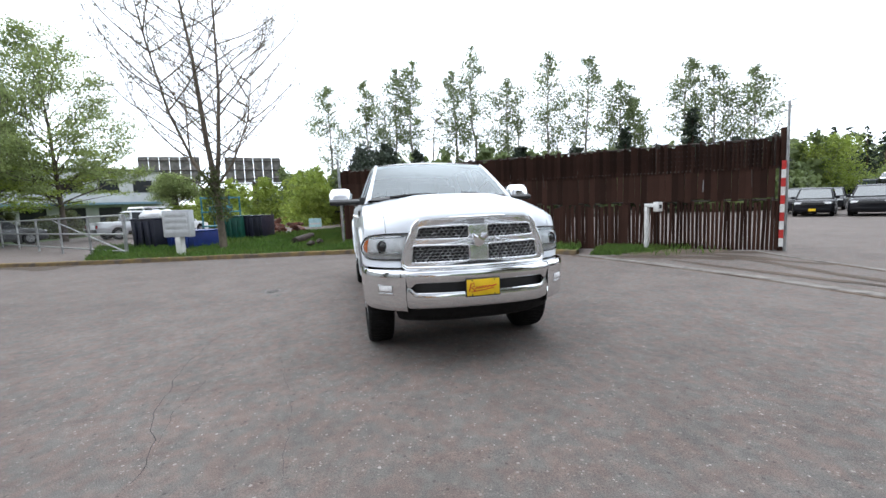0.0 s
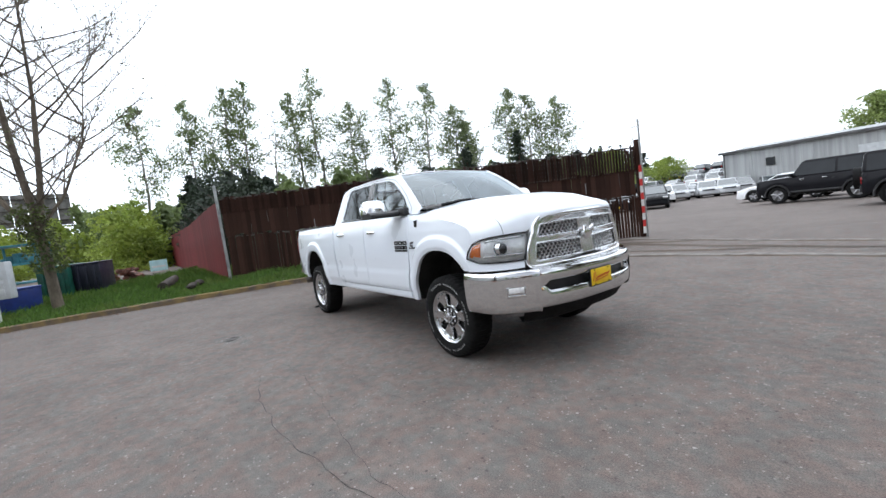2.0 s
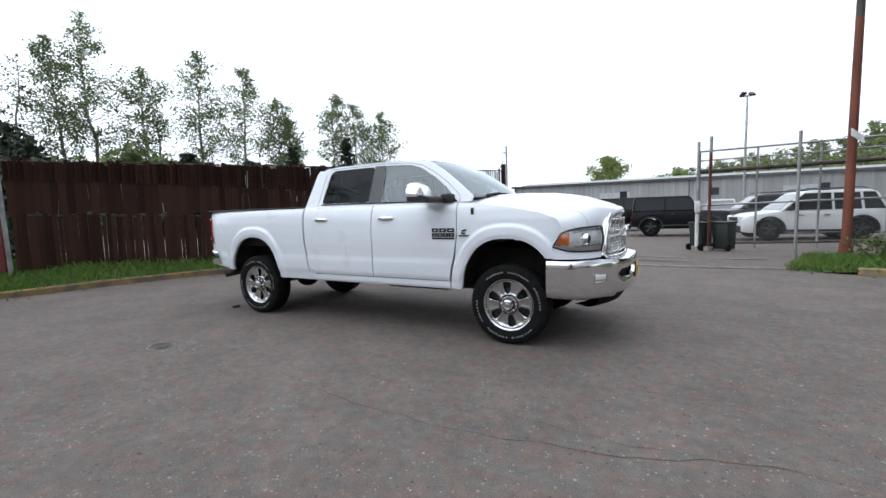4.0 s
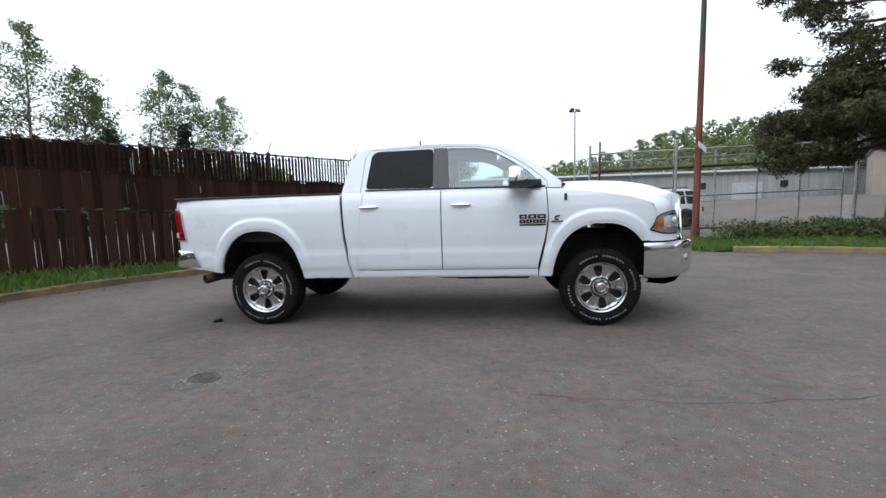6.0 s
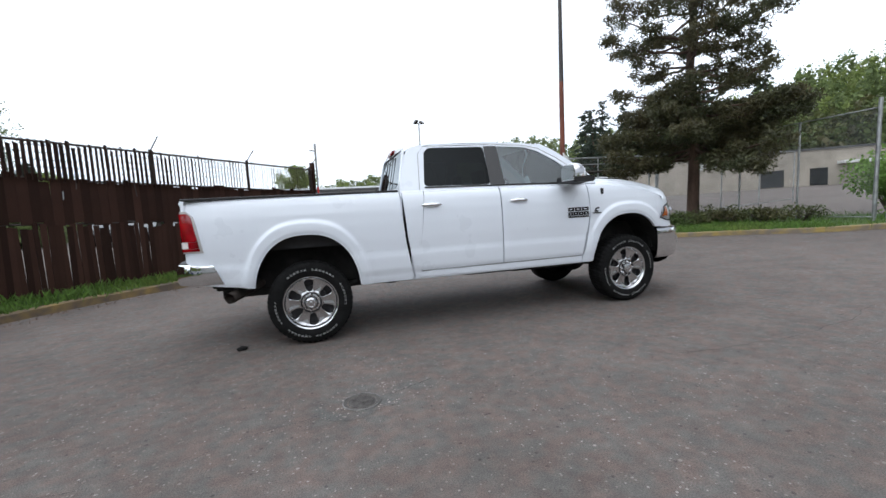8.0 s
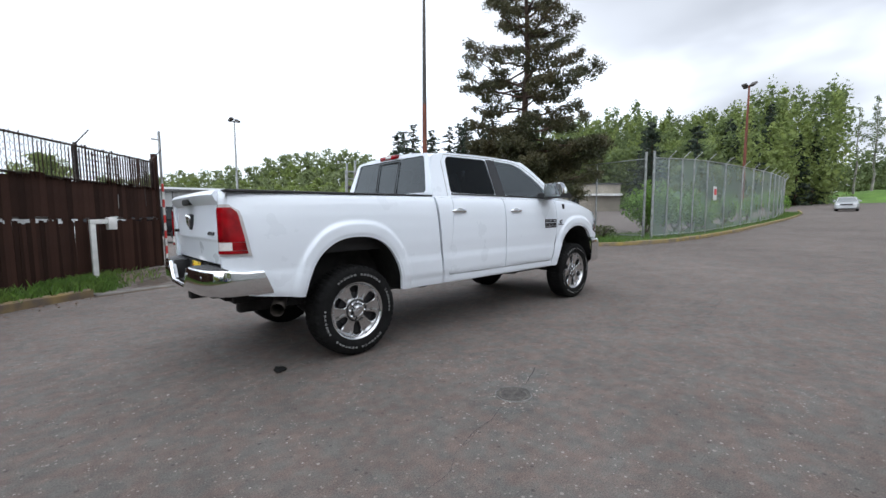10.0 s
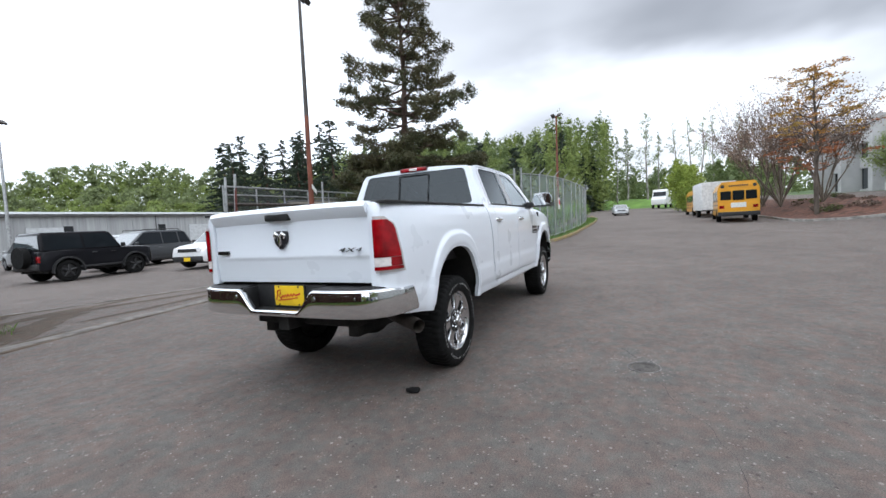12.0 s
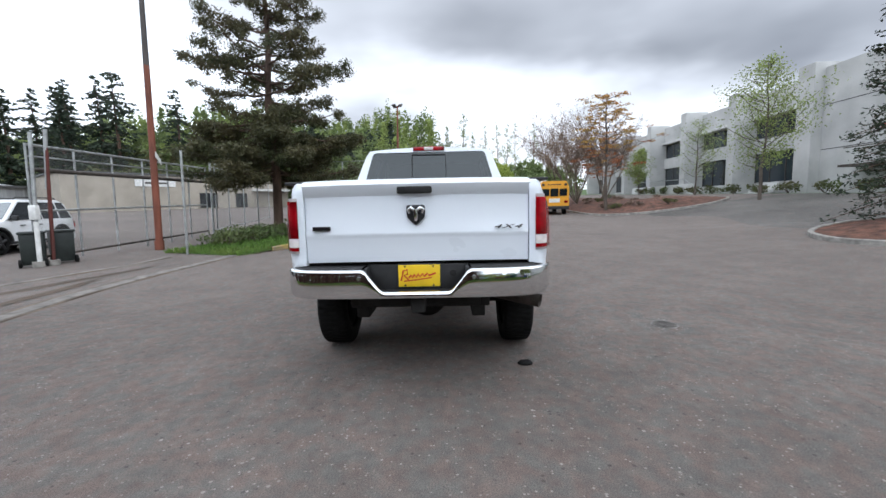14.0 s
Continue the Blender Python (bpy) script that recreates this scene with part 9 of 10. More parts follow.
def slope_band(a0, a1, n, near, part_up, hgt, w):
    """Crowns along the wooded slope; part_up: share of the skyline's height that they reach."""
    out = []
    for i in range(n):
        az = a0 + (a1 - a0) * (i + rng.random()) / n
        d = hill_reach(az) * near * (0.96 + 0.08 * rng.random())
        top = 1.3 + d * math.tan(radians(lerp_table(SKYLINE, az))) * 1.14 * part_up * (0.84 + 0.2 * rng.random())
        h = min(hgt * (0.75 + 0.5 * rng.random()), top + 0.5)
        if az < 11:
            h = top - 1.8
        out.append((d * math.cos(radians(az)), d * math.sin(radians(az)), top - h, h, w * (0.7 + 0.6 * rng.random())))
    return out


hill("backdrop_west", "wooded rise behind the trees", [(-110, y) for y in range(-120, 141, 20)], 80, 10)
woodland("woodland_north", "wooded hillside in spring leaf behind the long shed", slope_band(40, 92, 60, 1.0, 1.0, 9, 4.4) + slope_band(40, 92, 50, 0.88, 0.72, 8, 4.0) + slope_band(40, 90, 38, 0.76, 0.45, 7, 4.0)
         + slope_band(115, 132, 26, 1.0, 1.0, 9, 3.6) + slope_band(115, 150, 34, 0.88, 0.7, 8, 4.0), M_LEAFFAR, 0.49, 205)
woodland("woodland_pale", "yellow-green trees scattered on the hillside", slope_band(42, 91, 34, 0.94, 0.85, 8, 3.2) + slope_band(42, 90, 30, 0.80, 0.58, 7, 3.4) + slope_band(116, 130, 8, 0.93, 0.8, 8, 3.2)
         + band(30, 84, 62, 76, 8, 6, 8, 3, 0.5), M_LEAFWOOD2, 0.43, 300)
woodland("woodland_east", "dense spring woodland along the road and lot", slope_band(2, 42, 84, 1.0, 1.0, 15, 2.3) + slope_band(9, 42, 44, 0.86, 0.84, 14, 2.5) + slope_band(11, 26, 18, 0.72, 0.7, 12, 2.6)
         + band(52, 14, 66, 11.5, 8, 5, 8, 2.0, 1.2, 1.2), M_LEAFWOOD, 0.39, 270)
# dark forest; the gate mesh's dimming is also put into its darker leaf colour
woodland("woodland_shade", "dark evergreen woodland behind the beige building", slope_band(26, 43, 30, 0.72, 0.68, 11, 2.8) + slope_band(28, 43, 22, 0.64, 0.5, 9, 2.6), M_LEAFSHRUB, 0.38, 300)
woodland("woodland_road", "yellow-green trees in the woodland by the road", slope_band(2, 40, 46, 0.93, 0.95, 14, 2.0) + slope_band(8, 40, 26, 0.78, 0.72, 11, 2.2) + band(66, 11.5, 100, 8.0, 12, 8, 15, 1.8, lambda t: 1.6 + 2.2 * t, 1.0),
         M_LEAFWOOD2, 0.38, 320)
woodland("woodland_road_end", "trees closing the far end of the road", band(118, 12, 124, -34, 24, 6, 10, 2.6, 2.8) + band(132, 20, 138, -44, 22, 8, 12, 3.0, 3) + band(96, -16, 75, -26, 12, 6, 9, 2.6, 1.6), M_LEAFWOOD, 0.44, 250)
woodland("woodland_west", "hedge and bushes behind the yard and the red fence", band(-60, -2, -34, 58, 44, 6.0, 8.6, 3.0, 0, 1.5) + band(-66, 6, -60, 60, 30, 7, 11, 4, 0) + band(-44, 2.5, -30, 24, 20, 5.2, 7.0, 2.2, 0) + band(-29, 28, -24, 44, 12, 3, 4.6, 2.0, 0)
         + band(-130, -95, -120, 20, 40, 5, 8, 5, 0) + band(-95, 15, -90, 90, 30, 10, 14, 5, 2), M_LEAFWOOD, 0.48, 140)
woodland("hedge_yard", "green hedge and bushes behind the yard", band(-47, -5.5, -62, -8, 7, 5, 7.5, 2.6, 0, 1.0), M_LEAFWOOD, 0.36, 420)
woodland("hedge_north", "dark evergreen hedge behind the red panel fence", band(-13.5, 1.0, -27, 1.6, 7, 4.0, 5.0, 1.4, 0, 0.4) + band(-22, 0.7, -36, 0.8, 6, 5.2, 6.2, 1.5, 0, 0.2), M_LEAFFIR, 0.16, 800)
# low dark row added over the pale wall, partly for the shade under the trees
woodland("hedge_west", "dark hedge before the pale building in the yard, also standing in for tree shade", band(-29, -28, -36.5, -18, 10, 1.5, 2.2, 1.4, 0, 0.6), M_LEAFSHRUB, 0.14, 700)
woodland("bush_bank", "bright green bushes at the end of the red fence", band(-34, -3.4, -46, -4.6, 9, 4.0, 6.2, 2.3, 0, 0.8) + band(-48, -9, -52, -16, 6, 4, 6, 2.4, 0, 1.2) + band(-41, -12, -44, -17, 4, 4, 5.5, 2.2, 0, 1), M_LEAFLIME, 0.23, 850)
woodland("shrub_far_lot", "bushes and trees behind the far car rows", band(-44, 72, -34, 82, 8, 4, 6, 2.6, 0, 1.5) + band(-22, 84, -14, 84, 3, 4, 6, 2.4, 0, 1.0), M_LEAFWOOD, 0.45, 420)
for x, y, hgt, w in ((73, 71, 22, 3.2), (71, 75, 21, 3), (70, 68, 22, 3.0), (65, 58, 21, 3.2), (64, 54.5, 22, 3.4), (62, 62, 19, 3), (70, 48, 20, 3.2), (72, 84, 17, 2.6), (56, 71, 19, 3.2), (54, 74, 18, 3.2), (52, 69, 17, 3), (58.5, 67.5, 18, 3.0)):
    fir(x, y, 0.8, hgt * 1.1, w * 1.75, "tall dark fir beyond the parking lot", group="firs beyond the lot", tiers=20, per=8, lsize=0.64, leaf_n=14, start=0.14, ragged=0.45)
for x, y, hgt in ((84, 11.5, 15), (93, 13, 19), (70, 11.5, 13), (101, 9, 17), (76, 15, 14), (62, 15.5, 11), (58, 20, 12), (66, 24, 13), (90, 8.5, 12), (97, 7.2, 13)):
    fir(x, y, 2.0, hgt, 2.8, "dark fir beside the road up the slope", group="firs beside the road", tiers=18, per=8, lsize=0.64, leaf_n=12)
for x, y, hgt, w, d in ((104, 6.5, 22, 1.7, 0.5), (107, 2.4, 17, 1.3, 0.55), (109, 0.2, 19, 1.4, 0.7), (108, -4.4, 22, 1.9, 0.6), (111, -10.8, 19, 1.5, 0.35), (106, -13.2, 19, 1.7, 0.3), (116, -16.5, 21, 1.6, 0.35), (103, -17.5, 18, 1.6, 0.3), (120, -7.5, 19, 1.3, 0.4), (97, -21, 17, 1.6, 0.3)):
    birch(x, y, 3.4, hgt, w * 1.15, "tall slim tree with thin foliage up the road", dense=d, lsize=0.27, group="slim trees up the road", leaf=M_LEAFWOOD if w > 1.5 else M_LEAFBIRCH, start=0.22)
birch(-4.8, 67, 0, 9.2, 2.9, "round-topped tree behind the long shed", leaf=M_LEAFWOOD2, dense=1.2, lsize=0.3, group="")


for az, d, hgt in ((115.6, 128, 8), (117.2, 132, 11.5), (118.4, 126, 12.5), (119.8, 134, 14.5), (121.0, 128, 14), (122.3, 136, 15.5), (123.4, 130, 15), (124.6, 134, 14), (126.0, 128, 13)):
    fir(d * math.cos(radians(az)), d * math.sin(radians(az)), 1.5, hgt, 3.6, "dark fir on the far hillside", group="firs on the far hillside", tiers=12, per=7, lsize=0.8, leaf_n=11, start=0.1)
birch(-33.0, 57.0, -0.2, 8.0, 3.8, "bright green tree beyond the parked cars", leaf=M_LEAFLIME, dense=1.8, lsize=0.20, start=0.12, group="")
birch(-30.0, 68.0, -0.2, 6.4, 3.2, "yellow-green tree beyond the parked cars", leaf=M_LEAFLIME, dense=1.6, lsize=0.20, start=0.12, group="")


# the big pine on the verge
def pine(x, y, z, hgt):
    e = thing("pine_tree", "large dark green pine with layered ragged boughs on the verge", "pine tree", at=(x, y, z))
    segs, pts = [], []
    spine = [np.array((0.0, 0.0, 0.0)), np.array((0.05, -0.02, 2.4)), np.array((-0.05, 0.10, 5.0)), np.array((0.08, 0.0, 7.6)), np.array((0.0, 0.05, 10.2)), np.array((0.05, 0, hgt))]
    for k in range(5):
        segs.append((spine[k], spine[k + 1], 0.205 * (1 - 0.16 * k), 0.205 * (1 - 0.16 * (k + 1))))
    boughs = []
    for k in range(34):
        boughs.append((0.185 + 0.17 * (k + rng.random()) / 34, k * 2.399 + rng.normal() * 0.4, 0.62 + 0.45 * rng.random(), True))
    tier = 0.375
    while tier < 0.965:
        n_b = 6 if tier < 0.50 else 5
        turn = rng.random() * math.tau
        for k in range(n_b):
            boughs.append((tier + 0.014 * rng.normal(), turn + math.tau * (k + 0.55 * rng.random()) / n_b, 0.45 + 0.68 * rng.random(), False))
        tier += 0.036 + 0.022 * rng.random()
    for t, a, k_r, skirt in boughs:
        f = t * 5
        i = min(int(f), 4)
        p = spine[i] + (spine[i + 1] - spine[i]) * (f - i)
        reach = lerp_table([(0.1, 3.2), (0.2, 3.5), (0.31, 3.6), (0.40, 3.7), (0.50, 3.8), (0.58, 3.1), (0.68, 2.5), (0.8, 2.2), (0.90, 1.4), (1.0, 0.5)], t) * k_r * (0.86 if skirt else 0.78)
        drop = lerp_table([(0.1, -0.10), (0.35, -0.04), (0.5, 0.12), (0.8, 0.34), (1.0, 0.8)], t) + rng.normal() * 0.12
        d = np.array((math.cos(a), math.sin(a), drop))
        side = np.array((-d[1], d[0], 0.0))
        prev = p
        m = max(3, int(reach / 0.34))
        for j in range(m):
            u = (j + 1) / m
            q = p + d * reach * u + np.array((rng.normal() * 0.05, rng.normal() * 0.05, rng.normal() * 0.03 - 0.20 * reach * u * (1 - u) + 0.05 * reach * u ** 3))
            segs.append((prev, q, 0.048 * (1 - 0.8 * j / m) + 0.007, 0.048 * (1 - 0.8 * u) + 0.005))
            prev = q
            if u > (0.25 if skirt else 0.40):
                for rep in (-1, 1):
                    if rng.random() < (0.08 if skirt else 0.20):
                        continue
                    wide = (0.16 + 0.30 * math.sin(min(1.0, u) * math.pi * 0.9)) * (0.6 + 0.8 * rng.random())
                    off = side * rep * wide + d * (0.10 + 0.12 * rng.random()) + np.array((0, 0, 0.05 * rng.normal() - (0.10 * rng.random() if skirt else 0.02)))
                    tip = q + off
                    segs.append((q, tip, 0.014, 0.005))
                    for v_k in (0.45, 1.0):
                        c = q + off * v_k
                        pad = 0.18 + 0.15 * rng.random()
                        pts.append(clump_points(c, (pad * 1.15, pad * 1.15, pad * 0.80), int(270 * pad), 0.0))
                        if rng.random() < 0.5:
                            pts.append(clump_points(c + np.array((0, 0, -0.16)), (pad * 0.7, pad * 0.7, pad * 0.6), int(90 * pad), 0.0))
    return finish_tree(e, segs, M_BARKRED, np.concatenate(pts), 0.145, M_LEAFPINE, flat=0.10, crown_label="layered boughs of dull green needles", aspect=0.26)


pine(11.07, 6.72, ground_z(11.07, 6.72) + 0.12, 12.0)
fir(6.3, -13.6, ground_z(6.3, -13.6) + 0.1, 9.5, 1.45, "dark conifer on the mulched island beside the driveway", tiers=36, per=11, lsize=0.125, leaf_n=48, start=0.05, ragged=0.45)

# the bare forked tree by the kerb
e = thing("bare_tree", "tall forked tree with bare twigs and first buds on the lawn", "tree", at=(-10.15, -5.45, 0.12))
segs, tips = [], []
STEMS = (([(0, 0, 0), (0.0, -0.04, 1.2), (0.02, -0.08, 2.3), (0.05, -0.25, 4.0), (0.0, -0.45, 6.5), (0.05, -0.75, 9.0), (0.0, -0.95, 12.0)], 0.125),
         ([(0.02, -0.06, 2.2), (0.10, 0.12, 3.4), (0.05, 0.28, 5.5), (0.10, 0.34, 8.0), (0.05, 0.30, 10.6)], 0.078),
         ([(0.0, -0.05, 2.0), (-0.15, -0.75, 3.1), (-0.25, -1.45, 4.9), (-0.2, -1.95, 7.4), (-0.2, -2.3, 9.6)], 0.062),
         ([(0.05, -0.02, 2.3), (0.05, 0.55, 3.1), (0.0, 1.15, 4.6), (0.0, 1.45, 6.6)], 0.045))
for line, r0 in STEMS:
    line = [np.array(q, float) for q in line]
    n_l = len(line) - 1
    for k in range(n_l):
        segs.append((line[k], line[k + 1], r0 * (1 - k / n_l) ** 0.8 + 0.012, r0 * (1 - (k + 1) / n_l) ** 0.8 + 0.010))
    z0, z1 = max(1.7, line[0][2] + 0.4), line[-1][2]
    n_b = int((z1 - z0) / 0.30)
    for k in range(n_b):
        z = z0 + (z1 - z0) * (k + rng.random()) / n_b
        i = max(x for x in range(n_l) if line[x][2] <= z)
        w = (z - line[i][2]) / (line[i + 1][2] - line[i][2])
        p = line[i] + (line[i + 1] - line[i]) * w
        a = k * 2.4 + rng.normal() * 0.5
        ln = lerp_table([(1.7, 1.8), (3.0, 3.3), (5.0, 3.8), (7.5, 3.0), (10.0, 1.7), (12.0, 0.5)], z) * (0.5 + 0.6 * rng.random())
        d = np.array((math.cos(a) * 0.8, math.sin(a) * 1.2 - 0.25, 0.50 + 0.35 * rng.random()))
        d /= np.linalg.norm(d)
        n_s = max(4, int(ln / 0.28))
        rb_0 = 0.008 + 0.0065 * ln
        for m_k in range(n_s):
            u = m_k / n_s
            d = d + np.array((0, 0, 0.06)) + rng.normal(size=3) * 0.07
            d /= np.linalg.norm(d)
            q = p + d * ln / n_s
            segs.append((p, q, rb_0 * (1 - 0.8 * u) + 0.002, rb_0 * (1 - 0.8 * (u + 1 / n_s)) + 0.002))
            p = q
            if u > 0.15:
                for _ in range(2):
                    td = d + rng.normal(size=3) * 0.55 + np.array((0, 0, 0.12))
                    td /= np.linalg.norm(td)
                    tl = (0.35 + 0.75 * rng.random()) * (1.15 - 0.5 * u)
                    a_p = p
                    for i_t in range(3):
                        b_p = a_p + td * tl / 3
                        td = td + np.array((0, 0, 0.10)) + rng.normal(size=3) * 0.16
                        td /= np.linalg.norm(td)
                        segs.append((a_p, b_p, 0.0095 - 0.002 * i_t, 0.0075 - 0.002 * i_t))
                        if i_t:
                            sd = td + rng.normal(size=3) * 0.6
                            e_p = b_p + sd / np.linalg.norm(sd) * tl * 0.35
                            segs.append((b_p, e_p, 0.0055, 0.0035))
                            tips.append(e_p)
                        a_p = b_p
                    tips.append(a_p)
        tips.append(p)
pts = np.concatenate([clump_points(t, (0.08, 0.08, 0.08), 2, 0.0) for t in tips])
finish_tree(e, segs, M_BARKTWIG, pts, 0.06, M_LEAFBUD, crown_label="sparse opening buds", sides=3)
v, q = leaf_quads(np.concatenate([clump_points((0.05 * k, -0.05 * k, 1.3 + 0.34 * k), (0.46, 0.46, 0.30), 300, 0.3) for k in range(5)]), 0.10)
fast_mesh("ivy", v, q, M_LEAFSHRUB, e, label="brown-green ivy round the fork")

# lime-green trees to the west
for x, y, hgt, seed_w in ((-25.8, -18.9, 14.0, 1.0), (-34.0, -15.0, 5.0, 0.7), (-29.5, -25.5, 11.0, 0.9), (-23.5, -22.5, 12.0, 0.9)):
    e = thing("tree", "broad tree in fresh yellow-green leaf by the yard", "tree", "fresh green trees", (x, y, 0))
    segs, tips = [(np.array((0, 0, 0.0)), np.array((0.02, 0.0, 2.0)), 0.17, 0.14)], []
    top = np.array((0.3, -0.2, hgt * 0.80))
    segs.append((np.array((0.02, 0.0, 2.0)), top * 0.5 + np.array((0.1, 0.1, 1.0)), 0.14, 0.09))
    segs.append((top * 0.5 + np.array((0.1, 0.1, 1.0)), top, 0.09, 0.02))
    for k in range(32):
        u = k / 31
        z = 2.2 + (hgt * 0.72 - 2.2) * u
        a, tilt = k * 2.399, 62 - 34 * u + 8 * rng.random()
        d = np.array((math.cos(a) * math.sin(radians(tilt)), math.sin(a) * math.sin(radians(tilt)), math.cos(radians(tilt))))
        grow((0.02 + 0.28 * u, 0, z), d, hgt * (0.23 - 0.10 * u), 0.055 - 0.03 * u, 2, segs, tips, bend=0.2, fork=2, shrink=0.66, up=0.16, sweep=34)
    low = []
    for k in range(34):
        a, r, z = k * 2.399, (1.2 + 3.4 * rng.random()) * hgt / 14, hgt * (0.17 + 0.26 * rng.random())
        c = np.array((math.cos(a) * r, math.sin(a) * r, z))
        segs.append((np.array((0, 0, z * 0.8)), c, 0.03, 0.008))
        low += [c, c * np.array((0.7, 0.7, 1.0)) + rng.normal(size=3) * 0.2]
    v, q = leaf_quads(np.concatenate([clump_points(t, (0.95, 0.95, 0.20), 80, 0.0) for t in low]), 0.13, 0.3)
    fast_mesh("lower_crown", v, q, M_LEAFLIME, e, label="layered low sprays of yellow-green leaves")
    pts = np.concatenate([clump_points(t, (0.80, 0.80, 0.30), int(44 if t[2] < hgt * 0.45 else 16), 0.0) for t in tips])
    finish_tree(e, segs, M_BARK, pts, 0.145, M_LEAFPALE, crown_label="fresh yellow-green leaves, thin at the top", sides=4)

# grass bank closing the road
bm = bmesh.new()
rows = []
for k in range(13):
    y = 7.5 - 1.5 * k
    rows.append([(97 + 13 * u + 0.05 * (y + 2) ** 2, y, ground_z(97, -3) - 0.1 + 2.6 * smooth01(u) + 0.12 * math.sin(k * 1.7 + u * 5)) for u in (0, 0.2, 0.4, 0.6, 0.8, 1.0, 1.4)])
grid_sheet(bm, rows)
tagged(link_mesh("verge_road_end", bm, M_LAWN, smooth=60), "mown green bank at the end of the road", "grass bank", kind="structure")

# planted bank and offices
def bed(name, label, line, inner, rise):
    bm = bmesh.new()
    rows = []
    for (x, y), (ix, iy) in zip(line, inner):
        rows.append([(x + (ix - x) * u, y + (iy - y) * u, ground_z(x + (ix - x) * u, y + (iy - y) * u) + 0.10 + rise * smooth01(u * 1.3)) for u in (0, 0.15, 0.35, 0.6, 0.8, 1.0)])
    grid_sheet(bm, rows)
    return tagged(link_mesh(name, bm, M_MULCH, smooth=60), label, "planting bed", kind="structure")


BANK = curve_pts([(60, -9.9), (40, -9.85), (28, -9.75), (22.5, -9.7), (20.2, -11.0), (19.2, -13.2), (19.0, -15.5), (20.5, -17.6), (24, -18.2)], 0.8)
bed("bed_offices", "brown bark-mulch bank with a pale kerb before the offices", BANK, [(max(24.5, min(p[0] + 0.5, 58)), -14.2) for p in BANK], 0.42)
strip("kerb_offices", BANK, 0.15, -0.05, 0.13, M_CONC, "pale concrete kerb round the planted bank", "kerb", side=1)
ISLE = [(5.5 + 2.35 * math.cos(a), -12.9 + 2.35 * math.sin(a)) for a in (math.tau * k / 36 for k in range(37))]
bed("bed_island", "mulched island with a concrete edge beside the driveway", ISLE, [(5.5, -12.9)] * len(ISLE), 0.22)
strip("kerb_island", ISLE, 0.15, -0.05, 0.14, M_CONC, "concrete kerb round the mulched island", "kerb", side=1)


def shrub(x, y, z, r, hgt, leaf, label, n=420, size=0.09, group="shrubs"):
    e = thing("shrub", label, "shrub", group, (x, y, z))
    segs = []
    for k in range(9):
        a = rng.random() * math.tau
        segs.append((np.zeros(3), np.array((math.cos(a) * r * 0.6, math.sin(a) * r * 0.6, hgt * (0.5 + 0.4 * rng.random()))), 0.02, 0.006))
    v, f = branch_tubes(segs, 4)
    fast_mesh("branchwork", v, f, M_BARK, e, kind="stuff")
    c = [clump_points((rng.normal() * r * 0.4, rng.normal() * r * 0.4, hgt * (0.3 + 0.45 * rng.random())), (r * 0.55, r * 0.55, hgt * 0.34), n // 6, 0.3) for _ in range(6)]
    v, q = leaf_quads(np.concatenate(c), size, 0, 0.6)
    v[:, 2] = np.maximum(v[:, 2], 0.01)
    fast_mesh("foliage", v, q, leaf, e)


for i in range(26):
    t = i / 25
    x, y = 9.0 + 7.0 * t, lerp_table([(9, 5.55), (11, 5.0), (12.6, 3.5), (16, 2.0)], 9.0 + 7.0 * t) + rng.random() * 0.8
    if x > 12.5:
        continue
    shrub(x, y, ground_z(x, y) + 0.10, 0.65, 0.45 + 0.2 * rng.random(), M_LEAFSHRUB, "low brown-green shrub in the bed under the pine", 520, 0.075, "low shrubs under the pine")
for x, y in ((7.6, 6.9), (8.3, 6.4), (9.1, 6.9), (9.9, 6.2), (8.8, 7.5), (10.4, 7.2), (7.9, 7.6)):
    shrub(x, y, ground_z(x, y) + 0.06, 0.7, 0.42 + 0.18 * rng.random(), M_LEAFSHRUB, "low brown-green shrub on the verge by the pine", 520, 0.085, "low shrubs under the pine")
for x, y, r, hgt in ((14.6, 3.1, 0.95, 1.9), (15.6, 2.9, 1.15, 2.3), (16.7, 2.7, 1.05, 2.1), (18.3, 2.6, 0.7, 1.4), (20.5, 2.7, 0.8, 1.6), (25, 2.8, 0.9, 1.7), (31, 3.0, 0.9, 1.8), (43, 3.4, 1.0, 2.0), (46, 4.4, 1.1, 2.2)):
    shrub(x, y, ground_z(x, y) + 0.1, r, hgt, M_LEAFHEDGE, "bright green shrub growing behind the chain-link fence", 2400, 0.12, "shrubs behind the road fence")
for k in range(18):
    x, y = 20.5 + 18 * rng.random(), -11.2 - 4.5 * rng.random()
    shrub(x, y, ground_z(x, y) + 0.28, 0.45, 0.4, M_LEAFBROWN if k % 3 else M_LEAFSHRUB, "low brownish shrub on the mulch bank", 220, 0.11, "shrubs on the mulch bank")
for k in range(12):
    x = 13.5 + 2.6 * k
    shrub(x, -21.8, ground_z(x, -21.8), 0.7, 0.75, M_LEAFSHRUB, "dark shrub at the foot of the offices", 320, 0.15, "shrubs before the offices")

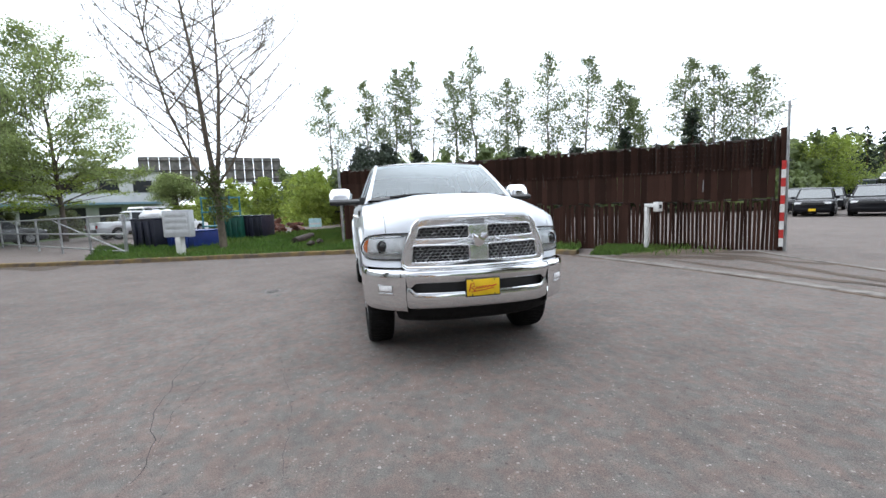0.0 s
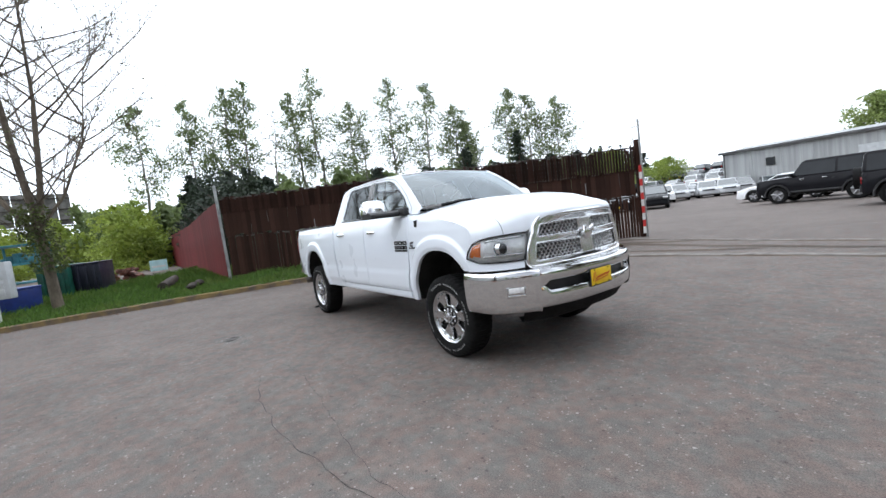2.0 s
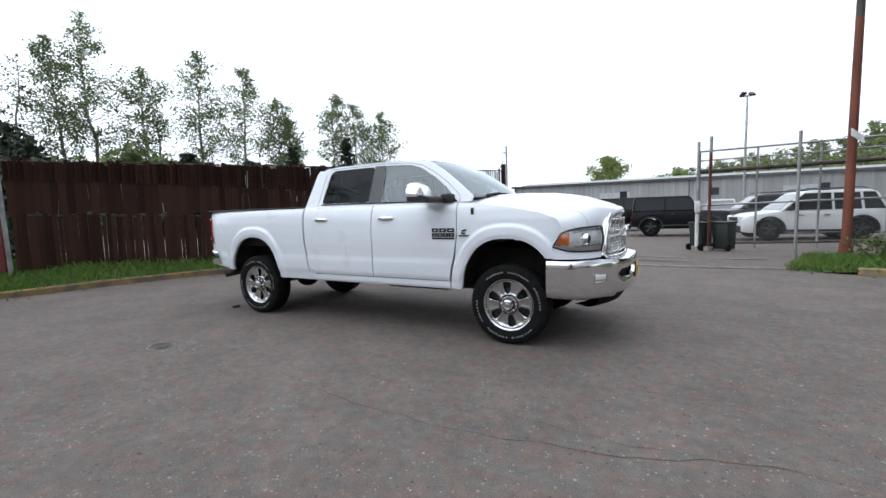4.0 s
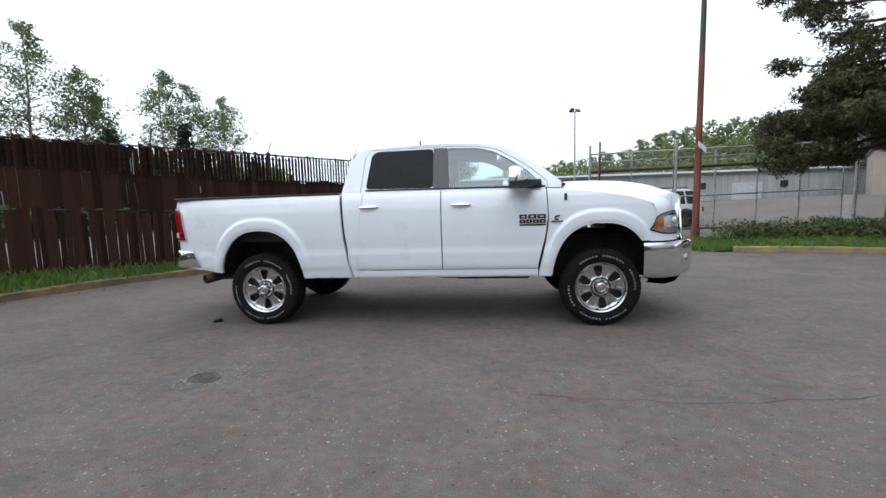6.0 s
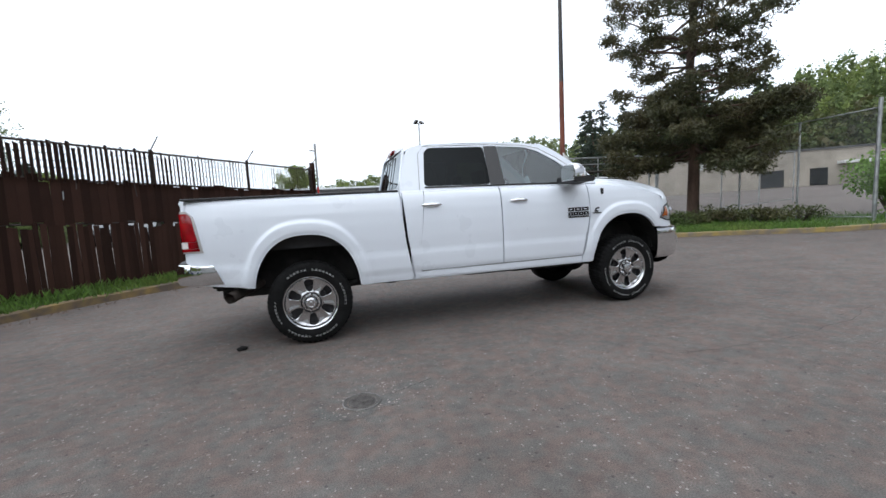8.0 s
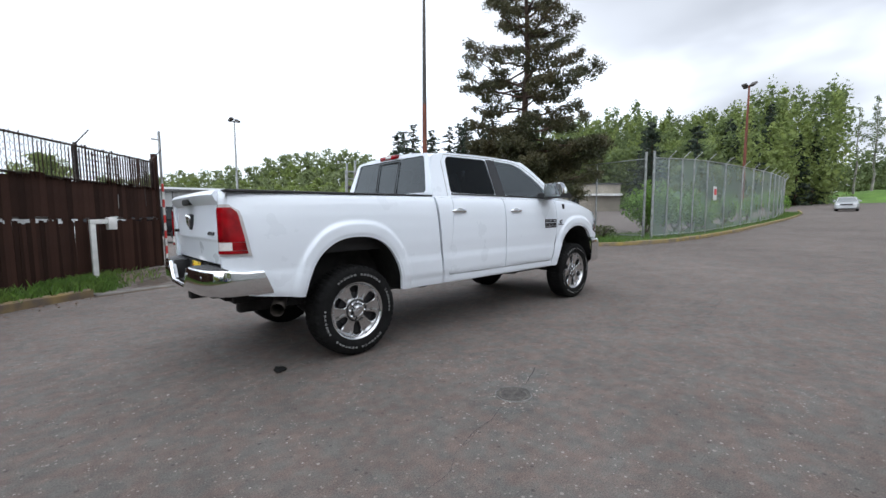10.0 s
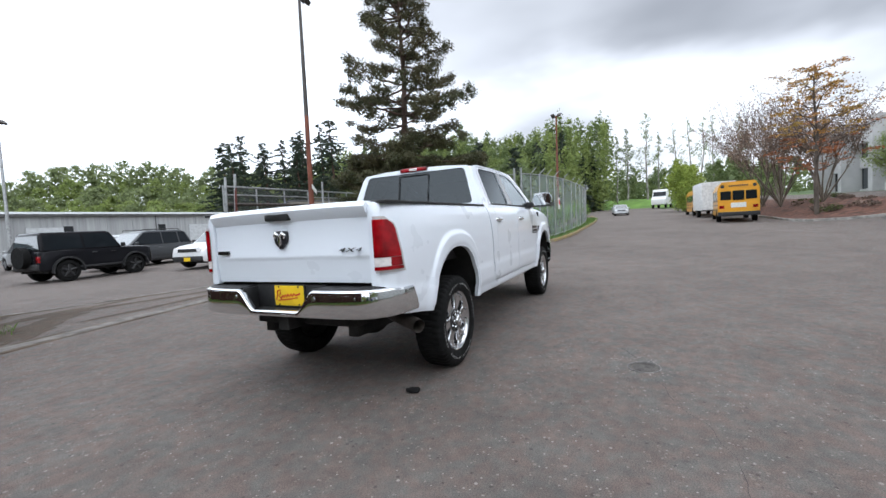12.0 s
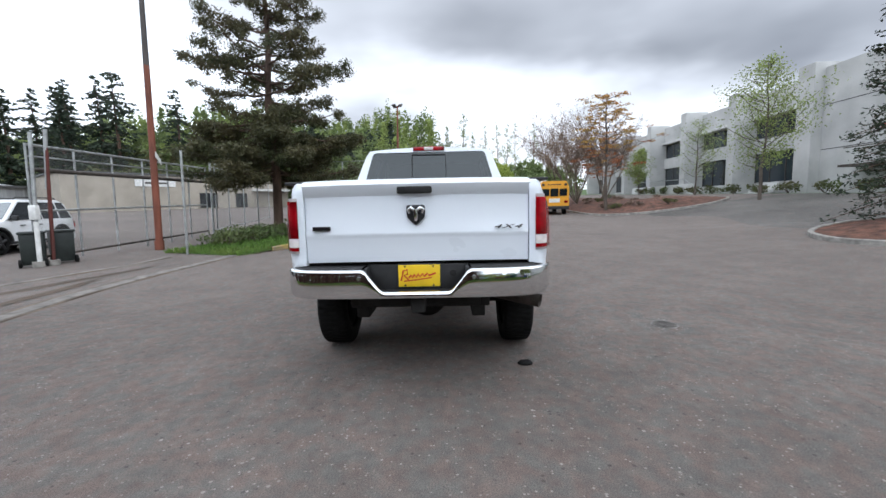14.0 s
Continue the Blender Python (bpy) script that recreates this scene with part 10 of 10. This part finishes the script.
e = thing("maple_tree", "small tree with orange spring leaves on the mulch bank", "tree", at=(23.0, -10.9, ground_z(23, -10.9) + 0.30))
spine = [np.array(p) for p in ((0, 0, -0.3), (0.0, 0.05, 2.0), (0.12, -0.05, 4.2), (0.05, 0.10, 6.3), (0.10, 0.0, 7.7))]
segs, high, lowp = [(spine[k], spine[k + 1], 0.115 - 0.025 * k, 0.09 - 0.025 * k + 0.01) for k in range(4)], [], []
for k in range(30):
    z = 1.7 + 5.8 * (k + rng.random()) / 30
    i = max(j for j in range(4) if spine[j][2] <= z)
    p = spine[i] + (spine[i + 1] - spine[i]) * (z - spine[i][2]) / (spine[i + 1][2] - spine[i][2])
    a = k * 2.399 + rng.normal() * 0.3
    reach = lerp_table([(1.7, 2.3), (3.0, 3.0), (4.8, 2.5), (6.3, 1.6), (7.6, 0.5)], z) * (0.5 + 0.65 * rng.random())
    d = np.array((math.cos(a), math.sin(a), 0.42 + 0.3 * rng.random()))
    prev = p
    for m_k in range(1, 6):
        q = p + d * reach * m_k / 5 + np.array((0, 0, -0.14 * reach * (m_k / 5) ** 2)) + rng.normal(size=3) * 0.05
        segs.append((prev, q, 0.035 * (1 - 0.17 * m_k) + 0.004, 0.035 * (1 - 0.17 * (m_k + 1)) + 0.006))
        prev = q
        if m_k > 1:
            for _ in range(2):
                c = q + np.array((rng.normal() * 0.28, rng.normal() * 0.28, 0.05 * rng.normal()))
                segs.append((q, c, 0.010, 0.004))
                (lowp if z < 3.1 + rng.normal() * 0.5 else high).append(clump_points(c, (0.34, 0.34, 0.08), 22, 0.0))
finish_tree(e, segs, M_BARK, np.concatenate(high), 0.115, M_LEAFORANGE, flat=0.5, crown_label="layered orange-yellow leaves", sides=4)
v, q = leaf_quads(np.concatenate(lowp), 0.11, 0.5)
fast_mesh("lower_crown", v, q, M_LEAFRUST, e, label="rust-red lower leaves")
for x, y, hgt in ((30.5, -11.2, 8.6), (33.0, -11.8, 10.0), (36.0, -11.4, 8.6), (29.0, -13.0, 7.6)):
    e = thing("tree", "bushy brown tree with bare reddish twigs by the buses", "tree", "brown bushy trees", (x, y, ground_z(x, y) + 0.4))
    segs, tips = [], []
    for k in range(9):
        a, tilt = k * 0.75, 8 + 30 * rng.random()
        d = np.array((math.cos(a) * math.sin(radians(tilt)), math.sin(a) * math.sin(radians(tilt)), math.cos(radians(tilt))))
        grow((0, 0, 0.1), d, hgt * 0.42, 0.05, 2, segs, tips, bend=0.2, fork=2, shrink=0.66, up=0.2, sweep=26)
    pts = np.concatenate([clump_points(t, (0.45, 0.45, 0.45), 34 if t[2] < hgt * 0.6 else 12, 0.0) for t in tips])
    finish_tree(e, segs, M_BARKTWIG, pts, 0.10, M_LEAFBROWN, crown_label="haze of brown twigs", sides=4)
woodland("bush_row_road", "yellow-green bushes beyond the buses", band(56, -7.0, 62, -9.5, 5, 5.5, 6.6, 2.0, lambda t: ground_z(58, -8) + 0.2, 0.5), M_LEAFLIME, 0.24, 900)
for x, y, hgt, w, lf in ((17.6, -17.3, 7.4, 2.0, M_LEAFHEDGE), (27.4, -19.4, 5.6, 1.7, M_LEAFBROWN), (38.0, -19.8, 4.6, 1.3, M_LEAFHEDGE)):
    birch(x, y, ground_z(x, y), hgt, w, "slender drooping tree in fresh leaf before the offices", leaf=M_LEAFPALE if lf is M_LEAFBROWN else M_LEAFWOOD2, dense=0.7 if lf is M_LEAFBROWN else 1.25, lsize=0.10, start=0.22, group="slender trees before the offices", bark=M_BARK)

# ---- grass, soil and small things on the ground ----
def grass_on(name, ob, label, count, hmin, hmax, keep=None):
    """Blades scattered over the faces of a verge."""
    me = ob.data
    me.calc_loop_triangles()
    co = np.empty(len(me.vertices) * 3, np.float32)
    me.vertices.foreach_get("co", co)
    co = co.reshape(-1, 3)
    tri = np.empty(len(me.loop_triangles) * 3, np.int32)
    me.loop_triangles.foreach_get("vertices", tri)
    tri = tri.reshape(-1, 3)
    a, b, c = co[tri[:, 0]], co[tri[:, 1]], co[tri[:, 2]]
    mid = (a + b + c) / 3
    area = np.linalg.norm(np.cross(b - a, c - a), axis=1) * 0.5
    if keep is not None:
        area = area * np.array([keep(*m) for m in mid])
    pick = rng.choice(len(tri), count, p=area / area.sum())
    u, w = rng.random(count), rng.random(count)
    flip = u + w > 1
    u[flip], w[flip] = 1 - u[flip], 1 - w[flip]
    p = a[pick] + (b[pick] - a[pick]) * u[:, None] + (c[pick] - a[pick]) * w[:, None]
    tuft = np.array([0.5 + noise.noise((q[0] * 1.1, q[1] * 1.1, 3.0)) for q in p[::8]])
    tuft = np.repeat(tuft, 8)[:count]
    hh = (hmin + (hmax - hmin) * rng.random(count)) * (0.55 + 0.9 * np.clip(tuft, 0, 1))
    ang = rng.random(count) * math.tau
    wd = 0.004 + 0.006 * rng.random(count)
    lean = rng.normal(size=(count, 2)) * 0.35
    sx, sy = np.cos(ang) * wd, np.sin(ang) * wd
    base1 = p + np.stack([sx, sy, np.zeros(count) - 0.01], 1)
    base2 = p - np.stack([sx, sy, np.zeros(count) + 0.01], 1)
    m1 = p + np.stack([lean[:, 0] * hh * 0.35 + sx * 0.8, lean[:, 1] * hh * 0.35 + sy * 0.8, hh * 0.6], 1)
    tip = p + np.stack([lean[:, 0] * hh, lean[:, 1] * hh, hh], 1)
    v = np.stack([base1, base2, m1 - np.stack([sx, sy, 0 * sx], 1) * 0.8, tip], 1).reshape(-1, 3)
    q = np.arange(count * 4).reshape(-1, 4)
    return tagged(fast_mesh(name, v, q, M_GRASS, kind="stuff"), label, "grass")


grass_on("grass_west", verge_w, "rough bright green grass on the bank by the slat fence", 46000, 0.05, 0.17, lambda x, y, z: 1.0 if x > -16 else 0.4)
grass_on("grass_gate", verge_end, "thin green grass at the gate end of the fence", 7000, 0.04, 0.14, lambda x, y, z: smooth01((-2.9 - x) / 0.6) + 0.03)
grass_on("grass_east", verge_e, "rough green grass along the kerb and round the light pole", 26000, 0.04, 0.15, lambda x, y, z: 1.0 if x < 11 else 0.10)

lid = thing("manhole_cover", "small round iron manhole cover set in the asphalt", "manhole cover", at=(-1.546, -2.472, 0))
lid.scale = (0.76, 0.76, 1)
bm = bmesh.new()
prof = [(0.0, 0.004), (0.115, 0.004), (0.118, 0.006), (0.122, -0.004), (0.130, -0.004), (0.134, 0.006), (0.158, 0.005), (0.165, -0.01)]
grid_sheet(bm, [[(r * math.cos(a), r * math.sin(a), z) for r, z in prof] for a in (math.tau * k / 32 for k in range(33))])
M_IRON = mat("worn_iron", (0.108, 0.098, 0.090), 0.75, 0.15, var=0.3, scale=14, bump=0.5, bscale=60)
part("cover_plate", bm, M_IRON, lid, smooth=30)
bm = bmesh.new()
grid_sheet(bm, [[(r * math.cos(a), r * math.sin(a), z) for r, z in ((0.160, -0.004), (0.162, 0.009), (0.171, 0.009), (0.174, -0.004))] for a in (math.tau * k / 32 for k in range(33))])
part("ring", bm, mat("worn_steel_ring", (0.22, 0.21, 0.20), 0.55, 0.3, var=0.4, scale=9), lid, "worn steel ring", smooth=30)
bm = bmesh.new()
for k in range(6):
    box(bm, -0.09, 0.09, -0.085 + k * 0.034 - 0.006, -0.085 + k * 0.034 + 0.006, 0.0045, 0.0075)
part("tread_bar", bm, M_IRON, lid)
M_PATCH = asphalt_mat("darker_asphalt_patch", (0.122, 0.108, 0.100), (0.52, 0.47, 0.43), 0.24)


def flat_patch(name, label, cx, cy, rx, ry, rz, z=0.004, material=None, rough=0.3, seed=0):
    bm = bmesh.new()
    n = 40
    ring = []
    for k in range(n):
        a = math.tau * k / n
        f = 1 + rough * noise.noise((math.cos(a) * 2 + seed, math.sin(a) * 2, seed * 1.7))
        x, y = rx * f * math.cos(a), ry * f * math.sin(a)
        c, s = math.cos(radians(rz)), math.sin(radians(rz))
        ring.append(bm.verts.new((cx + x * c - y * s, cy + x * s + y * c, z)))
    bm.faces.new(ring)
    return tagged(link_mesh(name, bm, material or M_PATCH), label, "asphalt patch", kind="structure")


flat_patch("patch_manhole", "dark repair patch round the manhole", -1.52, -2.42, 0.42, 0.24, 20, 0.0025, seed=1)
M_MUD = asphalt_mat("muddy_asphalt", (0.088, 0.066, 0.050), (0.30, 0.25, 0.20), 0.08, 0.3)
for k, (cx, cy, rx, ry, rz) in enumerate(((-2.35, 6.0, 0.85, 0.22, 48), (-1.75, 6.9, 1.2, 0.26, 38), (-1.35, 7.7, 1.3, 0.20, 15), (-2.0, 8.4, 0.8, 0.22, 60), (0.6, 7.2, 1.5, 0.13, -9), (-2.75, 5.15, 0.55, 0.13, 20),
                                          (2.4, 6.9, 1.6, 0.10, -6), (0.2, 6.3, 1.9, 0.12, 8), (-8.9, -10.2, 1.4, 0.7, 60), (-9.6, -11.6, 1.8, 0.8, 70))):
    flat_patch("patch_mud", "brown mud and tyre tracks spread on the asphalt", cx, cy, rx, ry, rz, 0.0045 + 0.0002 * k, M_MUD, 0.75, seed=k + 3)
rub = bmesh.new()
bmesh.ops.create_icosphere(rub, subdivisions=2, radius=0.06, matrix=Matrix.Translation((-2.559, -0.828, 0.012)) @ Matrix.Diagonal((0.9, 1.0, 0.28, 1)))
for v in rub.verts:
    v.co += v.normal * 0.012 * noise.noise(v.co * 30)
tagged(link_mesh("rubber_scrap", rub, M_RUBBER, smooth=60), "black scrap of rubber lying on the asphalt", "rubber scrap")


def crack(name, pts, width, seed):
    """A ragged dark crack along a line."""
    line = curve_pts(pts, 0.07)
    bm = bmesh.new()
    rows = []
    for i, (x, y) in enumerate(line):
        a, b = line[max(i - 1, 0)], line[min(i + 1, len(line) - 1)]
        d = Vector((b[0] - a[0], b[1] - a[1])).normalized()
        j = 0.035 * noise.noise((x * 5, y * 5, seed)) + 0.014 * noise.noise((x * 22, y * 22, seed))
        w = width * (0.25 + 0.9 * abs(noise.noise((x * 3, y * 3, seed + 9)))) * min(1, 6 * min(i, len(line) - 1 - i) / len(line) + 0.15)
        cx, cy = x - d.y * j, y + d.x * j
        rows.append([(cx - d.y * w, cy + d.x * w, ground_z(x, y) + 0.003), (cx + d.y * w, cy - d.x * w, ground_z(x, y) + 0.003)])
    grid_sheet(bm, rows)
    return tagged(link_mesh(name, bm, M_CRACK), "dark hairline crack in the asphalt", "crack", kind="structure")


M_CRACK = mat("crack_shadow", (0.055, 0.050, 0.046), 0.95, var=0.3, scale=10, world_space=True)
crack("crack", [(0.4, -2.48), (1.29, -2.66), (2.19, -2.68), (2.65, -2.62), (3.08, -2.57), (3.7, -2.35), (4.2, -2.38)], 0.0056, 1.0)
crack("crack", [(-0.06, -2.32), (0.92, -2.2), (2.19, -2.34), (3.0, -2.42), (3.73, -2.35)], 0.0032, 2.0)
crack("crack", [(-1.36, -2.42), (-1.2, -2.35), (-0.98, -2.26)], 0.0075, 3.0)
crack("crack", [(-1.72, -2.53), (-1.95, -2.61), (-2.3, -2.70)], 0.005, 7.0)
crack("crack", [(-2.0, -2.6), (-2.9, -2.9), (-3.8, -2.8)], 0.0018, 4.0)
crack("crack", [(0.8, -1.75), (1.9, -1.85), (3.3, -1.6), (4.4, -1.55)], 0.0022, 5.0)
crack("crack", [(6.0, 0.9), (7.5, -0.4), (8.4, -2.3)], 0.0032, 6.0)
# loose grit and leaf scraps along the kerb
for nm, line, lab in (("grit_west", KERB_W, "brown grit and leaf scraps along the kerb"), ("grit_east", KERB_E[:40], "grit along the yellow kerb")):
    c = []
    for x, y in line:
        if y < -9.5:
            continue
        k = 26
        off = np.abs(rng.normal(size=k)) * 0.16
        c.append(np.stack([x + off * 0.8 + rng.normal(size=k) * 0.15, y - off * 0.6 + rng.normal(size=k) * 0.15, np.full(k, ground_z(x, y) + 0.008)], 1))
    v, q = leaf_quads(np.concatenate(c), 0.035, 0.9, 0.7)
    tagged(fast_mesh(nm, v, q, M_LEAFBROWN, kind="stuff"), lab, "grit")
